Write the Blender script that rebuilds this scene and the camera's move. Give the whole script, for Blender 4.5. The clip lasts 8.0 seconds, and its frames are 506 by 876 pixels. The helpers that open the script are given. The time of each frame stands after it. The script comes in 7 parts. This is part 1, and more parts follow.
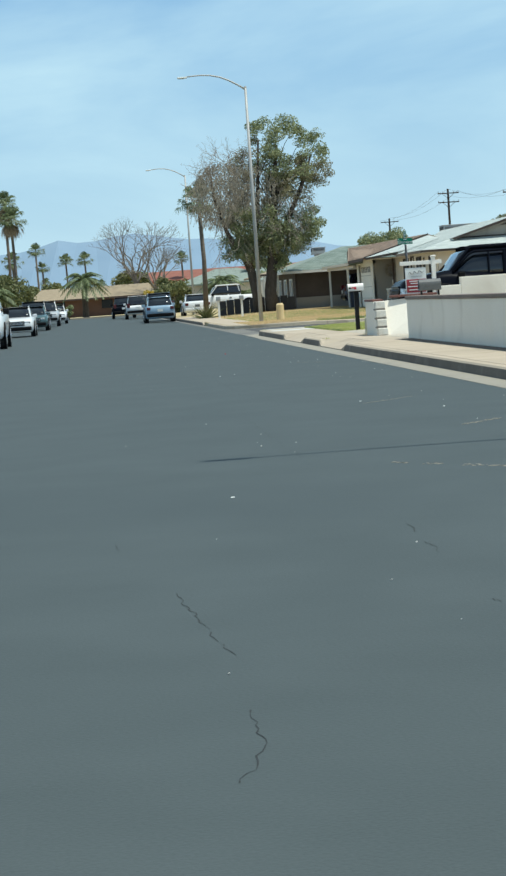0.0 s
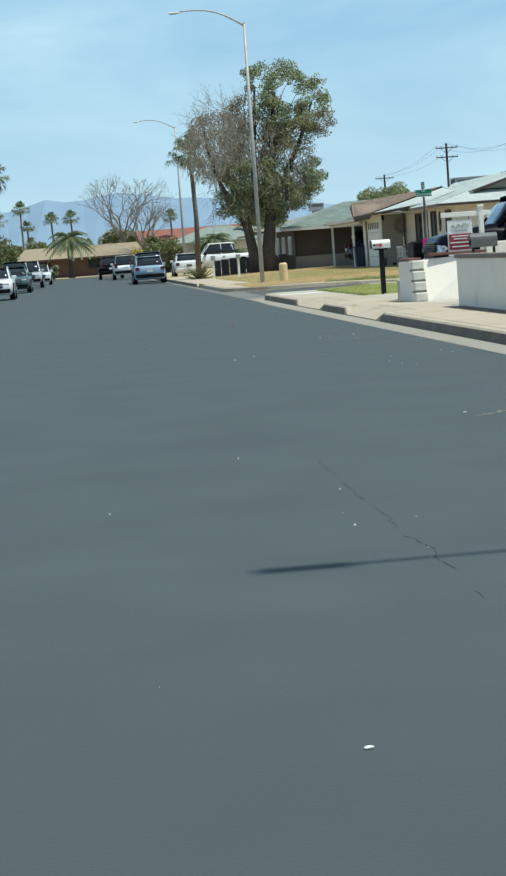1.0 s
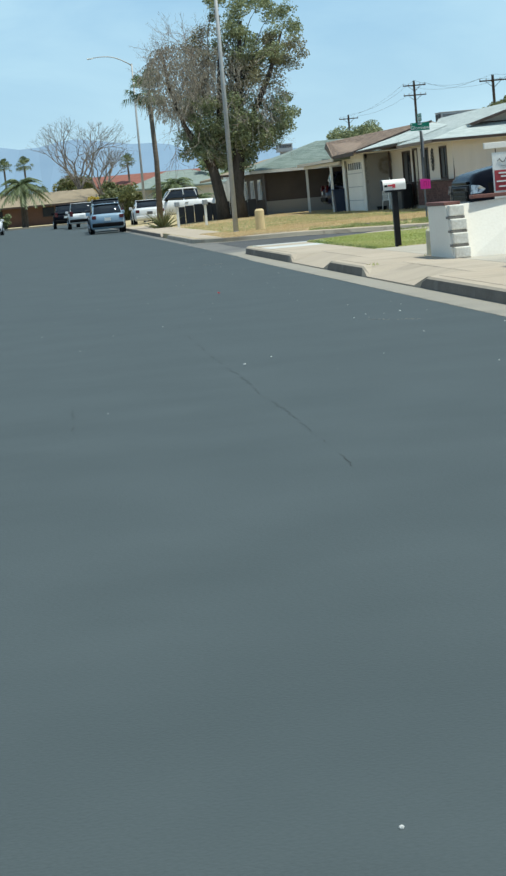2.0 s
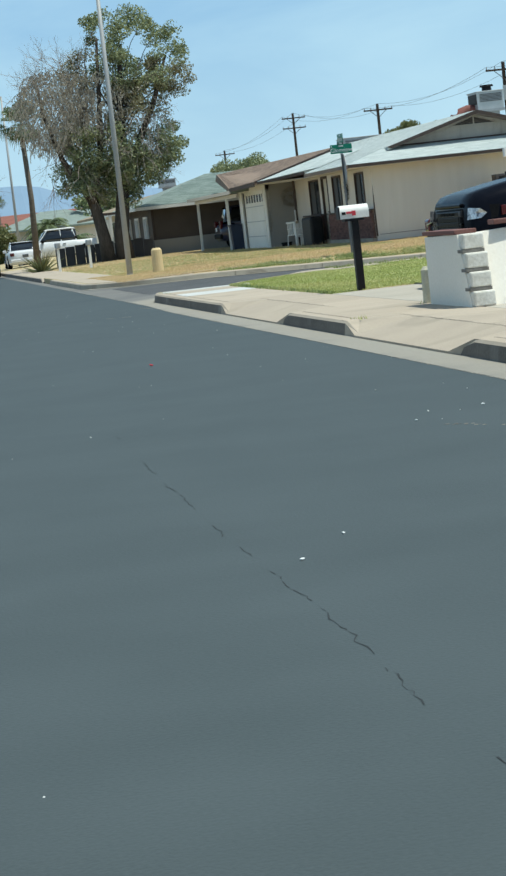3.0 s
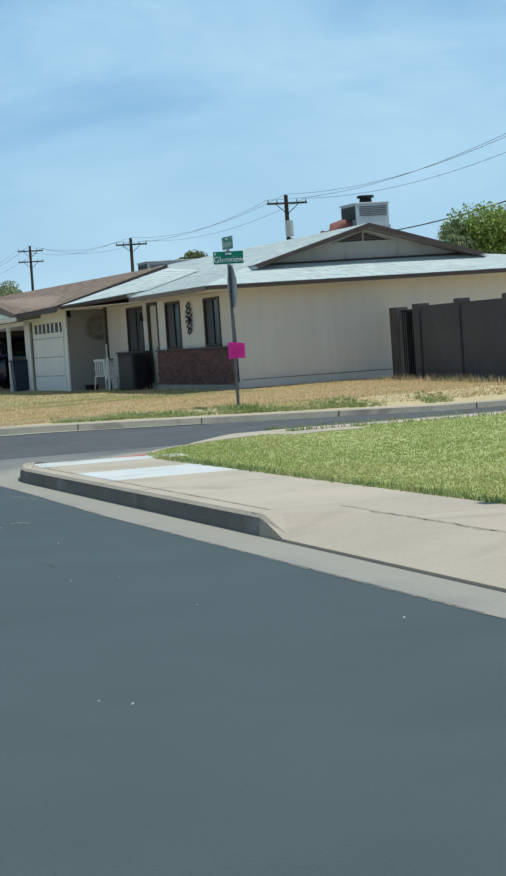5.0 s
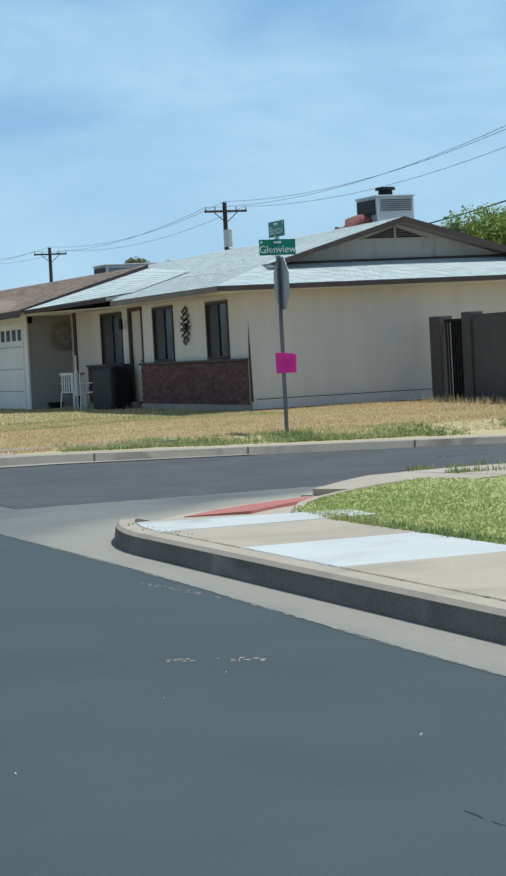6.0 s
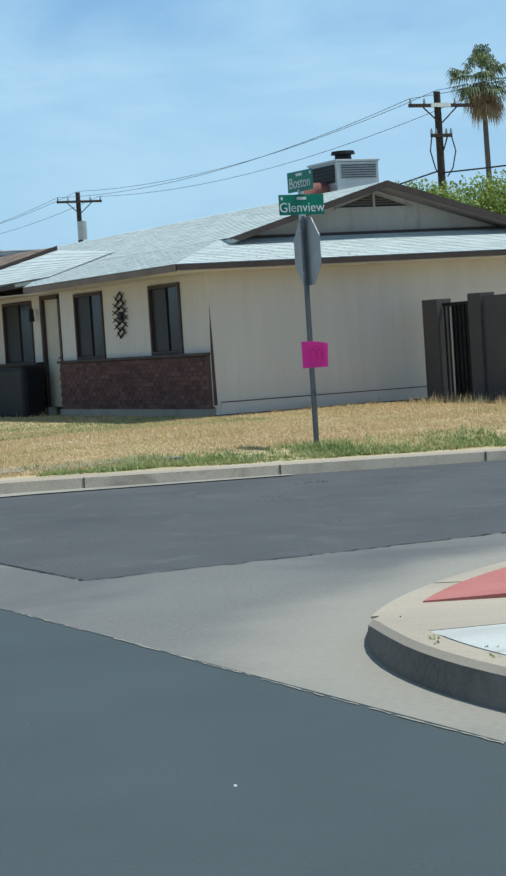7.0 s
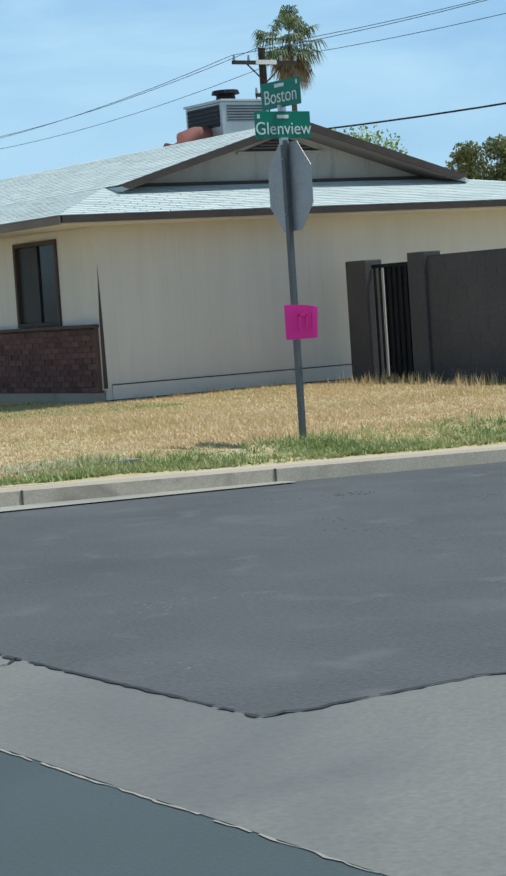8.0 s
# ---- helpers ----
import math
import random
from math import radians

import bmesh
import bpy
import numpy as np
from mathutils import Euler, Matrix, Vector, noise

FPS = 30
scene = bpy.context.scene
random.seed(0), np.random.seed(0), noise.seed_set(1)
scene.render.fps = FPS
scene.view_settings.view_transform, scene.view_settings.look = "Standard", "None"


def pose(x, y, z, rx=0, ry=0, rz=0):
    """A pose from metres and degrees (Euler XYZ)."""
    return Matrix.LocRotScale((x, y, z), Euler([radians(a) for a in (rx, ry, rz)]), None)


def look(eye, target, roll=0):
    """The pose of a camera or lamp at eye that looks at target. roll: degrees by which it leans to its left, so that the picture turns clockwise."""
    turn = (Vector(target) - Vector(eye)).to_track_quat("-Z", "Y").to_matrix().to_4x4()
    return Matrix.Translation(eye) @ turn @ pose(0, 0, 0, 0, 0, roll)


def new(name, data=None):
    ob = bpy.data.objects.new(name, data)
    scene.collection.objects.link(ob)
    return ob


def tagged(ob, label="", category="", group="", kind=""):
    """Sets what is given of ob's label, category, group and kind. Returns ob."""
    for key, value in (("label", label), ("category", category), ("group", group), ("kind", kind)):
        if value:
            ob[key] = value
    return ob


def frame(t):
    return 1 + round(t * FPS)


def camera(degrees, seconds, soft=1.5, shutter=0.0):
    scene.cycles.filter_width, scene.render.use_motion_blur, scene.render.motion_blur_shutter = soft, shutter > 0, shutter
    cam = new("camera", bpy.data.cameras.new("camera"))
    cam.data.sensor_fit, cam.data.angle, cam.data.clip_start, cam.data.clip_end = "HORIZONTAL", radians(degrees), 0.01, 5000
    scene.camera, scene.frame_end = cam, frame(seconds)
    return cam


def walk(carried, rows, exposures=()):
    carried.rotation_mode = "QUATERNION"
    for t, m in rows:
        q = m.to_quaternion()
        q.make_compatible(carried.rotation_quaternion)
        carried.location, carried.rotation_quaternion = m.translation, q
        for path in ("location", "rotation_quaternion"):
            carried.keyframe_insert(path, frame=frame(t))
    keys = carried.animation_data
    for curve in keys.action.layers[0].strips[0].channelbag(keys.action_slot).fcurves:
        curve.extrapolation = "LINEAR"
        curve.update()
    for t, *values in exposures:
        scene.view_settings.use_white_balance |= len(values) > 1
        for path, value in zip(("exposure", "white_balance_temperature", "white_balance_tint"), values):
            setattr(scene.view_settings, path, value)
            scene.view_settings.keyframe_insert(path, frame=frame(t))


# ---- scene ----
cam = camera(14.0, 8.0, soft=2.4)
PATH = [
    (0, (8.385, 2.168, 1.278), (8.532, 4.158, 1.139), -4.0),
    (0.5, (8.476, 5.975, 1.28), (8.628, 7.964, 1.129), -4.2),
    (1, (8.544, 9.966, 1.294), (8.699, 11.952, 1.115), -4.2),
    (1.2, (8.525, 11.474, 1.321), (8.686, 13.459, 1.13), -4.1),
    (2.3, (8.897, 21.5, 1.33), (9.102, 23.475, 1.089), -5.6),
    (2.5, (8.898, 23.095, 1.329), (9.127, 25.067, 1.091), -5.7),
    (3, (9.002, 27.329, 1.306), (9.312, 29.294, 1.097), -6.4),
    (3.5, (9.083, 31.447, 1.322), (9.497, 33.396, 1.152), -6.0),
    (4, (9.068, 35.45, 1.328), (9.573, 37.381, 1.195), -5.3),
    (4.5, (9.125, 39.601, 1.329), (9.693, 41.516, 1.223), -4.6),
    (4.7, (9.135, 41.215, 1.336), (9.719, 43.125, 1.236), -4.3),
    (5.8, (9.248, 50.158, 1.364), (9.929, 52.037, 1.279), -3.1),
    (6, (9.224, 51.581, 1.356), (9.931, 53.45, 1.273), -3.0),
    (6.5, (9.35, 55.365, 1.352), (10.131, 57.204, 1.266), -3.2),
    (7, (9.567, 58.969, 1.352), (10.438, 60.767, 1.26), -3.7),
    (7.5, (9.855, 62.127, 1.34), (10.825, 63.873, 1.237), -4.0),
    (8, (10.432, 64.861, 1.326), (11.506, 66.544, 1.2), -3.8),
]
walk(cam, [(t, look(eye, target, roll)) for t, eye, target, roll in PATH], [(0.0, 0.23, 6400, 0), (2.5, 0.2, 6200, 0), (3.5, 0.13, 6180, 0), (6.0, 0.04, 5850, 2), (7.0, 0.07, 5880, 2), (8.0, 0.14, 5930, 2)])

# ---- world, sun, exposure ----
SUN_DIR = Vector((0.30, -0.14, 0.95)).normalized()
world = bpy.data.worlds.new("sky")
scene.world = world
world.use_nodes = True
wn, wl = world.node_tree.nodes, world.node_tree.links
sky = wn.new("ShaderNodeTexSky")
sky.sky_type, sky.sun_disc = "NISHITA", False
sky.sun_elevation, sky.sun_rotation = math.asin(SUN_DIR.z), math.atan2(SUN_DIR.x, SUN_DIR.y)
sky.air_density, sky.dust_density, sky.ozone_density = 1.0, 0.05, 3.0
coord = wn.new("ShaderNodeTexCoord")
stretch = wn.new("ShaderNodeMapping")
stretch.inputs["Scale"].default_value = (2.2, 2.2, 7.0)
stretch.inputs["Rotation"].default_value = (0.18, 0.1, 0.4)
wl.new(coord.outputs["Generated"], stretch.inputs["Vector"])
veil = wn.new("ShaderNodeTexNoise")
veil.inputs["Scale"].default_value, veil.inputs["Detail"].default_value = 2.2, 6.0
veil.inputs["Roughness"].default_value, veil.inputs["Distortion"].default_value = 0.55, 0.5
wl.new(stretch.outputs[0], veil.inputs["Vector"])
thin = wn.new("ShaderNodeValToRGB")
thin.color_ramp.elements[0].position, thin.color_ramp.elements[1].position = 0.37, 0.72
thin.color_ramp.elements[1].color = (0.7, 0.7, 0.7, 1)
wl.new(veil.outputs["Fac"], thin.inputs[0])
cirrus = wn.new("ShaderNodeMixRGB")
cirrus.inputs[2].default_value = (6.6, 8.7, 10.0, 1)
wl.new(thin.outputs[0], cirrus.inputs[0])
# haze that thickens towards the horizon
split = wn.new("ShaderNodeSeparateXYZ")
wl.new(coord.outputs["Generated"], split.inputs[0])
rise = wn.new("ShaderNodeValToRGB")
rise.color_ramp.elements[0].position, rise.color_ramp.elements[0].color = 0.0, (0.92, 0.92, 0.92, 1)
rise.color_ramp.elements[1].position, rise.color_ramp.elements[1].color = 0.5, (0.0, 0.0, 0.0, 1)
wl.new(split.outputs["Z"], rise.inputs[0])
tone = wn.new("ShaderNodeValToRGB")
tone.color_ramp.elements[0].position, tone.color_ramp.elements[0].color = 0.0, (0.50, 0.69, 0.845, 1)
tone.color_ramp.elements[1].position, tone.color_ramp.elements[1].color = 0.22, (0.175, 0.42, 0.80, 1)
wl.new(split.outputs["Z"], tone.inputs[0])
scale_up = wn.new("ShaderNodeMixRGB")
scale_up.blend_type = "MULTIPLY"
scale_up.inputs[0].default_value, scale_up.inputs[2].default_value = 1.0, (11, 11, 11, 1)
wl.new(tone.outputs[0], scale_up.inputs[1])
haze = wn.new("ShaderNodeMixRGB")
wl.new(rise.outputs[0], haze.inputs[0])
wl.new(sky.outputs[0], haze.inputs[1])
wl.new(scale_up.outputs[0], haze.inputs[2])
wl.new(haze.outputs[0], cirrus.inputs[1])
wl.new(cirrus.outputs[0], wn["Background"].inputs[0])
wn["Background"].inputs[1].default_value = 0.085
sun = new("sun", bpy.data.lights.new("sun", "SUN"))
sun.data.energy, sun.data.angle, sun.data.color = 4.0, radians(0.6), (1.0, 0.95, 0.87)
sun.matrix_world = look(SUN_DIR * 60, (0, 0, 0))


# ---- materials ----
def mat(name, c1, c2=None, rough=0.8, scale=2.0, fine=40.0, bump=0.25, metal=0.0, spec=0.4, rnd=0.0, mix=0.5, coat=0.0, stretch=(1, 1, 1), stain=None):
    """Two-scale procedural surface: broad blotches between c1 and c2, fine grain, bump."""
    m = bpy.data.materials.new(name)
    m.use_nodes = True
    n, l = m.node_tree.nodes, m.node_tree.links
    b = n["Principled BSDF"]
    c2 = c2 or tuple(c * 0.8 for c in c1)
    tc = n.new("ShaderNodeTexCoord")
    mp = n.new("ShaderNodeMapping")
    mp.inputs["Scale"].default_value = stretch
    l.new(tc.outputs["Object"], mp.inputs[0])
    big = n.new("ShaderNodeTexNoise")
    big.inputs["Scale"].default_value, big.inputs["Detail"].default_value = scale, 5
    l.new(mp.outputs[0], big.inputs["Vector"])
    small = n.new("ShaderNodeTexNoise")
    small.inputs["Scale"].default_value, small.inputs["Detail"].default_value = fine, 3
    l.new(mp.outputs[0], small.inputs["Vector"])
    add = n.new("ShaderNodeMath")
    add.operation = "MULTIPLY_ADD"
    add.inputs[1].default_value = mix
    l.new(small.outputs["Fac"], add.inputs[0])
    sub = n.new("ShaderNodeMath")
    sub.operation = "MULTIPLY"
    sub.inputs[1].default_value = 1 - mix
    l.new(big.outputs["Fac"], sub.inputs[0])
    l.new(sub.outputs[0], add.inputs[2])
    ramp = n.new("ShaderNodeValToRGB")
    ramp.color_ramp.elements[0].position, ramp.color_ramp.elements[1].position = 0.36, 0.64
    ramp.color_ramp.elements[0].color, ramp.color_ramp.elements[1].color = (*c1, 1), (*c2, 1)
    l.new(add.outputs[0], ramp.inputs[0])
    col = ramp.outputs[0]
    if stain:
        sn = n.new("ShaderNodeTexNoise")
        sn.inputs["Scale"].default_value, sn.inputs["Detail"].default_value = stain[1], 6
        sn.inputs["Distortion"].default_value = 0.8
        l.new(mp.outputs[0], sn.inputs["Vector"])
        sr = n.new("ShaderNodeValToRGB")
        sr.color_ramp.elements[0].position, sr.color_ramp.elements[1].position = 0.56, 0.72
        l.new(sn.outputs["Fac"], sr.inputs[0])
        sm = n.new("ShaderNodeMixRGB")
        sm.inputs[2].default_value = (*stain[0], 1)
        l.new(sr.outputs[0], sm.inputs[0])
        l.new(col, sm.inputs[1])
        col = sm.outputs[0]
    if rnd:
        oi = n.new("ShaderNodeObjectInfo")
        mr = n.new("ShaderNodeMapRange")
        mr.inputs["To Min"].default_value, mr.inputs["To Max"].default_value = 1 - rnd, 1 + rnd
        l.new(oi.outputs["Random"], mr.inputs["Value"])
        hs = n.new("ShaderNodeHueSaturation")
        l.new(mr.outputs[0], hs.inputs["Value"])
        l.new(col, hs.inputs["Color"])
        col = hs.outputs[0]
    l.new(col, b.inputs["Base Color"])
    b.inputs["Roughness"].default_value, b.inputs["Metallic"].default_value = rough, metal
    b.inputs["Specular IOR Level"].default_value, b.inputs["Coat Weight"].default_value = spec, coat
    b.inputs["Coat Roughness"].default_value = 0.04
    if bump:
        bp = n.new("ShaderNodeBump")
        bp.inputs["Strength"].default_value, bp.inputs["Distance"].default_value = bump, 0.01
        l.new(add.outputs[0], bp.inputs["Height"])
        l.new(bp.outputs[0], b.inputs["Normal"])
    return m


def leafy(name, c1, c2, rough=0.55, patch=None):
    """Foliage: colour varies leaf by leaf and, with patch, in drier patches over the ground; a little light comes through."""
    m = bpy.data.materials.new(name)
    m.use_nodes = True
    n, l = m.node_tree.nodes, m.node_tree.links
    b = n["Principled BSDF"]
    g = n.new("ShaderNodeNewGeometry")
    ramp = n.new("ShaderNodeValToRGB")
    ramp.color_ramp.elements[0].color, ramp.color_ramp.elements[1].color = (*c1, 1), (*c2, 1)
    l.new(g.outputs["Random Per Island"], ramp.inputs[0])
    col = ramp.outputs[0]
    if patch:
        nz = n.new("ShaderNodeTexNoise")
        nz.inputs["Scale"].default_value, nz.inputs["Detail"].default_value = patch[1], 4
        l.new(g.outputs["Position"], nz.inputs["Vector"])
        pr = n.new("ShaderNodeValToRGB")
        pr.color_ramp.elements[0].position, pr.color_ramp.elements[1].position = 0.45, 0.68
        l.new(nz.outputs["Fac"], pr.inputs[0])
        pm = n.new("ShaderNodeMixRGB")
        pm.inputs[2].default_value = (*patch[0], 1)
        l.new(pr.outputs[0], pm.inputs[0])
        l.new(col, pm.inputs[1])
        col = pm.outputs[0]
    l.new(col, b.inputs["Base Color"])
    b.inputs["Roughness"].default_value = rough
    t = n.new("ShaderNodeBsdfTranslucent")
    l.new(col, t.inputs[0])
    mx = n.new("ShaderNodeMixShader")
    mx.inputs[0].default_value = 0.3
    l.new(b.outputs[0], mx.inputs[1])
    l.new(t.outputs[0], mx.inputs[2])
    l.new(mx.outputs[0], n["Material Output"].inputs["Surface"])
    return m


M_ROAD = mat("sealed_asphalt", (0.051, 0.064, 0.066), (0.065, 0.080, 0.083), 0.72, 1.1, 70, 0.35, mix=0.5, spec=0.3, stain=((0.050, 0.063, 0.066), 0.2))
M_OLDROAD = mat("worn_asphalt", (0.054, 0.055, 0.057), (0.092, 0.092, 0.092), 0.85, 0.8, 45, 0.7, mix=0.55, stain=((0.098, 0.098, 0.096), 2.2))
M_CRACK = mat("tar_crack", (0.026, 0.030, 0.031), None, 0.8, 3, 30, 0.2)
M_CONC = mat("kerb_concrete", (0.26, 0.235, 0.195), (0.36, 0.325, 0.27), 0.9, 1.3, 45, 0.4, stain=((0.15, 0.14, 0.125), 0.9))
M_GUTTER = mat("crossing_concrete", (0.137, 0.132, 0.121), (0.19, 0.182, 0.166), 0.85, 0.5, 45, 0.18, stain=((0.11, 0.11, 0.108), 0.45))
# Kerb sides turned from the sun: their shade and grime share this tone.
M_KERBFACE = mat("grimy_shaded_kerb_face", (0.12, 0.103, 0.086), (0.19, 0.165, 0.138), 0.95, 1.5, 45, 0.5, stain=((0.24, 0.22, 0.19), 1.2))
M_GUTTERSTRIP = mat("gutter_strip_concrete", (0.24, 0.222, 0.188), (0.33, 0.307, 0.258), 0.9, 0.8, 45, 0.35, stain=((0.20, 0.19, 0.17), 0.7))
M_WALK = mat("pavement_concrete", (0.375, 0.312, 0.243), (0.445, 0.373, 0.288), 0.9, 0.9, 50, 0.3, rnd=0.06, stain=((0.33, 0.28, 0.215), 0.8))
M_WALKNEW = mat("pale_new_concrete", (0.47, 0.475, 0.455), (0.55, 0.55, 0.525), 0.9, 1.2, 50, 0.25, stain=((0.42, 0.41, 0.375), 1.0))
M_WALKMID = mat("light_ramp_concrete", (0.46, 0.465, 0.44), (0.54, 0.54, 0.51), 0.9, 1.2, 50, 0.3, stain=((0.33, 0.31, 0.27), 1.1))
M_FARKERB = mat("brown_stained_kerb", (0.34, 0.295, 0.23), (0.46, 0.405, 0.32), 0.95, 1.5, 45, 0.4, stain=((0.15, 0.125, 0.10), 1.1))
M_DRIVE = mat("driveway_concrete", (0.35, 0.315, 0.262), (0.45, 0.408, 0.34), 0.9, 0.7, 45, 0.3, rnd=0.06, stain=((0.26, 0.25, 0.24), 0.6))
M_RED = mat("red_tactile_pad", (0.38, 0.125, 0.105), (0.46, 0.175, 0.15), 0.85, 3, 60, 0.4)
M_DIRT = mat("dry_ground", (0.38, 0.305, 0.165), (0.50, 0.405, 0.235), 0.95, 0.8, 25, 0.5, stain=((0.36, 0.29, 0.13), 0.35))
M_LAWN = mat("lawn_soil", (0.29, 0.315, 0.095), (0.37, 0.375, 0.14), 0.95, 1.0, 30, 0.6)
M_STUCCO = mat("beige_siding", (0.635, 0.585, 0.523), (0.675, 0.625, 0.565), 0.9, 0.8, 40, 0.2, mix=0.3, stretch=(5.0, 5.0, 0.5), stain=((0.64, 0.59, 0.53), 1.5))
M_TRIM = mat("dark_brown_trim", (0.050, 0.035, 0.030), (0.078, 0.056, 0.047), 0.7, 3, 40, 0.2)
M_SHINGLE = mat("pale_grey_shingle", (0.43, 0.475, 0.46), (0.51, 0.55, 0.53), 0.95, 2.5, 30, 0.4)
M_BROWNROOF = mat("brown_shingle", (0.19, 0.135, 0.10), (0.30, 0.22, 0.165), 0.95, 2.0, 30, 0.4, rnd=0.1)
M_GREENROOF = mat("grey_green_shingle", (0.17, 0.21, 0.19), (0.25, 0.29, 0.26), 0.95, 2.0, 30, 0.4)
M_TANROOF = mat("tan_shingle", (0.25, 0.20, 0.135), (0.33, 0.265, 0.185), 0.95, 2.0, 30, 0.4)
M_BRICK = mat("dark_red_brick", (0.098, 0.048, 0.043), (0.15, 0.076, 0.066), 0.9, 3, 40, 0.5, rnd=0.35)
M_MORTAR = mat("brown_mortar", (0.10, 0.060, 0.052), (0.14, 0.088, 0.074), 0.95, 3, 40, 0.4)
M_WHITE = mat("white_paint", (0.74, 0.72, 0.67), (0.82, 0.80, 0.75), 0.6, 1.5, 30, 0.1)
M_WALL = mat("cream_painted_block", (0.77, 0.715, 0.62), (0.83, 0.78, 0.69), 0.85, 0.7, 30, 0.3, stain=((0.68, 0.62, 0.53), 0.6))
M_RAWBLOCK = mat("raw_block", (0.62, 0.58, 0.50), (0.78, 0.75, 0.68), 0.95, 6, 30, 0.8)
M_CAP = mat("maroon_wall_cap", (0.14, 0.06, 0.05), (0.20, 0.10, 0.085), 0.85, 2, 30, 0.3)
M_CAPGREY = mat("grey_brown_wall_cap", (0.17, 0.135, 0.115), (0.24, 0.195, 0.17), 0.9, 2, 30, 0.4)
M_FENCE = mat("grey_brown_block", (0.066, 0.059, 0.058), (0.098, 0.088, 0.086), 0.95, 0.8, 40, 0.4, rnd=0.03)
M_GLASS = mat("dark_window_glass", (0.012, 0.014, 0.017), (0.018, 0.02, 0.024), 0.2, 2, 10, 0.0, spec=0.3)
M_SCREEN = mat("dark_screen", (0.018, 0.018, 0.02), (0.03, 0.03, 0.032), 0.55, 2, 60, 0.1)
M_STEEL = mat("galvanised_steel", (0.42, 0.43, 0.44), (0.52, 0.53, 0.53), 0.45, 3, 40, 0.05, metal=0.7)
M_GREY = mat("grey_metal", (0.30, 0.31, 0.32), (0.40, 0.41, 0.42), 0.5, 3, 40, 0.05, metal=0.5)
M_BLACK = mat("black_paint", (0.009, 0.009, 0.010), (0.016, 0.016, 0.018), 0.5, 5, 40, 0.1, spec=0.2)
M_RUBBER = mat("tyre_rubber", (0.015, 0.015, 0.016), (0.028, 0.028, 0.03), 0.85, 8, 60, 0.2)
M_CHROME = mat("chrome", (0.72, 0.73, 0.75), (0.8, 0.8, 0.82), 0.15, 4, 30, 0.0, metal=1.0)
M_WOODPOLE = mat("weathered_pole_wood", (0.032, 0.025, 0.022), (0.056, 0.043, 0.036), 0.9, 2, 30, 0.4, stretch=(1, 1, 0.15))
M_BARK = mat("grey_brown_bark", (0.10, 0.08, 0.06), (0.20, 0.165, 0.13), 0.95, 3, 20, 0.7, stretch=(1, 1, 0.25))
M_PALMBARK = mat("palm_bark", (0.11, 0.088, 0.068), (0.18, 0.147, 0.117), 0.95, 3, 20, 0.6, stretch=(1, 1, 4))
M_LEAF = leafy("green_leaves", (0.10, 0.14, 0.06), (0.38, 0.41, 0.21))
M_DRYLEAF = leafy("dry_twigs", (0.27, 0.24, 0.19), (0.54, 0.48, 0.385))
M_TWIG = mat("grey_dead_twigs", (0.22, 0.18, 0.15), (0.34, 0.285, 0.24), 0.95, 3, 20, 0.2)
M_PALM = leafy("palm_fronds", (0.055, 0.085, 0.035), (0.20, 0.24, 0.11))
M_PALMDRY = leafy("dead_palm_fronds", (0.22, 0.16, 0.09), (0.36, 0.28, 0.17))
M_GRASS = leafy("grass_blades", (0.31, 0.355, 0.10), (0.405, 0.43, 0.145), patch=((0.45, 0.435, 0.17), 0.55))
M_WEED = leafy("weed_blades", (0.16, 0.215, 0.065), (0.36, 0.41, 0.155), patch=((0.48, 0.45, 0.20), 0.9))
M_STRAW = leafy("dry_grass_blades", (0.53, 0.385, 0.205), (0.755, 0.575, 0.33), patch=((0.57, 0.46, 0.225), 0.55))
M_SIGNGREEN = mat("green_sign_sheeting", (0.0, 0.16, 0.10), (0.005, 0.20, 0.125), 0.35, 4, 60, 0.03)
M_SIGNWHITE = mat("white_sign_sheeting", (0.80, 0.82, 0.80), None, 0.4, 4, 60, 0.0)
M_PINK = leafy("neon_pink_card", (0.97, 0.05, 0.45), (1.0, 0.07, 0.52))
M_PINKINK = mat("dark_pink_ink", (0.72, 0.02, 0.28), None, 0.6, 5, 60, 0.0)
M_REDPAINT = mat("red_paint", (0.50, 0.03, 0.05), (0.58, 0.05, 0.07), 0.45, 5, 60, 0.03)
M_YELLOW = mat("faded_yellow_concrete", (0.62, 0.47, 0.25), (0.72, 0.57, 0.33), 0.85, 3, 40, 0.3)
M_RUST = mat("rusted_duct", (0.16, 0.06, 0.05), (0.23, 0.09, 0.075), 0.8, 4, 40, 0.2)
M_POST = mat("dull_sign_post", (0.10, 0.105, 0.11), (0.15, 0.155, 0.16), 0.6, 3, 40, 0.1, metal=0.3)
M_LAMPPOST = mat("dull_lamp_steel", (0.34, 0.345, 0.345), (0.44, 0.445, 0.44), 0.6, 3, 40, 0.05, metal=0.25)
# The haze of distance is mixed into the hills' blue base colour.
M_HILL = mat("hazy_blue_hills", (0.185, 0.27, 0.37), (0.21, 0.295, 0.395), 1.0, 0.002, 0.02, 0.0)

# ---- helpers for building ----
BASE = {}


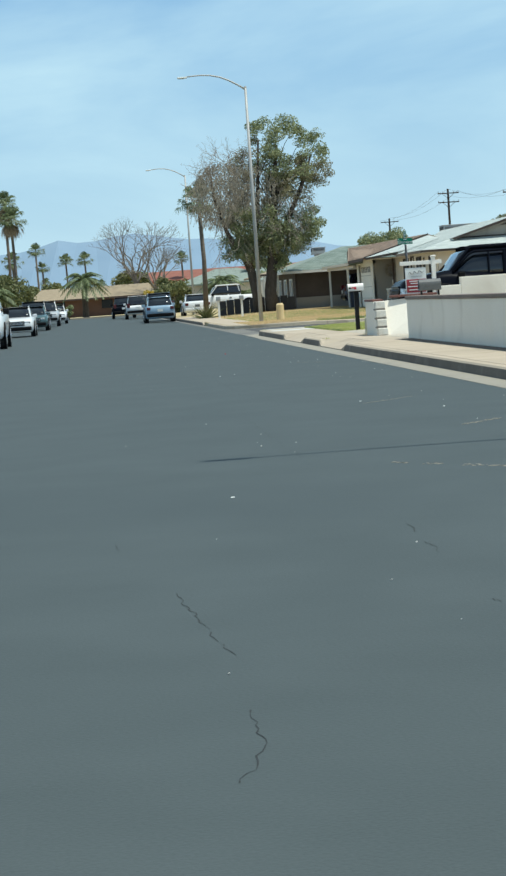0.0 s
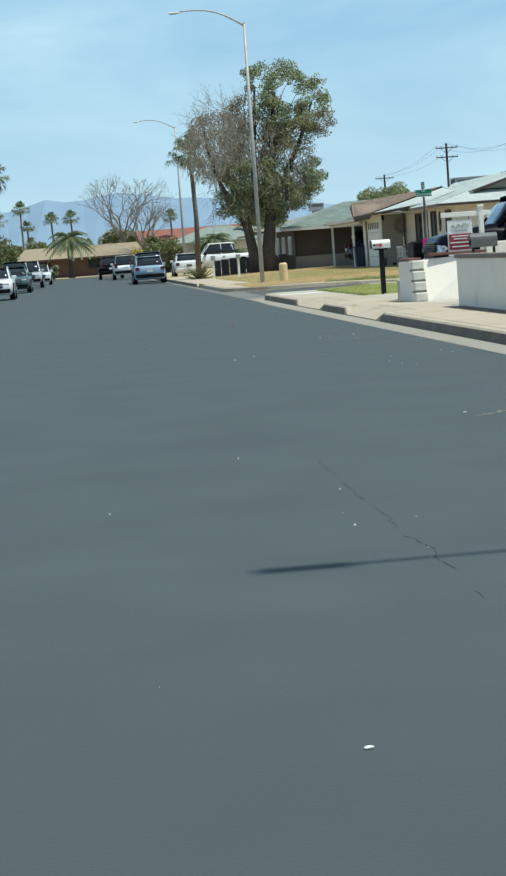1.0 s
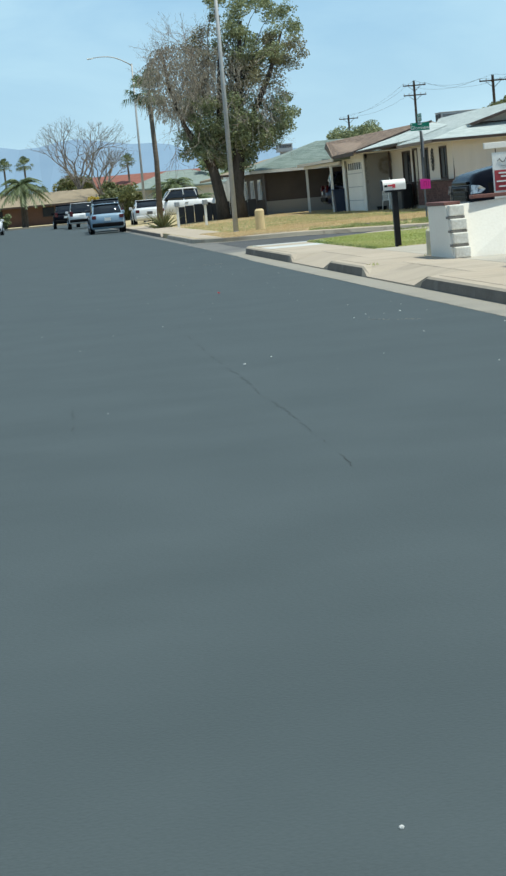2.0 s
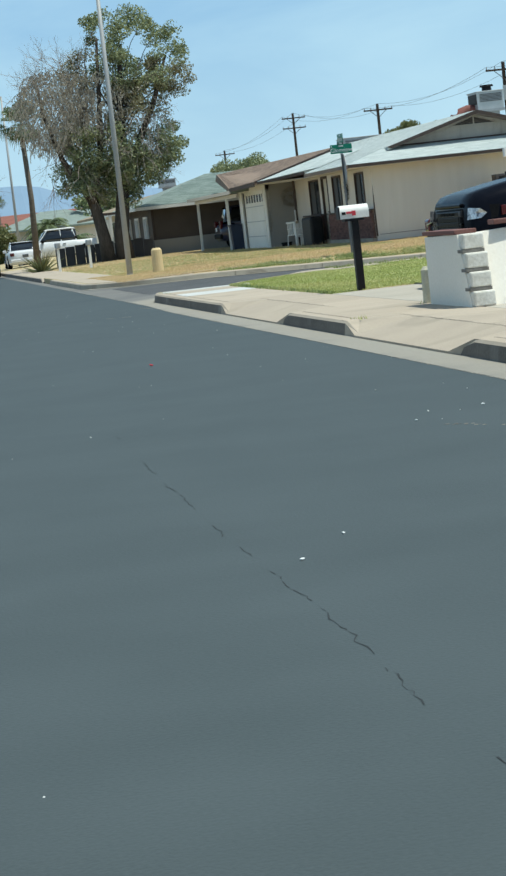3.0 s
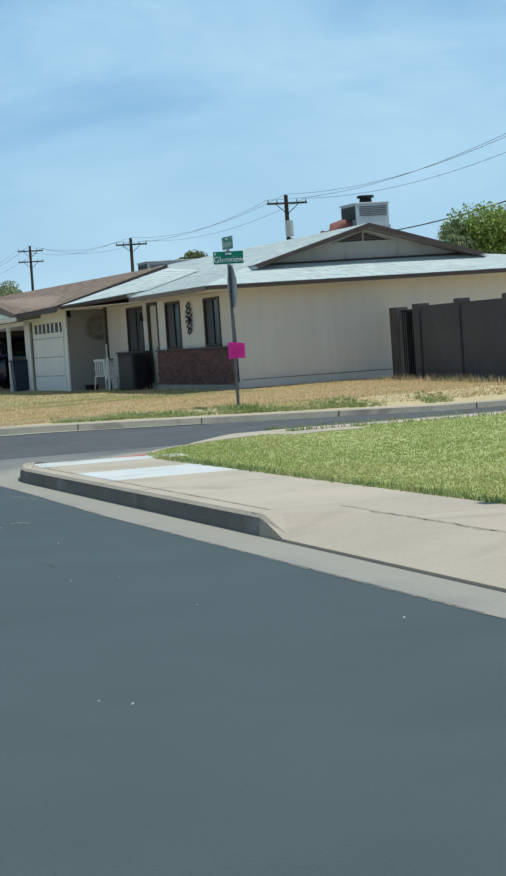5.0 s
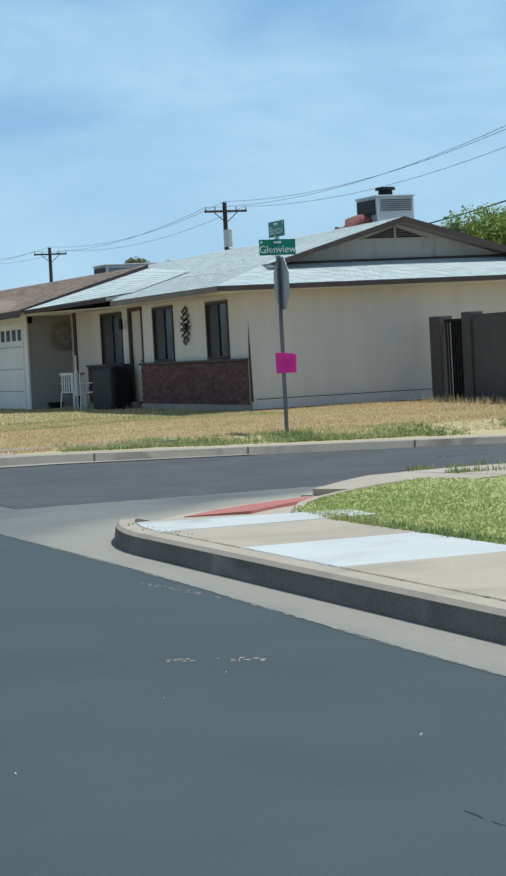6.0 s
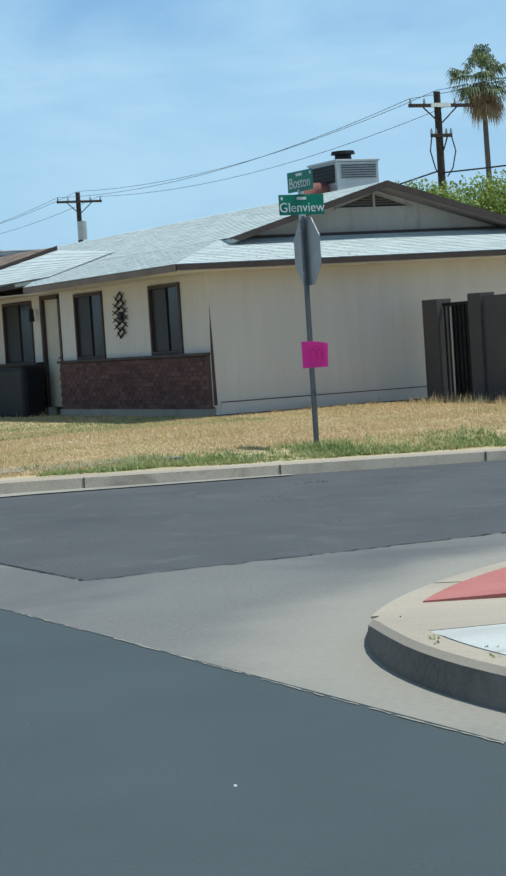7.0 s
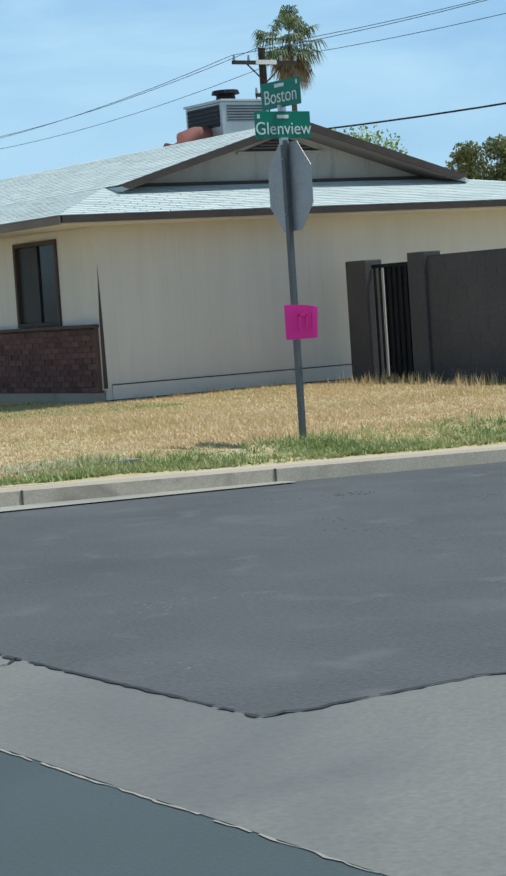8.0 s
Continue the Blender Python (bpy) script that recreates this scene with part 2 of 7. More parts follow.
def thing(name, base, label, category, group="", kind="", turn=0.0):
    """An empty at the base of a thing; its parts are given in world places unless turn is used."""
    e = new(name)
    e.location = base
    e.rotation_euler.z = radians(turn)
    e.empty_display_size = 0.2
    BASE[e] = Vector(base)
    return tagged(e, label, category, group, kind)


def local_thing(name, label, category, group="", kind=""):
    """An empty at the origin, for things that are built at the origin and then posed."""
    return thing(name, (0, 0, 0), label, category, group, kind)


def part(name, bm, material, parent=None, label="", smooth=False):
    me = bpy.data.meshes.new(name)
    off = BASE.get(parent, Vector((0, 0, 0)))
    bmesh.ops.translate(bm, verts=bm.verts, vec=-off)
    bmesh.ops.recalc_face_normals(bm, faces=bm.faces)
    for f in bm.faces:
        f.smooth = smooth
    bm.to_mesh(me)
    bm.free()
    for m in (material if isinstance(material, (list, tuple)) else (material,)):
        me.materials.append(m)
    ob = new(name, me)
    if parent:
        ob.parent = parent
        BASE[ob] = off
    if label:
        ob["label"] = label
    return ob


def structure(name, bm, material, label, category, smooth=False):
    return tagged(part(name, bm, material, smooth=smooth), label, category, kind="structure")


def box(x0, y0, z0, x1, y1, z1, bevel=0.0, bm=None):
    bm = bm or bmesh.new()
    r = bmesh.ops.create_cube(bm, size=1.0, matrix=Matrix.LocRotScale(((x0 + x1) / 2, (y0 + y1) / 2, (z0 + z1) / 2), None, (abs(x1 - x0), abs(y1 - y0), abs(z1 - z0))))
    if bevel:
        bmesh.ops.bevel(bm, geom=list({e for v in r["verts"] for e in v.link_edges}), offset=bevel, segments=2, profile=0.5, affect="EDGES")
    return bm


def rod(p0, p1, r0, r1=None, n=10, bm=None):
    """A tapered rod between two places."""
    bm = bm or bmesh.new()
    p0, p1 = Vector(p0), Vector(p1)
    r1 = r0 if r1 is None else r1
    q = (p1 - p0).to_track_quat("Z", "Y").to_matrix()
    rings = []
    for p, r in ((p0, r0), (p1, r1)):
        rings.append([bm.verts.new(p + q @ Vector((r * math.cos(a), r * math.sin(a), 0))) for a in [k * 2 * math.pi / n for k in range(n)]])
    for k in range(n):
        bm.faces.new((rings[0][k], rings[0][(k + 1) % n], rings[1][(k + 1) % n], rings[1][k]))
    bm.faces.new(rings[0][::-1])
    bm.faces.new(rings[1])
    return bm


def tube(points, radii, n=8, bm=None):
    """A bent tube through places."""
    bm = bm or bmesh.new()
    pts = [Vector(p) for p in points]
    rings = []
    for i, p in enumerate(pts):
        d = (pts[min(i + 1, len(pts) - 1)] - pts[max(i - 1, 0)]).normalized()
        u = d.cross(Vector((1, 0, 0)) if abs(d.x) < 0.75 else Vector((0, 0, 1))).normalized()
        v = d.cross(u)
        r = radii[i] if isinstance(radii, (list, tuple)) else radii
        rings.append([bm.verts.new(p + u * r * math.cos(a) + v * r * math.sin(a)) for a in [k * 2 * math.pi / n for k in range(n)]])
    for a, b in zip(rings, rings[1:]):
        for k in range(n):
            bm.faces.new((a[k], a[(k + 1) % n], b[(k + 1) % n], b[k]))
    bm.faces.new(rings[0][::-1])
    bm.faces.new(rings[-1])
    return bm


def prism(points, z0, z1, bm=None):
    """A plan outline raised from z0 to z1."""
    bm = bm or bmesh.new()
    lo = [bm.verts.new((x, y, z0)) for x, y in points]
    hi = [bm.verts.new((x, y, z1)) for x, y in points]
    bm.faces.new(lo[::-1])
    bm.faces.new(hi)
    k = len(points)
    for i in range(k):
        bm.faces.new((lo[i], lo[(i + 1) % k], hi[(i + 1) % k], hi[i]))
    return bm


def slab(corners, thick, bm=None):
    """A plate: a polygon of places in space, thickened downwards."""
    bm = bm or bmesh.new()
    hi = [bm.verts.new(c) for c in corners]
    lo = [bm.verts.new((c[0], c[1], c[2] - thick)) for c in corners]
    k = len(corners)
    bm.faces.new(hi)
    bm.faces.new(lo[::-1])
    for i in range(k):
        bm.faces.new((hi[i], lo[i], lo[(i + 1) % k], hi[(i + 1) % k]))
    return bm


def solid(bm, corners, thick, axis):
    """A polygon in space thickened along axis by thick."""
    a = Vector(axis) * thick
    hi = [bm.verts.new(c) for c in corners]
    lo = [bm.verts.new(Vector(c) + a) for c in corners]
    k = len(corners)
    bm.faces.new(hi)
    bm.faces.new(lo[::-1])
    for i in range(k):
        bm.faces.new((hi[i], lo[i], lo[(i + 1) % k], hi[(i + 1) % k]))
    return bm


def arc(cx, cy, r, a0, a1, n=16):
    return [(cx + r * math.cos(radians(a0 + (a1 - a0) * k / n)), cy + r * math.sin(radians(a0 + (a1 - a0) * k / n))) for k in range(n + 1)]


# ---- ground, roads, kerbs ----
KERB = 13.44          # kerb face of the main street
LEFT = 3.35           # kerb face of its other side
NEAR_Y, FAR_Y = 69.5, 78.5    # kerb faces of the side street
CX, CY, CR, CK = 18.44, 65.05, 5.0, 0.89  # near corner, a little flattened along the street
FX, FY, FR = 16.44, 81.5, 3.0  # far corner



def corner_arc(r, a0, a1, n=16):
    """A stretch of the near corner, r metres from its middle."""
    return [(x, CY + CK * (yy - CY)) for x, yy in arc(CX, CY, r, a0, a1, n)]


def dusty_band(m, tan):
    """Pale dust settled along the foot of the near kerb and round its corner, thinning out over a metre."""
    n, l = m.node_tree.nodes, m.node_tree.links
    b = n["Principled BSDF"]
    src = b.inputs["Base Color"].links[0].from_socket
    tc, sep = n.new("ShaderNodeTexCoord"), n.new("ShaderNodeSeparateXYZ")
    l.new(tc.outputs["Object"], sep.inputs[0])

    def math_node(op, a, b_):
        q = n.new("ShaderNodeMath")
        q.operation = op
        for k, v in enumerate((a, b_)):
            if isinstance(v, (int, float)):
                q.inputs[k].default_value = v
            else:
                l.new(v, q.inputs[k])
        return q.outputs[0]

    dx = math_node("MINIMUM", math_node("SUBTRACT", sep.outputs["X"], CX), 0.0)
    dy = math_node("DIVIDE", math_node("MAXIMUM", math_node("SUBTRACT", sep.outputs["Y"], CY), 0.0), CK)
    r = math_node("SQRT", math_node("ADD", math_node("MULTIPLY", dx, dx), math_node("MULTIPLY", dy, dy)), 0.0)
    d = math_node("SUBTRACT", r, CR)
    nz = n.new("ShaderNodeTexNoise")
    nz.inputs["Scale"].default_value, nz.inputs["Detail"].default_value = 1.1, 5
    l.new(tc.outputs["Object"], nz.inputs["Vector"])
    d = math_node("ADD", d, math_node("MULTIPLY", math_node("SUBTRACT", nz.outputs["Fac"], 0.5), 0.9))
    ramp = n.new("ShaderNodeValToRGB")
    ramp.color_ramp.interpolation = "EASE"
    ramp.color_ramp.elements[0].position, ramp.color_ramp.elements[0].color = 0.15, (0.95, 0.95, 0.95, 1)
    ramp.color_ramp.elements[1].position, ramp.color_ramp.elements[1].color = 0.95, (0, 0, 0, 1)
    l.new(d, ramp.inputs[0])
    mx = n.new("ShaderNodeMixRGB")
    mx.inputs[2].default_value = (*tan, 1)
    l.new(ramp.outputs[0], mx.inputs[0])
    l.new(src, mx.inputs[1])
    fine = n.new("ShaderNodeTexNoise")
    fine.inputs["Scale"].default_value, fine.inputs["Detail"].default_value = 28, 4
    l.new(tc.outputs["Object"], fine.inputs["Vector"])
    hs = n.new("ShaderNodeHueSaturation")
    mr = n.new("ShaderNodeMapRange")
    mr.inputs["From Min"].default_value, mr.inputs["From Max"].default_value = 0.3, 0.7
    mr.inputs["To Min"].default_value, mr.inputs["To Max"].default_value = 0.93, 1.06
    l.new(fine.outputs["Fac"], mr.inputs["Value"])
    l.new(mr.outputs[0], hs.inputs["Value"])
    l.new(mx.outputs[0], hs.inputs["Color"])
    l.new(hs.outputs[0], b.inputs["Base Color"])


dusty_band(M_GUTTER, (0.29, 0.265, 0.22))
structure("ground", box(-2500, -800, -0.9, 2500, 3200, -0.28), M_DIRT, "dry tan desert ground out to the horizon", "ground")
structure("road", box(LEFT + 0.45, -60, -0.3, 13.15, 206, 0.0), M_ROAD, "dark sealed asphalt street with fine cracks", "road")


def side_z(x, yy):
    """The side street falls away to the east and towards its far kerb."""
    return -0.024 * min(7.5, max(0.0, x - 16.4)) * min(1.0, max(0.0, (yy - 70.42) / 7.6))


def far_kerb_z(x):
    return 0.14 - 0.026 * min(7.5, max(0.0, x - 16.4))


def yard_z(x, yy):
    """The far yard rises from its kerb to the house."""
    full = 0.15 + 0.011 * (min(yy, 88.5) - 79.6)
    if yy < 79.6:
        full = far_kerb_z(x) + (0.15 - far_kerb_z(x)) * max(0.0, yy - 78.7) / 0.9
    return 0.145 + (full - 0.145) * min(1.0, max(0.0, (x - 14.9) / 3.0))


def sheet(xs, ys, height, drop=0.3):
    """A gently shaped slab of ground with a skirt, its top given by height(x, y)."""
    bm = bmesh.new()
    top = [[bm.verts.new((x, yy, height(x, yy))) for yy in ys] for x in xs]
    for a, b in zip(top, top[1:]):
        for k in range(len(ys) - 1):
            bm.faces.new((a[k], b[k], b[k + 1], a[k + 1]))
    rim = [v for v in top[0]] + [c[-1] for c in top[1:]] + top[-1][-2::-1] + [c[0] for c in top[-2:0:-1]]
    low = [bm.verts.new((v.co.x, v.co.y, v.co.z - drop)) for v in rim]
    for k in range(len(rim)):
        bm.faces.new((rim[k], rim[(k + 1) % len(rim)], low[(k + 1) % len(rim)], low[k]))
    return bm


structure("side_road", sheet([13.95, 15, 16.4, 18, 20, 22, 23.9, 30, 60, 160], [70.42, 72, 74, 76, 78.02, FAR_Y + 0.02], side_z), M_OLDROAD, "older grey asphalt of the side street", "road")
bm = prism([(13.05, -60), (KERB + 0.02, -60), (KERB + 0.02, CY)] + corner_arc(CR - 0.02, 180, 90, 40) + [(160, NEAR_Y + 0.02), (160, 70.42), (13.95, 70.42), (13.95, FAR_Y - 0.25), (FX, FAR_Y - 0.25), (FX, FAR_Y + 0.02)] + arc(FX, FY, FR - 0.02, 270, 180) + [(KERB + 0.02, 330), (13.15, 330), (13.15, 64.0), (13.05, 60.0)], -0.3, 0.003)
structure("gutter", bm, M_GUTTER, "grey stained concrete gutter and valley crossing at the corner", "gutter")
bm = bmesh.new()
line = [(19.4 - 0.3 * k, FAR_Y - 0.20 - 0.02 * k, 19.4 - 0.3 * k, FAR_Y + 0.01) for k in range(10)]
line += [(*a, *b) for a, b in zip(arc(FX, FY, FR + 0.40, 270, 200, 8), arc(FX, FY, FR - 0.01, 270, 200, 8))]
rows_ = [[bm.verts.new((xa, ya, max(side_z(xa, ya), -0.2) + 0.011)), bm.verts.new((xb, yb, side_z(xb, yb) + 0.011))] for xa, ya, xb, yb in line]
for a, b in zip(rows_, rows_[1:]):
    bm.faces.new((a[0], a[1], b[1], b[0]))
structure("gutter_far_strip", bm, M_GUTTERSTRIP, "sunlit concrete gutter at the far kerb", "gutter")
structure("gutter_far_side", box(LEFT - 0.02, -60, -0.3, LEFT + 0.45, 330, 0.006), M_GUTTER, "pale concrete gutter along the parked cars", "gutter")


def kerb_run(name, points, z_top=0.15, ends=(True, True), w=0.16, face=None, label="weathered tan concrete kerb with a dark face", unshaded=0.0):
    """A kerb along a plan line, its face on the line, with ends that drop to the road."""
    bm = bmesh.new()
    pts = [Vector((*p, 0)) for p in points]
    secs = []
    for i, p in enumerate(pts):
        d = (pts[min(i + 1, len(pts) - 1)] - pts[max(i - 1, 0)]).normalized()
        s = Vector((d.y, -d.x, 0))
        z = z_top[i] if isinstance(z_top, list) else z_top
        if (i == 0 and ends[0]) or (i == len(pts) - 1 and ends[1]):
            z = 0.03
        foot = min(0.0, z - 0.16)
        secs.append([bm.verts.new(p + s * o + Vector((0, 0, zz))) for o, zz in ((0, foot - 0.2), (0, foot), (0.02, z - 0.025), (0.045, z), (w, z + 0.004), (w, -0.2))])
    for a, b in zip(secs, secs[1:]):
        for k in range(6):
            bm.faces.new((a[k], a[(k + 1) % 6], b[(k + 1) % 6], b[k]))
    bm.faces.new(secs[0][::-1])
    bm.faces.new(secs[-1])
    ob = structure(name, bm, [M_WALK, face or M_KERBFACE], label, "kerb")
    # Default sides carry painted shade; a near end can stay pale as if sunlit.
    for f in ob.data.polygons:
        f.material_index = 0 if f.normal.z > 0.6 or (ends[0] and unshaded > 0 and (Vector(f.center) - pts[0]).length < unshaded) else 1
    return ob


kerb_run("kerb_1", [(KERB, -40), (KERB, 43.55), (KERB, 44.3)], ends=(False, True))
kerb_run("kerb_2", [(KERB, 48.0), (KERB, 48.55), (KERB, 51.8), (KERB, 52.5)], unshaded=0.34)
kerb_run("kerb_3", [(KERB, 56.6), (KERB, 57.15), (KERB, 60), (KERB, CY)] + corner_arc(CR, 178, 146, 12), z_top=[0.15] * 10 + [0.145, 0.135, 0.115, 0.09, 0.065, 0.04, 0.03], ends=(True, False), unshaded=0.34)
kerb_run("kerb_4", corner_arc(CR, 116, 92, 8) + [(CX, NEAR_Y), (40, NEAR_Y), (160, NEAR_Y)], ends=(True, False), z_top=[0.04, 0.06, 0.09, 0.12, 0.14] + [0.15] * 7, w=0.18, face=M_WALK, label="pale concrete kerb along the side street")
kerb_run("kerb_8", [(14.97, 65.75), (14.94, 65.95), (15.05, 66.3), (15.22, 66.62), (15.5, 67.0), (15.85, 67.37), (16.3, 67.82), (16.9, 68.3), (17.5, 68.55)], z_top=[0.06, 0.12, 0.15, 0.16, 0.16, 0.16, 0.16, 0.155, 0.15], w=0.12, face=M_WALK, label="low pale kerb round the lawn corner")
FAR_LINE = [(160, FAR_Y), (40, FAR_Y), (30, FAR_Y), (23.9, FAR_Y), (21, FAR_Y), (18.5, FAR_Y), (FX, FAR_Y)] + arc(FX, FY, FR, 268, 182, 10) + [(KERB, FY), (KERB, 93), (KERB, 93.6)]
kerb_run("kerb_5", FAR_LINE, z_top=[far_kerb_z(x) for x, yy in FAR_LINE], ends=(False, True), face=M_FARKERB)
for k, x in enumerate((19.33, 21.9, 24.6, 17.1)):
    structure("kerb_joint_%d" % (k + 1), box(x - 0.004, FAR_Y - 0.004, far_kerb_z(x) - 0.16, x + 0.004, FAR_Y + 0.03, far_kerb_z(x) - 0.02), M_KERBFACE, "dark open joint in the far kerb", "joint")
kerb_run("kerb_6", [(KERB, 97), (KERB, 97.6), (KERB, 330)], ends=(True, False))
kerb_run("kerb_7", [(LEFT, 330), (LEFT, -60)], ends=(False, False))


# raised land behind the kerbs
structure("corner_land", prism([(KERB + 0.12, -40), (KERB + 0.12, CY)] + corner_arc(CR - 0.12, 180, 90) + [(160, NEAR_Y - 0.12), (160, -40)], -0.5, 0.004), M_DIRT, "bare soil under pavement and lawn", "ground")
LAWN = [(14.85, 55.98), (14.85, 65.1), (14.99, 65.85), (15.10, 66.25), (15.27, 66.58), (15.54, 66.95), (15.88, 67.32), (16.33, 67.77), (16.92, 68.25), (17.5, 68.5), (18.5, 68.6), (160, 68.6), (160, 55.98)]
structure("corner_lawn", prism(LAWN, -0.4, 0.145), M_LAWN, "mown green corner lawn", "lawn")


def round_corner(bm):
    """Draws the yard's street corner in behind its curved kerb."""
    for v in bm.verts:
        if v.co.x < FX and v.co.y < FY:
            d = Vector((v.co.x - FX, v.co.y - FY))
            if d.length > FR - 0.12:
                d *= (FR - 0.12) / d.length
                v.co.x, v.co.y = FX + d.x, FY + d.y
    bmesh.ops.dissolve_degenerate(bm, edges=bm.edges, dist=0.001)
    return bm


yard_xs = [KERB + 0.12 + 0.3 * k for k in range(12)] + [17.2, 18, 19, 20, 21, 22, 23, 24, 26, 30, 60, 160]
yard_ys = [FAR_Y + 0.12, FAR_Y + 0.3, 79.1, 79.4, 79.6, 80, 80.5, 81, 81.5, 83, 85, 87, 88.5, 95, 120, 330]
structure("far_yard", round_corner(sheet(yard_xs, yard_ys, yard_z, 0.5)), M_DIRT, "dry straw-coloured front yard", "ground")
structure("left_land", box(-300, -60, -0.5, LEFT - 0.12, 330, 0.12), M_DIRT, "dry ground along the far kerb", "ground")

# ---- pavement, driveways, lawns ----
pavement = structure("pavement", prism([(14.08, -40), (14.84, -40), (14.84, CY), (14.08, CY)], -0.2, 0.125), M_CONC, "tan concrete pavement in slabs beside the kerb", "pavement")


def slab_piece(name, pts, z, material, parent, thick=0.06):
    bm = prism(pts, z - thick, z)
    top = [e for e in bm.edges if all(abs(v.co.z - z) < 1e-5 for v in e.verts)]
    bmesh.ops.bevel(bm, geom=top, offset=0.008, segments=1, affect="EDGES")
    return part(name, bm, material, parent)


for y0, y1, dip in ((-8.0, 43.5, False), (43.5, 48.8, True), (48.8, 51.7, False), (51.7, 57.4, True), (57.4, CY, False)):
    n = round((y1 - y0) / 1.52)
    step = (y1 - y0) / n
    xk = 14.06 if dip else KERB + 0.175
    for k in range(n):
        ya, yb = y0 + step * k + 0.004, y0 + step * (k + 1) - 0.004
        slab_piece("slab", [(xk, ya), (14.835, ya), (14.835, yb), (xk, yb)], 0.155, M_WALKNEW if 61.8 < (ya + yb) / 2 < 63.3 else M_WALK, pavement, 0.15)


def ramp_z(a):
    """Height of the corner pavement, falling to the ramp."""
    return 0.155 if a > 168 else 0.05 + 0.105 * max(0.0, (a - 148) / 20) if a > 148 else 0.05 if a > 120 else 0.05 + 0.105 * min(1.0, (120 - a) / 12)


for a0, a1, m in ((180, 164.5, M_WALKMID), (164.5, 146, M_WALK), (146, 131, M_WALK), (131, 116, M_WALK), (116, 102, M_WALK), (102, 90, M_WALK)):
    bm = bmesh.new()
    outer = CR - 0.17 if a0 > 148 or a0 <= 116 else CR + 0.015
    for k in range(8):
        b0, b1 = a0 - 0.2 + (a1 - a0 + 0.4) * k / 8, a0 - 0.2 + (a1 - a0 + 0.4) * (k + 1) / 8
        p = [(CX + r * math.cos(radians(b)), CY + CK * r * math.sin(radians(b)), 0.014 if r > CR else ramp_z(b)) for r, b in ((outer, b0), (outer, b1), (3.2, b1), (3.2, b0))]
        solid(bm, p, -0.2, (0, 0, 1))
    part("slab", bm, m, pavement)
for k in range(14):
    slab_piece("slab", [(CX + 1.5 * k + 0.004, 68.62), (CX + 1.5 * k + 1.496, 68.62), (CX + 1.5 * k + 1.496, NEAR_Y - 0.18), (CX + 1.5 * k + 0.004, NEAR_Y - 0.18)], 0.15, M_WALK, pavement, 0.15)
structure("tactile_pad", solid(bmesh.new(), [(x, yy, 0.026) for x, yy in corner_arc(CR - 0.18, 141, 119, 8)] + [(x, yy, 0.056) for x, yy in corner_arc(CR - 0.78, 119, 141, 8)], -0.06, (0, 0, 1)), M_RED, "faded red tactile pad on the corner ramp", "pad")
# aprons where the kerb is down
for k, (y0, y1) in enumerate(((44.3, 48.0), (52.5, 56.6))):
    bm = bmesh.new()
    xa, xb = KERB - 0.01, 14.07
    solid(bm, [(xa, y0, 0.022), (xa, y1, 0.022), (xb, y1, 0.152), (xb, y0, 0.152)], -0.2, (0, 0, 1))
    for ya, s in ((y0, -1), (y1, 1)):
        yb, yc = ya + s * 0.68, ya + s * 0.8
        solid(bm, [(xa, ya, 0.022), (xa + 0.05, yb, 0.148), (xb, ya, 0.152)], -0.2, (0, 0, 1))
        solid(bm, [(xa + 0.05, yb, 0.148), (xb, yb, 0.154), (xb, ya, 0.152)], -0.2, (0, 0, 1))
        solid(bm, [(xa + 0.05, yb, 0.148), (xa + 0.05, yc, 0.152), (xb, yc, 0.154), (xb, yb, 0.154)], -0.2, (0, 0, 1))
    bmesh.ops.remove_doubles(bm, verts=bm.verts, dist=0.001)
    structure("apron_%d" % (k + 1), bm, M_WALK, "worn concrete driveway apron through the kerb", "apron")
structure("bare_soil", prism([(14.9, 55.96), (15.3, 56.02), (15.9, 56.33), (16.6, 56.22), (17.6, 56.3), (18.6, 56.05), (18.9, 55.95)], 0.0, 0.149), mat("bare_brown_soil", (0.33, 0.24, 0.15), (0.43, 0.33, 0.21), 0.95, 3, 30, 0.6), "strip of bare brown soil along the driveway", "soil")
drive_1 = structure("driveway_1", box(14.845, 44.3, -0.2, 40, 48.7, 0.13), M_CONC, "concrete driveway between cream walls", "driveway")
drive_2 = structure("driveway_2", box(14.845, 50.0, -0.2, 40, 55.94, 0.13), M_CONC, "stained concrete driveway under a dark pickup and sedan", "driveway")
for d, (y0, y1) in ((drive_1, (44.3, 48.7)), (drive_2, (50.0, 55.94))):
    for i in range(6):
        for j in range(2):
            w = (y1 - y0) / 2
            slab_piece("slab", [(14.86 + 2.4 * i, y0 + w * j + 0.008), (17.24 + 2.4 * i, y0 + w * j + 0.008), (17.24 + 2.4 * i, y0 + w * (j + 1) - 0.008), (14.86 + 2.4 * i, y0 + w * (j + 1) - 0.008)], 0.152, M_DRIVE, d)
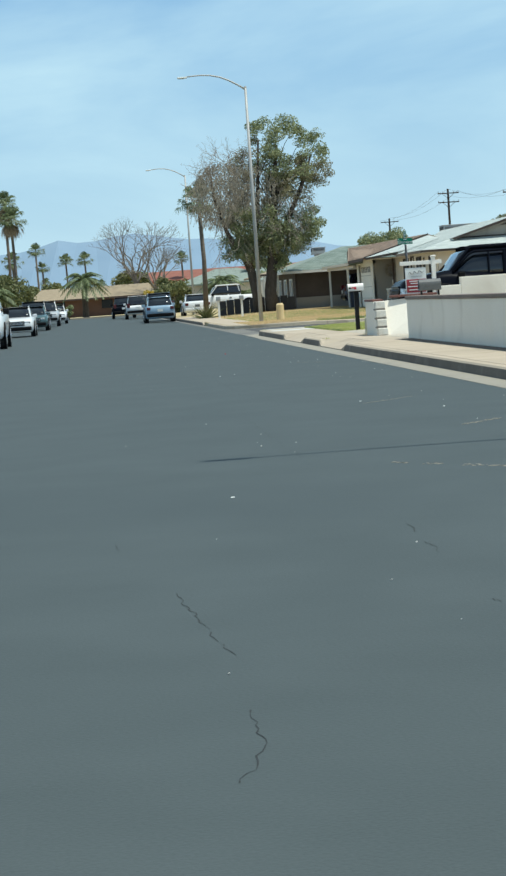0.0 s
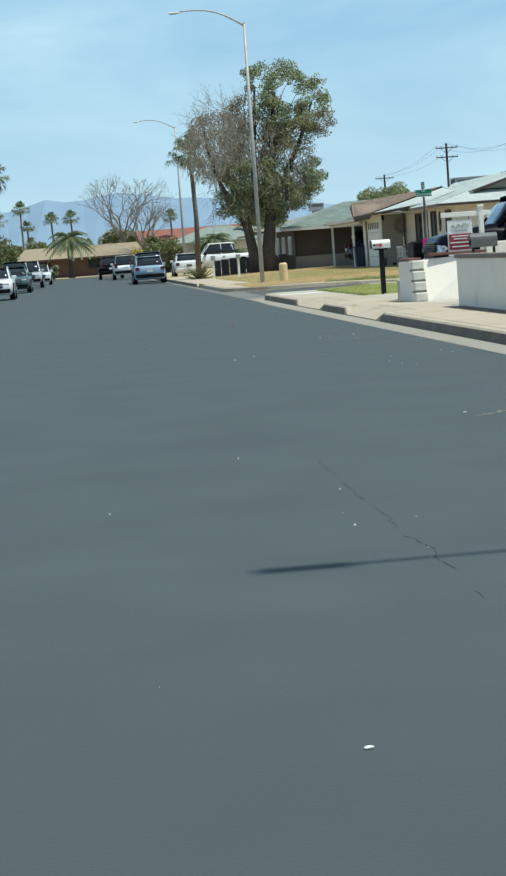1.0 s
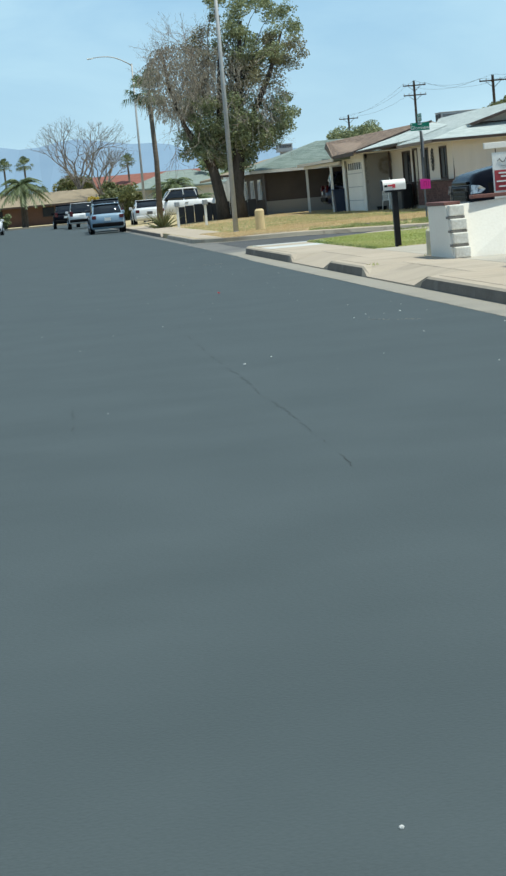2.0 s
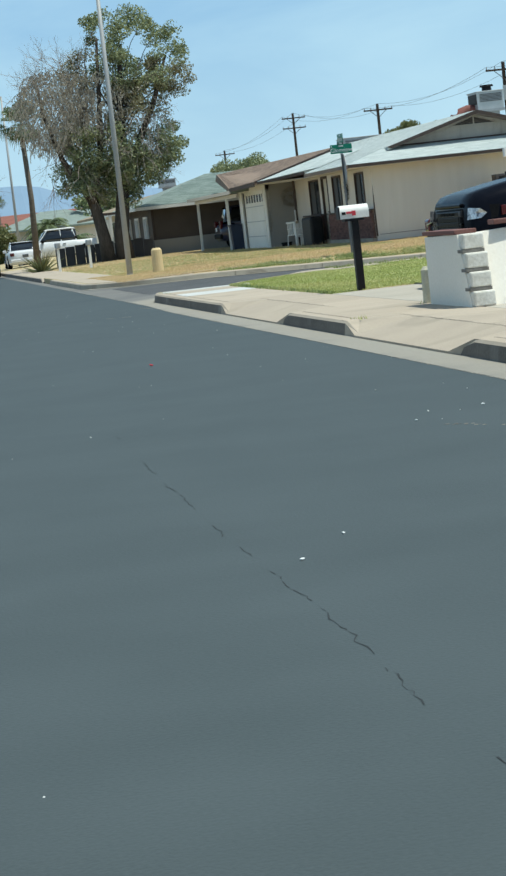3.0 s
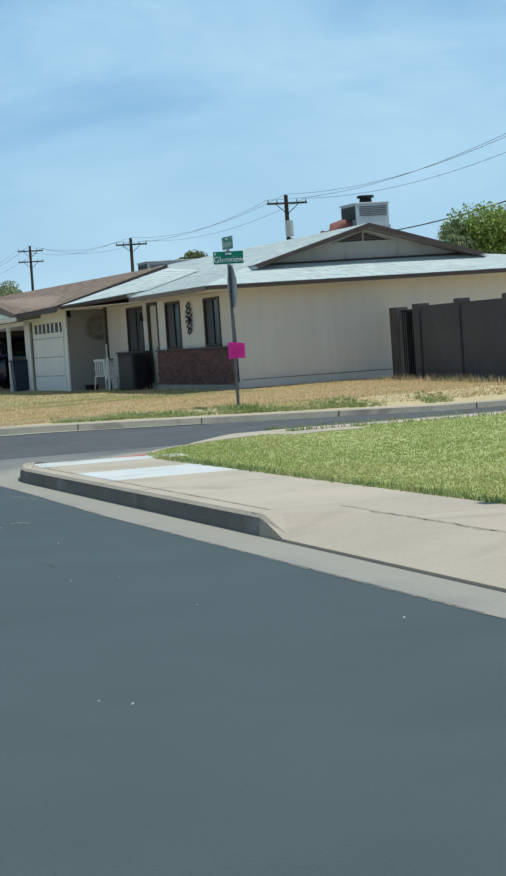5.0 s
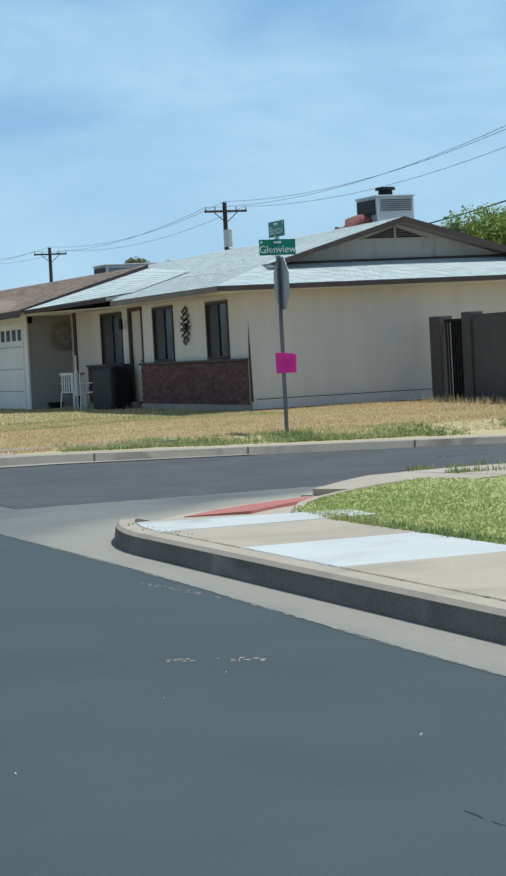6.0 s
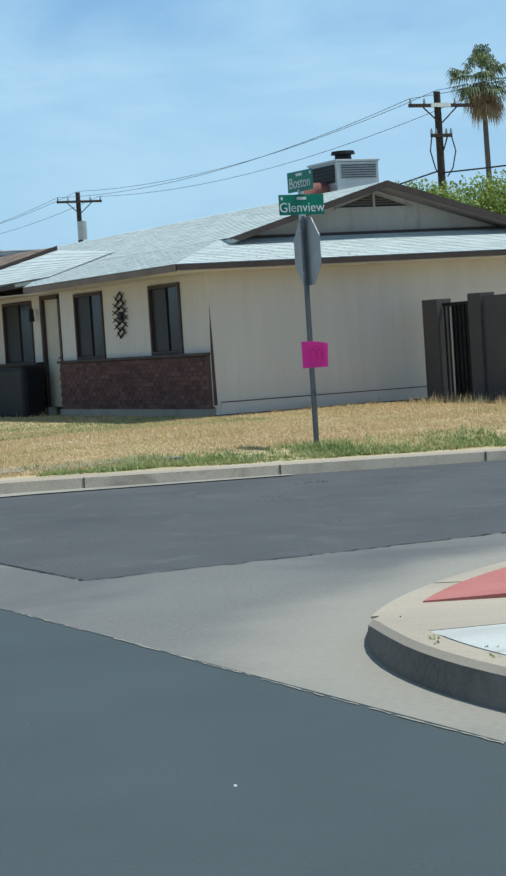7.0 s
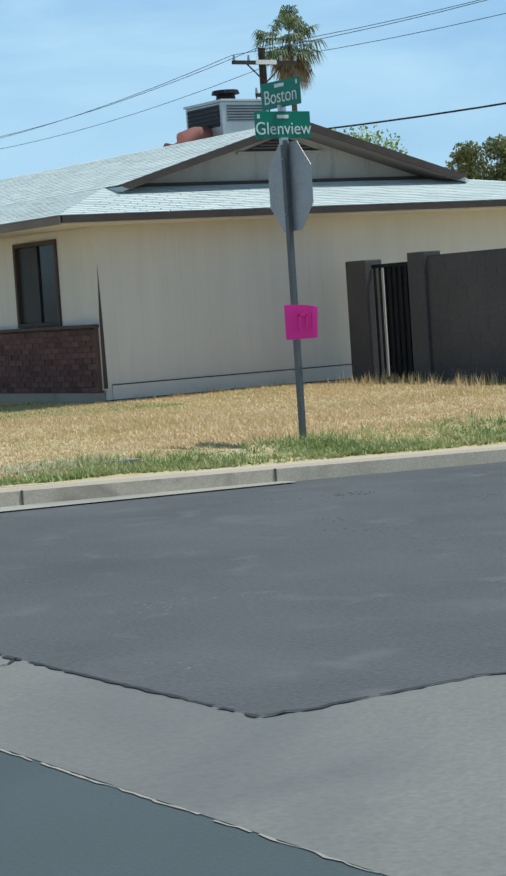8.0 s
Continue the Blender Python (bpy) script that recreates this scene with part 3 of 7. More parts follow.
# far side walk in the yard across the side street
far_walk = structure("far_pavement", box(15.2, 79.35, -0.1, 18.6, 80.1, 0.172), M_CONC, "old concrete path edge half lost in dry grass", "pavement")
bm = prism(arc(FX, FY, FR - 0.17, 262, 182, 8) + [(13.62, 130), (15.0, 130), (15.0, 82.6)] + arc(FX, FY, 1.6, 190, 262, 6), -0.1, 0.15)
structure("far_walk", bm, M_WALK, "sunlit concrete pavement along the next block", "pavement")


def blades(name, count, place, h0, h1, material, label, width=0.012, lean=0.5, per=3, seed=3):
    """Tufts of pointed blades; place(rng) gives x, y, z and a height factor, or None."""
    rng = np.random.RandomState(seed)
    vs, fs = [], []
    for _ in range(count):
        p = place(rng)
        if p is None:
            continue
        x, yy, z, k = p
        for _ in range(per):
            a, h = rng.rand() * 6.283, (h0 + (h1 - h0) * rng.rand()) * k
            l = lean * h * rng.rand()
            dx, dy = math.cos(a), math.sin(a)
            ox, oy = (rng.rand(2) - 0.5) * 0.06
            w = width * (0.6 + 0.8 * rng.rand())
            n = len(vs)
            vs += [(x + ox - dy * w, yy + oy + dx * w, z), (x + ox + dy * w, yy + oy - dx * w, z), (x + ox + dx * l, yy + oy + dy * l, z + h)]
            fs.append((n, n + 1, n + 2))
    me = bpy.data.meshes.new(name)
    me.from_pydata(vs, [], fs)
    me.materials.append(material)
    return tagged(new(name, me), label, "grass", kind="stuff")


def inside(x, yy, line):
    """Whether a place lies within a plan outline."""
    odd = False
    for (xa, ya), (xb, yb) in zip(line, line[1:] + line[:1]):
        if (ya > yy) != (yb > yy) and x < xa + (yy - ya) * (xb - xa) / (yb - ya):
            odd = not odd
    return odd


def on_lawn(rng):
    x, yy = 14.87 + 22 * rng.rand() ** 1.5, 56.0 + 12.6 * rng.rand()
    if not inside(x, yy, LAWN):
        return None
    bare = noise.noise((x * 1.3, yy * 2.0, 3)) + (0.5 if yy < 56.5 and 15.1 < x < 19 else 0.0)
    if bare > 0.62 and rng.rand() < 0.85:
        return None
    edge = 1.3 if (x < 15.0 or yy < 56.15) else 1.0
    return x, yy, 0.146, edge * (0.9 + 0.5 * noise.noise((x * 0.6, yy * 0.6, 0)))


blades("lawn_grass", 80000, on_lawn, 0.010, 0.024, M_GRASS, "short yellow-green mown lawn grass", 0.007, 1.3)


def lawn_edge_weeds(rng):
    if rng.rand() < 0.5:
        return 14.82 + 0.12 * rng.rand(), 56 + 9 * rng.rand(), 0.14, 0.3 + 0.6 * rng.rand()
    return 17.6 + 14 * rng.rand() ** 2, 68.5 + 0.2 * rng.rand() + (0.85 if rng.rand() < 0.35 else 0.0), 0.13, 0.6 + 0.5 * rng.rand()


blades("lawn_edge_grass", 1500, lawn_edge_weeds, 0.03, 0.09, M_WEED, "longer green grass along the lawn edge", 0.012)


def dry_yard(rng):
    x, yy = 14.2 + 12.3 * rng.rand(), 79.0 + 9.0 * rng.rand()
    if x > 23 and yy > 87.9:
        return None
    if noise.noise((x * 0.45, yy * 0.9, 2)) < -0.35 and rng.rand() < 0.5:
        return None
    return x, yy, yard_z(x, yy) - 0.01, 0.7 + 0.8 * max(0, noise.noise((x * 0.5, yy * 0.8, 4)) + 0.3)


def dry_front(rng):
    x, yy = 15.1 + 7.6 * rng.rand(), 87 + 34 * rng.rand()
    return x, yy, yard_z(x, yy) - 0.01, 0.7 + 0.6 * rng.rand()


def kerb_weeds(rng):
    x = 16.0 + 13 * rng.rand()
    yy = 78.72 + abs(rng.randn()) * 0.42 + 0.25 * max(0.0, noise.noise((x * 0.8, 9.0, 0)))
    n = noise.noise((x * 0.35, 2.0, 0))
    if rng.rand() > 0.16 + 1.1 * n + (0.3 if 16.8 < x < 22.5 else 0) + 0.7 * noise.noise((x * 1.1, yy * 0.8, 7)):
        return None
    return x, yy, yard_z(x, yy) - 0.01, (0.35 + 0.5 * rng.rand()) * (1 + 1.3 * max(0.0, noise.noise((x * 1.3, yy * 1.3, 5))))


def house_weeds(rng):
    q = rng.rand()
    if q < 0.6:
        x, yy, k = 26.5 - abs(rng.randn()) * 0.35, 79.3 + 8 * rng.rand(), 0.6 + 1.0 * rng.rand()
    elif q < 0.75:
        x, yy, k = 23.4 + 3.2 * rng.rand(), 87.6 + 0.3 * rng.rand(), 0.4 + 0.6 * rng.rand()
    else:
        x, yy, k = 21.5 + 1.3 * rng.rand(), 88.5 + 20 * rng.rand(), 0.4 + 0.5 * rng.rand()
    return x, yy, yard_z(x, yy) - 0.01, k


def yard_green(rng):
    x, yy = 15.0 + 8 * rng.rand(), 86.0 + 3.4 * rng.rand() ** 2 + 20 * (rng.rand() < 0.6) * rng.rand()
    return x, yy, yard_z(x, yy) - 0.01, 1.0


blades("dry_grass", 75000, dry_yard, 0.02, 0.05, M_STRAW, "sun-bleached straw-coloured grass", 0.010, 1.2)
blades("dry_front_grass", 20000, dry_front, 0.015, 0.04, M_STRAW, "dry front yard grass", 0.012, 0.9, seed=5)
blades("kerb_weeds", 10000, kerb_weeds, 0.02, 0.105, M_WEED, "green weeds along the kerb", 0.009, 1.8, per=8, seed=6)
blades("yard_green", 22000, yard_green, 0.015, 0.045, M_WEED, "green patches in the dry grass by the house", 0.008, 1.0, seed=7)
blades("house_weeds", 900, house_weeds, 0.05, 0.16, M_STRAW, "tall dry weeds against fence and wall", 0.007, 0.8, per=4, seed=8)
blades("crack_weeds", 40, lambda r: ((13.66 + 0.05 * r.randn(), 48.6 + 0.12 * r.randn(), 0.15, 0.7) if r.rand() < 0.5 else (14.84 + 0.05 * r.randn(), 50.2 + 0.15 * r.randn(), 0.15, 0.8)) if r.rand() < 0.7 else (CX - 4.82 + 0.02 * r.randn() + 0.05 * r.rand(), CY - 0.6 + 1.5 * r.rand(), 0.15, 0.22), 0.03, 0.08, M_WEED, "weeds in the pavement joints", 0.008, 1.3, seed=9)


# ---- cracks and litter on the asphalt ----
def crack(points, w, seed, gap=0.02, z=0.0015):
    """A thin wandering tar-dark crack laid on the asphalt."""
    rng = random.Random(seed)
    bm = bmesh.new()
    last = None
    for (xa, ya), (xb, yb) in zip(points, points[1:]):
        n = max(3, int(math.hypot(xb - xa, yb - ya) / 0.05))
        for k in range(n + 1):
            u = k / n
            x, yy = xa + (xb - xa) * u + 0.03 * noise.noise((u * 5, seed, 0)) + rng.uniform(-0.006, 0.006), ya + (yb - ya) * u + rng.uniform(-0.015, 0.015)
            h = w * rng.uniform(0.1, 0.6)
            d = math.hypot(xb - xa, yb - ya)
            ox, oy = h * abs(yb - ya) / d, -h * (xb - xa) / d * (1 if yb >= ya else -1)
            jump = rng.uniform(-0.015, 0.015) * (0.0 if abs(yb - ya) > abs(xb - xa) else 1.0)
            pair = (bm.verts.new((x - ox, yy - oy + jump, z)), bm.verts.new((x + ox, yy + oy + jump, z)))
            if last and noise.noise((yy * 2.3, xa * 3, seed * 1.7)) > gap and rng.random() > 0.1:
                bm.faces.new((last[0], last[1], pair[1], pair[0]))
            last = pair
    return bm


for k, pts in enumerate((
        [(9.97, 13.0), (9.93, 11.5), (9.95, 10.8), (9.90, 10.2), (9.93, 8.9)], [(9.90, 23.4), (9.90, 21.7), (9.89, 20.9), (9.91, 19.6), (9.88, 19.0), (9.92, 18.6), (9.9, 17.2)],
        [(8.66, 11.1), (8.71, 10.4), (8.81, 9.3), (8.79, 8.8), (8.78, 7.9), (8.62, 7.2)], [(8.42, 13.7), (8.41, 13.3), (8.43, 12.8)],
        [(10.22, 41.0), (10.20, 38.4), (10.18, 36.2), (10.20, 34.9), (10.22, 33.6), (10.21, 32.9), (10.18, 32.4), (10.22, 31.9), (10.23, 30.9), (10.22, 29.9), (10.23, 29.4), (10.21, 28.4)],
        [(8.97, 33.4), (8.93, 32.0), (8.92, 30.7)], [(10.88, 57.6), (10.86, 56.9), (10.84, 56.4), (10.87, 55.9), (10.83, 55.2), (10.86, 54.6)], [(11.82, 57.1), (11.85, 56.6), (11.84, 56.0)],
        [(11.72, 37.2), (11.86, 36.6), (12.02, 36.5)], [(13.1, 71.2), (13.5, 71.3), (13.9, 71.2)], [(14.0, 69.2), (14.6, 69.8), (15.0, 70.3)])):
    structure("crack_%d" % (k + 1), crack(pts, 0.0042 if k == 1 else 0.0055, k, -0.02), M_CRACK, "thin dark crack in the street asphalt", "crack")
structure("asphalt_lip", crack([(13.04, 20.0), (13.04, 59.9), (13.14, 64.0), (13.14, 79.0)], 0.013, 77, -0.55, 0.0034), M_GUTTERSTRIP, "ragged pale lip at the edge of the street asphalt", "joint")
M_SEAM = mat("dirty_concrete_seam", (0.10, 0.085, 0.07), (0.17, 0.145, 0.12), 0.95, 4, 30, 0.2)
# broken edge joints between the side street and the concrete crossing
for k, pts in enumerate(([(13.95, 78.0), (13.93, 74.0), (13.95, 70.44)], [(13.97, 70.44), (15.4, 70.40), (17, 70.38), (24, 70.42)])):
    structure("joint_%d" % (k + 1), crack(pts, 0.03 if k < 2 else 0.012, 40 + k, -0.5 if k < 2 else 0.0, 0.0075 if k < 2 else 0.012), M_CRACK, "ragged dark joint at the concrete edge", "joint")
for k, pts in enumerate(([(13.95, 72.2), (13.16, 71.6)],)):
    structure("slab_joint_%d" % (k + 1), crack(pts, 0.018, 60 + k, -0.35, 0.0075), M_CRACK, "joint in the concrete crossing", "joint")

for k, (y0, y1, x) in enumerate(((-6, 43.4, 13.612), (48.9, 51.6, 13.612), (57.5, 65.0, 13.612), (52.0, 57.2, 14.066), (43.8, 48.6, 14.066))):
    structure("pavement_joint_%d" % (k + 1), crack([(x, y0), (x + 0.004, (y0 + y1) / 2), (x, y1)], 0.007, 120 + k, -0.7, 0.1585), M_SEAM, "dirt-filled joint behind the kerb", "joint")
rng = random.Random(29)
for k in range(12):
    x, yy = rng.uniform(13.9, 21.0), rng.uniform(70.6, 78.0)
    a, n = rng.uniform(-0.5, 0.5) + (1.57 if rng.random() < 0.25 else 0), rng.uniform(0.15, 0.6)
    bm = crack([(x, yy), (x + n * math.cos(a) * 0.5, yy + n * math.sin(a) * 0.5 + rng.uniform(-0.1, 0.1)), (x + n * math.cos(a), yy + n * math.sin(a))], 0.005, 80 + k, 0.05)
    for v in bm.verts:
        v.co.z += side_z(v.co.x, v.co.y) + 0.002
    structure("worn_crack_%d" % (k + 1), bm, M_CRACK if k % 3 else M_GUTTER, "short worn crack in the side street asphalt", "crack")
rng = random.Random(31)
bm = bmesh.new()
for k in range(26):
    cx, cy = rng.uniform(14.1, 21.5), rng.uniform(70.7, 77.6)
    for _ in range(rng.randint(14, 40)):
        x, yy, a, q = cx + rng.gauss(0, 0.14), cy + rng.gauss(0, 0.14), rng.uniform(0, 6.28), rng.uniform(0.004, 0.011)
        if x > 14.0 and yy > 70.5:
            z = side_z(x, yy)
            prism([(x + q * math.cos(a + b) * rng.uniform(0.6, 1.4), yy + q * math.sin(a + b) * rng.uniform(0.6, 1.3)) for b in (0, 1.4, 2.9, 4.6)], z - 0.005, z + 0.0008, bm)
tagged(part("worn_chips", bm, M_GUTTER), "small worn patches in the old side street asphalt", "wear", kind="stuff")
rng = random.Random(11)
bm = bmesh.new()
for k in range(95):
    x, yy = rng.uniform(8.6, 13.1), rng.uniform(8, 68)
    if rng.random() < 0.4:
        x = rng.uniform(11.6, 13.1)
    r = rng.uniform(0.003, 0.008)
    bmesh.ops.create_icosphere(bm, subdivisions=1, radius=r, matrix=Matrix.LocRotScale((x, yy, r * 0.4), Euler((rng.random(), rng.random(), rng.random() * 6)), (1, rng.uniform(0.5, 1.4), 0.5)))
tagged(part("road_grit", bm, M_WALKNEW), "scattered pale grit and scraps on the asphalt", "grit", kind="stuff")
bm = bmesh.new()
for x0, y0, x1, y1, n in ((10.48, 16.85, 11.15, 15.85, 16), (11.6, 20.2, 12.1, 20.8, 14), (12.05, 60.32, 12.45, 60.03, 7), (12.95, 63.4, 13.05, 62.3, 6), (11.3, 24.6, 11.9, 25.3, 6), (12.0, 39.0, 12.5, 38.2, 5)):
    for k in range(n * 7):
        u = k / (n * 7)
        if noise.noise((x0 * 3 + u * 4, y0, 1)) < -0.12:
            continue
        x, yy, a, q = x0 + (x1 - x0) * u + rng.gauss(0, 0.014), y0 + (y1 - y0) * u + rng.gauss(0, 0.03), rng.uniform(0, 6.28), rng.uniform(0.006, 0.020)
        prism([(x + q * math.cos(a + b) * rng.uniform(0.6, 1.3), yy + q * math.sin(a + b) * rng.uniform(0.6, 1.3)) for b in (0, 1.4, 2.9, 4.6)], 0.0004, 0.002, bm)
tagged(part("scuff_marks", bm, M_CONC), "pale worn scuff marks on the asphalt", "scuff", kind="stuff")
for x, yy, a in ((9.19, 15.15, 0.3), (12.46, 39.85, 0.1), (10.62, 35.5, 1.2), (10.35, 35.0, 0.7), (11.91, 39.4, 2.0), (11.3, 25.0, 0.4), (11.9, 23.0, 1.0)):
    scrap = thing("paper_scrap", (x, yy, 0.0), "tiny crumpled white paper scrap on the asphalt", "litter", "paper scraps")
    bm = bmesh.new()
    bmesh.ops.create_icosphere(bm, subdivisions=2, radius=0.009, matrix=Matrix.LocRotScale((x, yy, 0.005), Euler((0.2, 0.1, a)), (1.5, 0.8, 0.45)))
    for v in bm.verts:
        v.co += Vector((1, 1, 0.5)) * 0.004 * noise.noise(v.co * 90)
    part("paper", bm, M_SIGNWHITE, scrap)
wrapper = thing("red_wrapper", (11.25, 47.45, 0.0), "small crumpled red wrapper on the asphalt", "litter")
bm = bmesh.new()
bmesh.ops.create_icosphere(bm, subdivisions=2, radius=0.016, matrix=Matrix.LocRotScale((11.25, 47.45, 0.01), Euler((0.2, 0.3, 0.4)), (1.4, 0.8, 0.5)))
for v in bm.verts:
    v.co += Vector((1, 1, 0.6)) * 0.005 * noise.noise(v.co * 70)
part("foil", bm, M_REDPAINT, wrapper)

# ---- walls by the driveway ----
wall_a = thing("garden_wall", (14.9, 44.2, 0.13), "long low cream-painted block wall with grey-brown cap", "garden wall")
part("wall", box(14.83, -20, 0.1, 15.03, 44.15, 0.95, 0.012), M_WALL, wall_a)
part("cap", box(14.80, -20, 0.952, 15.06, 44.18, 1.02, 0.012), M_CAPGREY, wall_a, "grey-brown cap course")
# Soil coloured dark where the wall's own shadow falls.
structure("soil_strip", box(14.60, -20, 0.11, 14.83, 43.7, 0.163), mat("shadow_dark_soil", (0.11, 0.085, 0.065), (0.19, 0.15, 0.115), 0.95, 2.5, 30, 0.6), "bare soil strip along the wall foot, darkened as by the wall's shadow", "soil")
part("weathered_foot", box(14.822, -20, 0.1, 14.829, 44.12, 0.18), M_RAWBLOCK, wall_a)

M_SLOT = mat("dusty_open_joint", (0.13, 0.12, 0.105), (0.24, 0.225, 0.20), 0.95, 5, 40, 0.4)
wall_b = thing("broken_wall", (14.8, 49.0, 0.13), "cream block wall with a broken corner showing raw blocks", "garden wall")
part("return", solid(bmesh.new(), [(14.74, 49.86, 0.1), (14.74, 48.12, 0.1), (14.74, 48.48, 0.915), (14.74, 49.86, 0.90)], 0.2, (1, 0, 0)), M_WALL, wall_b)
part("panel", solid(bmesh.new(), [(14.95, 48.16, 0.1), (16.2, 48.16, 0.1), (16.2, 48.42, 0.98), (14.95, 48.50, 0.915)], 0.18, (0, 1, 0)), M_WALL, wall_b)
part("step", box(16.2, 48.4, 0.1, 16.75, 48.6, 1.17, 0.012), M_WALL, wall_b)
part("step", box(16.75, 48.4, 0.1, 24.0, 48.6, 1.34, 0.012), M_WALL, wall_b)
part("cap", box(14.72, 48.52, 0.917, 14.97, 49.88, 0.965, 0.01), M_CAP, wall_b, "maroon brick cap course")
part("cap", box(15.13, 48.40, 0.982, 16.19, 48.64, 1.035, 0.01), M_CAP, wall_b)
rng = random.Random(4)
for k in range(4):
    z0 = 0.12 + 0.2 * k
    s = rng.uniform(-0.02, 0.02)
    yk = 48.06 + 0.40 * (z0 - 0.1) + 0.03 * s
    part("block", box(14.745 + 0.5 * abs(s), yk, z0 + 0.036, 14.99 + 0.6 * s, yk + 0.2, z0 + 0.197, 0.018), M_RAWBLOCK, wall_b, "rough raw block")
    part("hollow", box(14.737, yk + 0.002, z0, 14.985 + 0.6 * s, yk + 0.2, z0 + 0.034), M_SLOT, wall_b, "dark open joint")
M_POSTCREAM = mat("weathered_cream_post", (0.48, 0.45, 0.34), (0.60, 0.56, 0.43), 0.9, 4, 40, 0.4)
stub = thing("low_post", (14.8, 50.25, 0.15), "stubby weathered cream concrete post at the wall foot", "post")
part("shaft", rod((14.82, 50.18, 0.13), (14.82, 50.18, 0.53), 0.085, 0.08, 14), M_POSTCREAM, stub)
part("top", rod((14.82, 50.18, 0.53), (14.82, 50.18, 0.57), 0.082, 0.05, 14), M_POSTCREAM, stub)

M_MAROON = mat("dull_red_print", (0.30, 0.03, 0.04), (0.36, 0.05, 0.06), 0.5, 5, 60, 0.0)
# estate sign behind the wall
estate = thing("estate_sign", (16.25, 48.95, 0.15), "white post sign with hanging red and white panel", "estate sign")
part("post", box(16.185, 48.86, 0.13, 16.275, 48.95, 1.84, 0.008), M_WHITE, estate)
part("finial", box(16.17, 48.845, 1.84, 16.29, 48.965, 1.88, 0.014), M_WHITE, estate)
part("arm", box(15.46, 48.875, 1.68, 16.42, 48.935, 1.77, 0.006), M_WHITE, estate)
panel = part("panel", box(15.57, 48.89, 0.92, 16.05, 48.915, 1.62, 0.004), M_SIGNWHITE, estate)
part("red_field", box(15.59, 48.884, 1.06, 16.03, 48.888, 1.36), M_MAROON, panel)
for z, a, b in ((1.305, 0.06, 0.05), (1.255, 0.09, 0.09), (1.185, 0.02, 0.02), (1.11, 0.05, 0.04)):
    part("text_bar", box(15.59 + a, 48.878, z, 16.03 - b, 48.882, z + 0.022), M_SIGNWHITE, panel)
bm = tube([(15.64 + 0.035 * k, 48.882, 1.49 + 0.035 * math.sin(k * 1.9) + 0.004 * k) for k in range(11)], 0.006, 5)
part("scrawl", bm, M_BLACK, panel, "dark handwritten flourish")
part("text_bar", box(15.70, 48.884, 1.415, 15.95, 48.888, 1.43), M_GREY, panel)
for x in (15.63, 15.99):
    part("hook", rod((x, 48.905, 1.62), (x, 48.905, 1.69), 0.006), M_BLACK, estate)

dark_box = thing("dark_mailbox", (15.45, 44.9, 0.15), "dark grey mailbox with rounded top on thin legs", "mailbox")
bm = box(15.22, 44.78, 1.10, 15.68, 44.98, 1.24, 0.01)
rod((15.22, 44.88, 1.24), (15.68, 44.88, 1.24), 0.10, 0.10, 16, bm)
part("body", bm, M_POST, dark_box)
for x in (15.27, 15.63):
    part("leg", box(x - 0.02, 44.86, 0.13, x + 0.02, 44.9, 1.10), M_BLACK, dark_box)

# mailbox at the lawn
mail = thing("mailbox", (15.36, 56.16, 0.15), "white mailbox with red flag on a black square post", "mailbox")
part("post", box(15.295, 56.10, 0.12, 15.400, 56.22, 1.16, 0.008), M_BLACK, mail)
part("bracket", box(15.19, 56.06, 1.14, 15.47, 56.26, 1.175), M_BLACK, mail)
bm = bmesh.new()
prof = [(-0.105, 0.0), (0.105, 0.0)] + [(0.105 * math.cos(radians(a)), 0.085 + 0.105 * math.sin(radians(a))) for a in range(0, 181, 9)]
ring = [[bm.verts.new((x, 56.16 + py, 1.176 + pz)) for py, pz in prof] for x in (15.13, 15.55)]
for k in range(len(prof)):
    bm.faces.new((ring[0][k], ring[0][(k + 1) % len(prof)], ring[1][(k + 1) % len(prof)], ring[1][k]))
bm.faces.new(ring[0])
bm.faces.new(ring[1][::-1])
body = part("box", bm, M_WHITE, mail)
part("door", box(15.112, 56.058, 1.172, 15.131, 56.262, 1.355, 0.01), M_BLACK, mail, "dark open-edged front door")
part("flag", box(15.22, 56.038, 1.245, 15.35, 56.052, 1.275, 0.002), M_REDPAINT, mail, "red flag")
part("flag_tip", box(15.30, 56.037, 1.215, 15.355, 56.0515, 1.282, 0.002), M_REDPAINT, mail)
part("number_plate", box(15.155, 56.044, 1.235, 15.21, 56.0525, 1.275), M_BLACK, mail)

# ---- street sign with stop sign ----
sx, sy = 20.37, 79.63
sign = thing("street_sign", (sx, sy, 0.12), "steel post with stop sign back and green street blades", "street sign")
part("post", box(sx - 0.021, sy - 0.026, 0.0, sx + 0.021, sy + 0.026, 2.74), M_POST, sign)
turn = Matrix.Translation((sx, sy, 0)) @ Matrix.Rotation(radians(-95), 4, "Z")


def turned(bm, m):
    bmesh.ops.transform(bm, matrix=m, verts=bm.verts)
    return bm


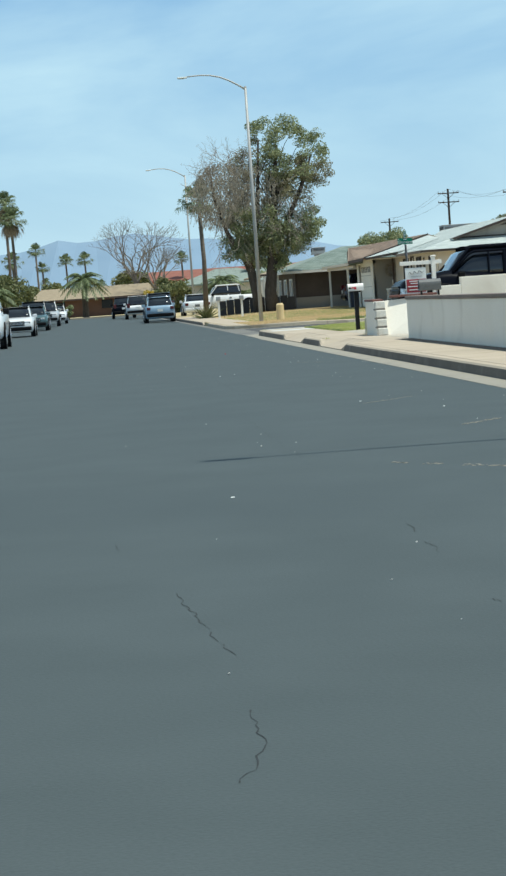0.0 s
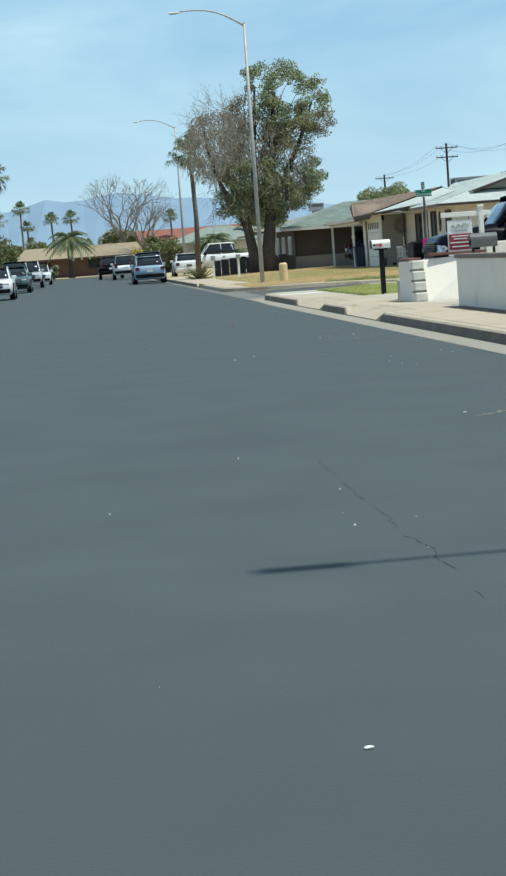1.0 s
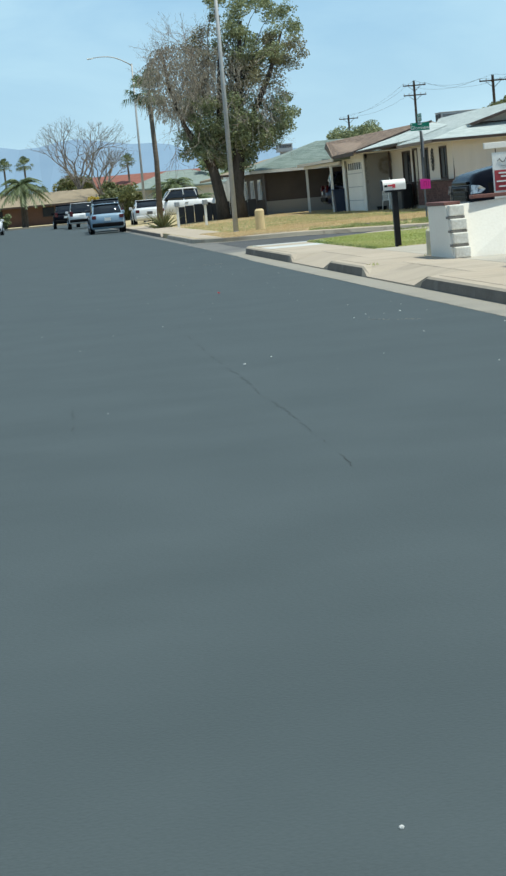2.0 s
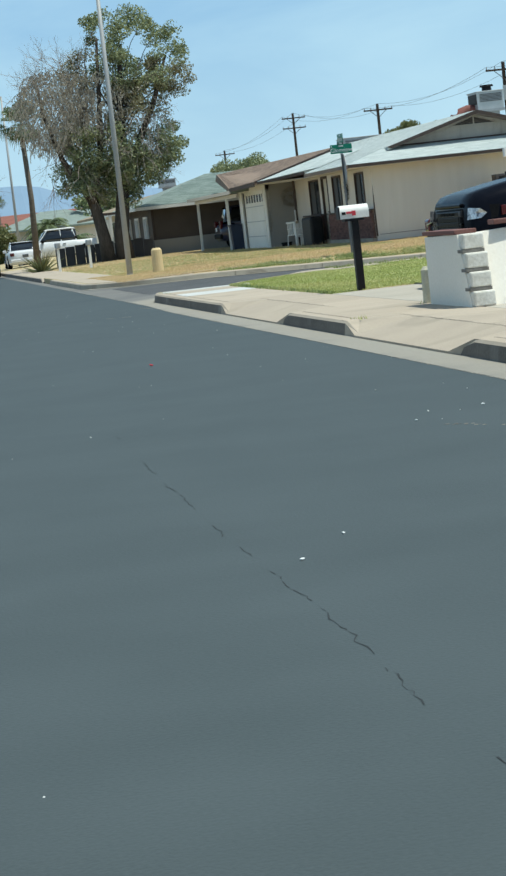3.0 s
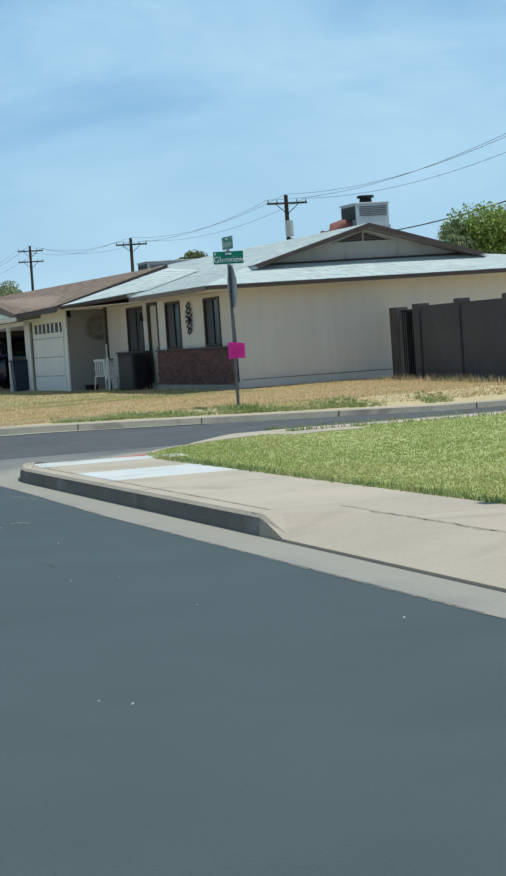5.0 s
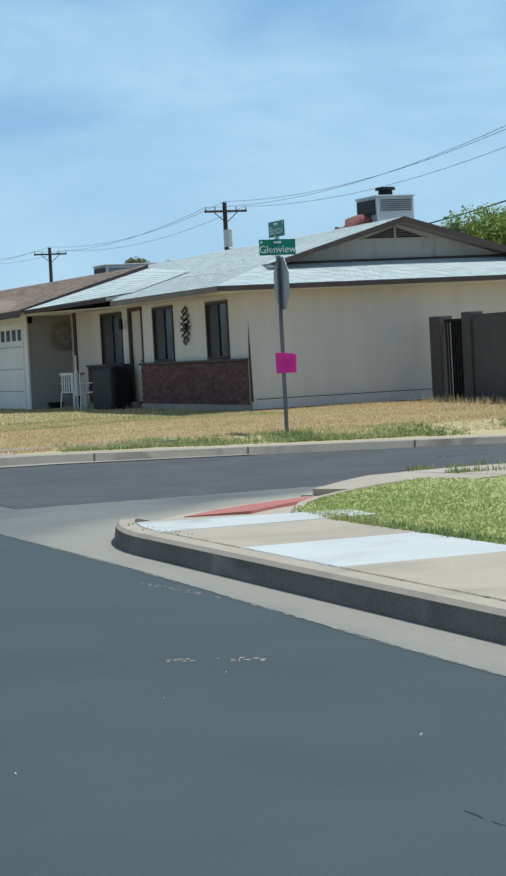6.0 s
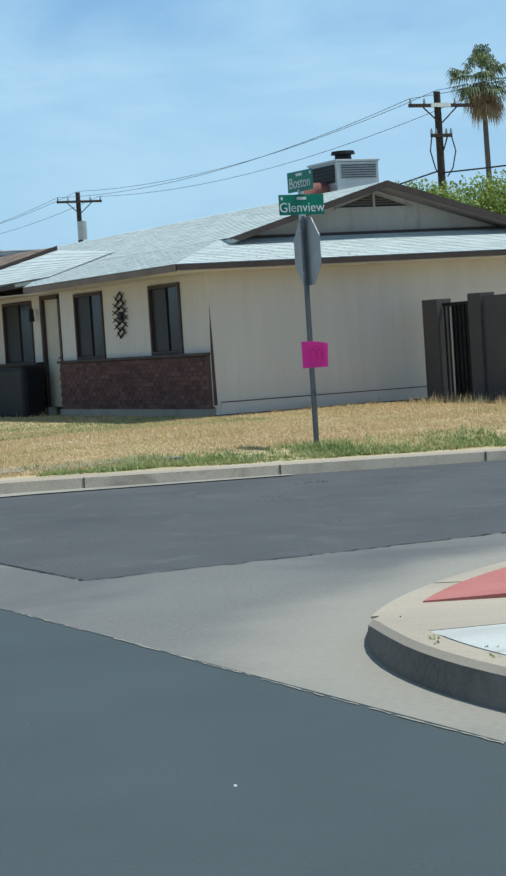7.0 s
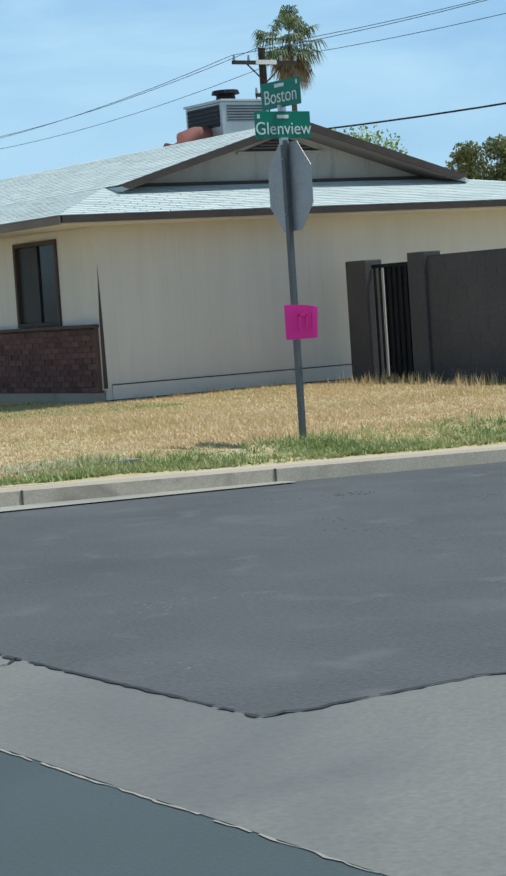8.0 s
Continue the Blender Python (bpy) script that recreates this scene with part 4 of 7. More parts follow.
def octagon(r, y0, y1, zc):
    bm = bmesh.new()
    lo = [bm.verts.new((r * math.cos(radians(22.5 + 45 * k)), y0, zc + r * math.sin(radians(22.5 + 45 * k)))) for k in range(8)]
    hi = [bm.verts.new((v.co.x, y1, v.co.z)) for v in lo]
    bm.faces.new(lo)
    bm.faces.new(hi[::-1])
    for k in range(8):
        bm.faces.new((lo[k], lo[(k + 1) % 8], hi[(k + 1) % 8], hi[k]))
    return bm


part("stop_sign_back", turned(octagon(0.412, 0.034, 0.038, 2.34), turn), M_GREY, sign, "plain grey back of a stop sign")
part("stop_sign_face", turned(octagon(0.405, 0.0385, 0.0405, 2.34), turn), M_REDPAINT, sign, "red stop sign face")
for z in (2.1, 2.58):
    part("bolt", turned(rod((0, -0.035, z), (0, 0.034, z), 0.008, n=6), turn), M_STEEL, sign)


def lettering(body, size, place, m, material, parent, name="lettering"):
    cu = bpy.data.curves.new("text", "FONT")
    cu.body, cu.size, cu.align_x, cu.align_y, cu.extrude = body, size, "CENTER", "CENTER", 0.001
    tmp = bpy.data.objects.new("text", cu)
    me = bpy.data.meshes.new_from_object(tmp)
    bpy.data.objects.remove(tmp)
    bm = bmesh.new()
    bm.from_mesh(me)
    bmesh.ops.transform(bm, matrix=m @ Matrix.Translation(place) @ Matrix.Rotation(radians(90), 4, "X"), verts=bm.verts)
    return part(name, bm, material, parent)


glen = Matrix.Translation((sx, sy, 0)) @ Matrix.Rotation(radians(0), 4, "Z")
bost = Matrix.Translation((sx, sy, 0)) @ Matrix.Rotation(radians(-88), 4, "Z")
part("bracket", box(sx - 0.035, sy - 0.02, 2.70, sx + 0.035, sy + 0.02, 2.76), M_STEEL, sign)
blade_1 = part("blade", turned(box(-0.285, -0.004, 2.755, 0.285, 0.004, 2.985, 0.002), glen), M_SIGNGREEN, sign, "green blade reading Glenview")
lettering("Glenview", 0.152, (0, -0.0075, 2.835), glen, M_SIGNWHITE, blade_1)
part("bar", turned(box(-0.06, -0.0075, 2.925, 0.06, -0.0055, 2.955), glen), M_SIGNWHITE, blade_1)
part("bar", turned(box(-0.262, -0.0075, 2.925, -0.235, -0.0055, 2.96), glen), M_SIGNWHITE, blade_1)
part("cross_bracket", box(sx - 0.03, sy - 0.02, 2.985, sx + 0.03, sy + 0.02, 3.04), M_STEEL, sign)
blade_2 = part("blade", turned(box(-0.285, -0.004, 3.02, 0.285, 0.004, 3.25, 0.002), bost), M_SIGNGREEN, sign, "green blade reading Boston")
lettering("Boston", 0.17, (0, -0.0075, 3.115), bost, M_SIGNWHITE, blade_2)
part("bar", turned(box(-0.08, -0.0075, 3.195, 0.06, -0.0055, 3.225), bost), M_SIGNWHITE, blade_2)
part("bar", turned(box(0.23, -0.0075, 3.195, 0.255, -0.0055, 3.23), bost), M_SIGNWHITE, blade_2)
# pink notice taped to the post, curling
notice = thing("pink_notice", (sx, sy - 0.035, 1.1), "curled neon pink paper notice taped to the post", "notice")
bm = bmesh.new()
grid = []
for i in range(9):
    u = i / 8
    row = []
    for j in range(5):
        v = j / 4
        row.append((sx - 0.13 + 0.30 * u, sy - 0.036 - 0.05 * math.sin(u * 2.6) * (0.4 + v) - 0.03 * u * u, 1.03 + 0.30 * v - 0.035 * u * (v > 0.6) * u))
    grid.append(row)
for depth in (0, 0.004):
    vv = [[bm.verts.new((x, yy + depth, z)) for x, yy, z in row] for row in grid]
    for i in range(8):
        for j in range(4):
            bm.faces.new((vv[i][j], vv[i + 1][j], vv[i + 1][j + 1], vv[i][j + 1]))
part("paper", bm, M_PINK, notice, smooth=True)
for (u0, v0, u1, v1) in ((0.3, 0.25, 0.36, 0.7), (0.3, 0.66, 0.6, 0.74), (0.55, 0.3, 0.6, 0.7), (0.75, 0.25, 0.8, 0.75)):
    part("ink_bar", box(sx - 0.13 + 0.30 * u0, sy - 0.112, 1.03 + 0.30 * v0, sx - 0.13 + 0.30 * u1, sy - 0.108, 1.03 + 0.30 * v1), M_PINKINK, notice)


# ---- street lamps ----
def street_lamp(x, yy, top, label):
    lamp = thing("street_lamp", (x, yy, 0.1), label, "street lamp", "street lamps")
    part("base", rod((x, yy, 0.0), (x, yy, 0.18), 0.11, 0.10, 12), M_GREY, lamp)
    part("pole", rod((x, yy, 0.1), (x, yy, top), 0.085, 0.05, 14), M_LAMPPOST, lamp, smooth=True)
    part("pole_cap", rod((x, yy, top), (x, yy, top + 0.05), 0.055, 0.03, 10), M_LAMPPOST, lamp)
    part("arm", tube([(x, yy, top - 0.08), (x - 0.3, yy, top + 0.12), (x - 0.65, yy, top + 0.32), (x - 1.0, yy, top + 0.47), (x - 1.4, yy, top + 0.565), (x - 1.8, yy, top + 0.59), (x - 2.15, yy, top + 0.575), (x - 2.4, yy, top + 0.55)], [0.04, 0.036, 0.034, 0.032, 0.03, 0.028, 0.026, 0.026], 8), M_LAMPPOST, lamp, smooth=True)
    head = part("lamp_head", box(x - 2.72, yy - 0.07, top + 0.50, x - 2.32, yy + 0.07, top + 0.565, 0.025), M_SIGNWHITE, lamp, "pale slim lamp head")
    part("lens", box(x - 2.68, yy - 0.05, top + 0.485, x - 2.45, yy + 0.05, top + 0.50, 0.004), M_GREY, head)
    return lamp


street_lamp(15.24, 85.8, 9.60, "tall galvanised street lamp with curved arm, beside the dry yard")
street_lamp(15.62, 147.5, 9.88, "distant galvanised street lamp with curved arm over the street")
street_lamp(15.08, 16.75, 9.60, "tall galvanised street lamp casting its shadow across the street")
bollard = thing("bollard", (15.9, 84.6, 0.1), "short faded yellow concrete bollard in the dry grass", "bollard")
part("shaft", rod((15.95, 84.9, 0.05), (15.95, 84.9, 0.78), 0.16, 0.15, 16), M_YELLOW, bollard)
part("dome", rod((15.95, 84.9, 0.78), (15.95, 84.9, 0.84), 0.15, 0.10, 16), M_YELLOW, bollard)


# ---- utility poles and wires ----
def utility_pole(x, yy, h, kind):
    p = thing("utility_pole", (x, yy, 0.0), "brown wooden utility pole with crossarms and insulators" if kind != 2 else "brown wooden utility pole with a grey transformer can", "utility pole", "utility poles")
    part("pole", rod((x, yy, -0.1), (x, yy, h), 0.17, 0.12, 12), M_WOODPOLE, p)
    arms = [h - 0.5] + ([h - 1.55] if kind in (1, 4) else [])
    for k, z in enumerate(arms):
        w = 1.25 if k == 0 else (1.25 if kind == 1 else 0.42)
        part("crossarm", box(x - w, yy - 0.2, z - 0.06, x + w, yy - 0.1, z + 0.06), M_WOODPOLE, p)
        for s in (-1, 1):
            part("brace", rod((x + s * w * 0.55, yy - 0.15, z - 0.06), (x, yy - 0.15, z - 0.65), 0.025, n=6), M_WOODPOLE, p)
            for q in (0.95, 0.5):
                part("insulator", rod((x + s * w * q, yy - 0.15, z + 0.06), (x + s * w * q, yy - 0.15, z + 0.24), 0.05, 0.03, 8), M_GREY, p)
    if kind == 2:
        part("transformer", rod((x - 0.05, yy - 0.42, h - 2.5), (x - 0.05, yy - 0.42, h - 1.55), 0.24, 0.24, 14), M_STEEL, p, "grey transformer can")
    if kind == 4:
        part("crossarm_plate", box(x - 0.4, yy - 0.24, h - 0.56, x + 0.4, yy - 0.2, h - 0.42), M_SIGNWHITE, p)
        for s in (-1, 1):
            part("riser_cable", tube([(x + s * 0.40, yy - 0.15, h - 1.55), (x + s * 0.52, yy - 0.2, h - 2.1), (x + s * 0.36, yy - 0.2, h - 2.7), (x + s * 0.15, yy - 0.15, h - 3.0)], 0.022, 6), M_BLACK, p)
    return p


POLES = [(51.2, 243.6, 12.0, 1), (50.1, 200.2, 9.9, 0), (49.3, 160.1, 9.8, 2), (47.9, 121.5, 9.75, 4), (46.8, 82.0, 10.6, 0), (50.9, 290.0, 10.5, 0)]
for p in POLES:
    utility_pole(*p)


def wire(name, a, b, sag, r, label, group="overhead wires"):
    pts = [(Vector(a).lerp(Vector(b), k / 14)) - Vector((0, 0, sag * 4 * (k / 14) * (1 - k / 14))) for k in range(15)]
    return tagged(part(name, tube(pts, r, 5), M_BLACK), label, "wire", group)


for (x0, y0, h0, _), (x1, y1, h1, _) in ((POLES[5], POLES[0]), (POLES[0], POLES[1]), (POLES[1], POLES[2]), (POLES[2], POLES[3]), (POLES[3], POLES[4])):
    for off, dz in ((-1.15, -0.25), (1.15, -0.25), (0.0, 0.05)):
        wire("wire", (x0 + off, y0, h0 + dz), (x1 + off, y1, h1 + dz), 0.75, 0.010, "thin dark overhead wire between utility poles")
wire("cable", (49.3, 160.1, 7.2), (47.9, 121.5, 7.0), 0.7, 0.03, "black telephone cable slung between poles")
wire("cable", (47.9, 121.5, 6.9), (46.8, 82.0, 6.9), 0.5, 0.03, "black telephone cable slung between poles")


# ---- corner house ----
def lerp3(a, b, u):
    return tuple(p + (q - p) * u for p, q in zip(a, b))


def shingles(name, a, b, c, d, material, parent, course=0.15, tab=0.32, seed=1):
    """Overlapping shingle tabs on a roof plane: a, b along the eave, d, c along the top."""
    rng = random.Random(seed)
    A, B, C, D = (Vector(v) for v in (a, b, c, d))
    n = max(2, round((D - A).length / course))
    normal = (B - A).cross((C if (D - A).length < 0.01 else D) - A).normalized()
    if normal.z < 0:
        normal = -normal
    vs, fs = [], []
    for k in range(n):
        v0, v1 = k / n, min(1.0, (k + 1.25) / n)
        l0, r0, l1, r1 = A.lerp(D, v0), B.lerp(C, v0), A.lerp(D, v1), B.lerp(C, v1)
        m = max(1, round((r0 - l0).length / tab))
        cuts = [0.0] + [min(1, max(0, (j + (0.5 if k % 2 else 0) + rng.uniform(-0.06, 0.06)) / m)) for j in range(1, m)] + [1.0]
        for u0, u1 in zip(cuts, cuts[1:]):
            if u1 - u0 < 1e-4:
                continue
            lift = 0.009 + rng.uniform(0, 0.003)
            g = 0.006 / max(0.1, (r0 - l0).length)
            p = [l0.lerp(r0, u0 + g) + normal * lift, l0.lerp(r0, u1 - g) + normal * lift, l1.lerp(r1, u1 - g) + normal * 0.002, l1.lerp(r1, u0 + g) + normal * 0.002, l0.lerp(r0, u0 + g), l0.lerp(r0, u1 - g)]
            q = len(vs)
            vs += [tuple(x - BASE[parent]) for x in p]
            fs += [(q, q + 1, q + 2, q + 3), (q + 4, q + 5, q + 1, q), (q, q + 3, q + 4), (q + 1, q + 5, q + 2)]
    me = bpy.data.meshes.new(name)
    me.from_pydata(vs, [], fs)
    me.materials.append(material)
    ob = new(name, me)
    ob.parent = parent
    return tagged(ob, kind="stuff")


def island(name, c1, c2, rough=0.95):
    """A mineral surface whose tone differs from tab to tab."""
    m = bpy.data.materials.new(name)
    m.use_nodes = True
    n, l = m.node_tree.nodes, m.node_tree.links
    b = n["Principled BSDF"]
    g = n.new("ShaderNodeNewGeometry")
    tc = n.new("ShaderNodeTexCoord")
    nz = n.new("ShaderNodeTexNoise")
    nz.inputs["Scale"].default_value, nz.inputs["Detail"].default_value = 0.9, 6
    l.new(tc.outputs["Object"], nz.inputs["Vector"])
    ad = n.new("ShaderNodeMath")
    ad.operation = "MULTIPLY_ADD"
    ad.inputs[1].default_value = 0.55
    l.new(g.outputs["Random Per Island"], ad.inputs[0])
    sc = n.new("ShaderNodeMath")
    sc.operation = "MULTIPLY"
    sc.inputs[1].default_value = 0.3
    l.new(nz.outputs["Fac"], sc.inputs[0])
    l.new(sc.outputs[0], ad.inputs[2])
    ramp = n.new("ShaderNodeValToRGB")
    ramp.color_ramp.elements[0].position, ramp.color_ramp.elements[1].position = 0.1, 0.85
    ramp.color_ramp.elements[0].color, ramp.color_ramp.elements[1].color = (*c1, 1), (*c2, 1)
    l.new(ad.outputs[0], ramp.inputs[0])
    l.new(ramp.outputs[0], b.inputs["Base Color"])
    b.inputs["Roughness"].default_value = rough
    return m


S_PALE = island("pale_shingle_tabs", (0.43, 0.475, 0.46), (0.565, 0.605, 0.585))
S_BROWN = island("brown_shingle_tabs", (0.17, 0.12, 0.09), (0.31, 0.225, 0.17))
S_GREEN = island("green_shingle_tabs", (0.14, 0.185, 0.165), (0.26, 0.31, 0.28))

HX, HY = 23.02, 88.0
house = thing("corner_house", (HX, HY, 0.12), "single-storey beige house with pale shingle roof and brick wainscot", "house")
wall = part("wall", box(HX + 0.04, HY + 0.04, 0.1, 33.0, 88.2, 2.56), M_STUCCO, house)
x = HX + 0.01
while x < 32.9:
    part("board", box(x + 0.0002, HY, 0.272, x + 0.2024, HY + 0.036, 2.54), M_STUCCO, wall)
    x += 0.203
part("foundation", box(HX + 0.02, HY + 0.010, 0.08, 33.0, HY + 0.04, 0.255), mat("dusty_foundation", (0.50, 0.42, 0.33), (0.62, 0.53, 0.43), 0.95, 1.5, 40, 0.3, stain=((0.33, 0.25, 0.19), 1.2)), house, "dusty stained foundation strip")
part("sill_strip", box(HX, HY - 0.004, 0.257, 33.0, HY + 0.035, 0.27), M_TRIM, house)
part("skirting", box(HX + 0.1, HY - 0.016, 0.272, 32.9, HY - 0.002, 0.455), M_STUCCO, house)
part("skirting_cap", box(HX + 0.1, HY - 0.02, 0.455, 32.9, HY - 0.002, 0.468), M_TRIM, house)
# front wall, built round its openings
OPEN = [(89.10, 90.27, 1.30, 2.35), (92.42, 93.68, 1.29, 2.38), (94.55, 95.45, 0.40, 2.42), (96.02, 97.58, 1.26, 2.38)]
edges = [HY + 0.04] + [v for o in OPEN for v in o[:2]] + [100.2]
front = part("front_wall", box(HX, edges[0], 2.42, HX + 0.16, 100.2, 2.56), M_STUCCO, house)
for y0, y1 in zip(edges[::2], edges[1::2]):
    part("wall_panel", box(HX, y0, 0.1, HX + 0.16, y1, 2.42), M_STUCCO, front)
for y0, y1, z0, z1 in OPEN:
    if z1 < 2.42:
        part("wall_panel", box(HX, y0, z1, HX + 0.16, y1, 2.42), M_STUCCO, front)
    if z0 > 0.5:
        part("wall_panel", box(HX, y0, 0.1, HX + 0.16, y1, z0), M_STUCCO, front)


def house_window(y0, y1, z0, z1, xf, parent):
    w = part("window", box(xf + 0.035, y0, z0, xf + 0.05, y1, z1), M_GLASS, parent, "dark glazed window with sun screen")
    for a in ((y0 - 0.045, z0 - 0.045, y1 + 0.045, z0 + 0.012), (y0 - 0.045, z1 - 0.012, y1 + 0.045, z1 + 0.045), (y0 - 0.045, z0 + 0.012, y0 + 0.014, z1 - 0.012), (y1 - 0.014, z0 + 0.012, y1 + 0.045, z1 - 0.012)):
        part("frame", box(xf - 0.03, a[0], a[1], xf + 0.034, a[2], a[3], 0.004), M_TRIM, w)
    part("mullion", box(xf + 0.012, (y0 + y1) / 2 - 0.015, z0 + 0.012, xf + 0.034, (y0 + y1) / 2 + 0.015, z1 - 0.012), M_SCREEN, w)
    part("sun_screen", box(xf + 0.02, (y0 + y1) / 2 + 0.02, z0 + 0.02, xf + 0.026, y1 - 0.02, z1 - 0.02), M_SCREEN, w)
    part("blind", box(xf + 0.10, y0 + 0.05, z0 + 0.1, xf + 0.11, y1 - 0.05, z1 - 0.05), M_SCREEN, w)


for y0, y1, z0, z1 in (OPEN[0], OPEN[1], OPEN[3]):
    house_window(y0, y1, z0, z1, HX, house)
door = part("door", box(HX + 0.05, 94.59, 0.40, HX + 0.10, 95.41, 2.40, 0.004), mat("beige_door", (0.46, 0.42, 0.33), (0.54, 0.49, 0.39), 0.6, 2, 30, 0.1), house, "beige front door")
part("frame", box(HX - 0.02, 94.49, 0.40, HX + 0.1, 94.58, 2.46), M_TRIM, door)
part("frame", box(HX - 0.02, 95.42, 0.40, HX + 0.1, 95.51, 2.46), M_TRIM, door)
part("lintel", box(HX - 0.02, 94.49, 2.40, HX + 0.1, 95.51, 2.48), M_TRIM, door)
part("knob", rod((HX - 0.03, 94.67, 1.3), (HX + 0.05, 94.67, 1.3), 0.03, 0.02, 8), M_CHROME, door)
part("porch_light", rod((HX - 0.12, 95.7, 2.02), (HX - 0.12, 95.7, 2.26), 0.06, 0.045, 8), M_BLACK, house)
part("base_course", box(HX - 0.13, HY + 0.02, 0.08, HX - 0.004, 94.47, 0.37), M_CONC, house, "pale concrete footing")
part("base_course", box(HX - 0.13, 95.53, 0.08, HX - 0.004, 98.6, 0.37), M_CONC, house)
for y0, y1 in ((HY + 0.03, 94.47), (95.53, 98.6)):
    wains = part("wainscot", box(HX - 0.085, y0, 0.37, HX - 0.004, y1, 1.20), M_MORTAR, house, "dark red brick wainscot")
    part("ledge", box(HX - 0.14, y0 - 0.02, 1.205, HX - 0.003, y1 + 0.01, 1.25, 0.006), M_TRIM, wains)
    brick_mesh = None
    for r in range(11):
        yy = y0 + (0.11 if r % 2 else 0.0) + 0.005
        while yy + 0.2 < y1:
            if brick_mesh is None:
                first = part("brick", box(-0.012, -0.103, -0.031, 0.02, 0.103, 0.031), M_BRICK, None)
                brick_mesh = first.data
                ob = first
            else:
                ob = new("brick", brick_mesh)
            ob.parent = wains
            ob.location = Vector((HX - 0.088 - random.uniform(0, 0.006), yy + 0.103, 0.41 + 0.0745 * r)) - BASE[wains]
            yy += 0.218
# split corner trim
part("corner_trim", box(HX - 0.025, HY - 0.02, 0.40, HX + 0.07, HY + 0.03, 2.58), M_STUCCO, house)
bm = solid(bmesh.new(), [(HX - 0.03, HY - 0.024, 0.42), (HX + 0.03, HY - 0.024, 0.42), (HX + 0.012, HY - 0.024, 1.4), (HX - 0.005, HY - 0.024, 2.0), (HX - 0.03, HY - 0.024, 1.3)], 0.005, (0, 1, 0))
part("corner_split", bm, M_TRIM, house, "dark split in the corner board")
# wall ornament between the windows
orn = part("ornament", rod((HX - 0.05, 91.55, 1.95), (HX - 0.005, 91.55, 1.95), 0.08, 0.08, 10), M_BLACK, house, "black wrought metal wall ornament")
for k in range(24):
    s, zz = (-1) ** k, 1.62 + 0.70 * k / 23
    reach = 0.10 + 0.24 * math.sin(math.pi * (k + 2) / 27)
    part("leaf", rod((HX - 0.03, 91.55 + s * 0.03, zz - 0.04 * (1 if k % 4 < 2 else -1)), (HX - 0.035, 91.55 + s * reach, zz + 0.07 * (1 if k % 4 < 2 else -1)), 0.019, 0.007, 5), M_BLACK, orn)
# garage block
# Porch shade is put into this grey; the neighbour's base wall borrows it.
M_PORCH = mat("porch_shade_grey", (0.28, 0.265, 0.245), (0.34, 0.325, 0.30), 0.9, 0.6, 40, 0.2)
gside = part("garage_side_wall", box(21.94, 100.2, 0.1, HX + 0.16, 100.36, 2.60), M_PORCH, house)
gfront = part("garage_front_wall", box(21.9, 100.2, 2.34, 22.06, 106.0, 2.62), M_WHITE, house)
part("garage_jamb", box(21.9, 100.2, 0.1, 22.06, 100.62, 2.34), M_WHITE, house)
part("garage_jamb", box(21.9, 105.25, 0.1, 22.06, 106.0, 2.34), M_WHITE, house)
gdoor = part("garage_door", box(21.98, 100.62, 0.14, 22.02, 105.25, 2.34), M_WHITE, house, "white sectional garage door with small top lights")
for k in range(1, 4):
    part("groove", box(21.974, 100.64, 0.14 + 0.55 * k - 0.012, 21.979, 105.23, 0.14 + 0.55 * k + 0.012), M_GREY, gdoor)
for k in range(7):
    part("light", box(21.972, 101.0 + 0.57 * k, 1.94, 21.979, 101.36 + 0.57 * k, 2.22), M_GLASS, gdoor)
for y0 in (100.60, 105.23):
    part("casing", box(21.875, y0 - 0.07, 0.12, 21.898, y0 + 0.02, 2.36), M_WHITE, gdoor)
    part("stop_bead", box(21.962, y0 + (0.02 if y0 < 103 else -0.03), 0.14, 21.979, y0 + (0.05 if y0 < 103 else 0.0), 2.33), M_TRIM, gdoor)
M_WREATH = mat("grey_grapevine", (0.20, 0.175, 0.145), (0.30, 0.27, 0.225), 0.95, 6, 40, 0.3)
wreath = part("wreath", rod((22.82, 100.15, 2.03), (22.82, 100.18, 1.93), 0.05, 0.03, 8), M_WREATH, house, "round twig wreath on the porch wall")
for k in range(96):
    a, q = k * 6.283 / 48, 0.19 + 0.12 * ((k * 37) % 11) / 11
    if k % 6 == 0:
        q = 0.06
    part("twig", rod((22.82 + q * math.cos(a), 100.15, 1.98 + q * math.sin(a)), (22.82 + (q + 0.09) * math.cos(a + 0.5), 100.18, 1.98 + (q + 0.09) * math.sin(a + 0.5)), 0.014, 0.006, 5), M_WREATH, wreath)
part("porch_post", rod((22.66, 98.6, 0.1), (22.66, 98.6, 2.55), 0.045, 0.045, 8), M_TRIM, house)
part("back_wall", box(23.2, 108.0, 0.1, 33.0, 108.2, 2.6), M_STUCCO, house)
part("end_wall", box(32.9, 88.2, 0.1, 33.1, 108.2, 2.6), M_STUCCO, house)
part("inner_wall", box(26.0, 100.4, 0.1, 26.2, 108, 2.6), M_STUCCO, house)
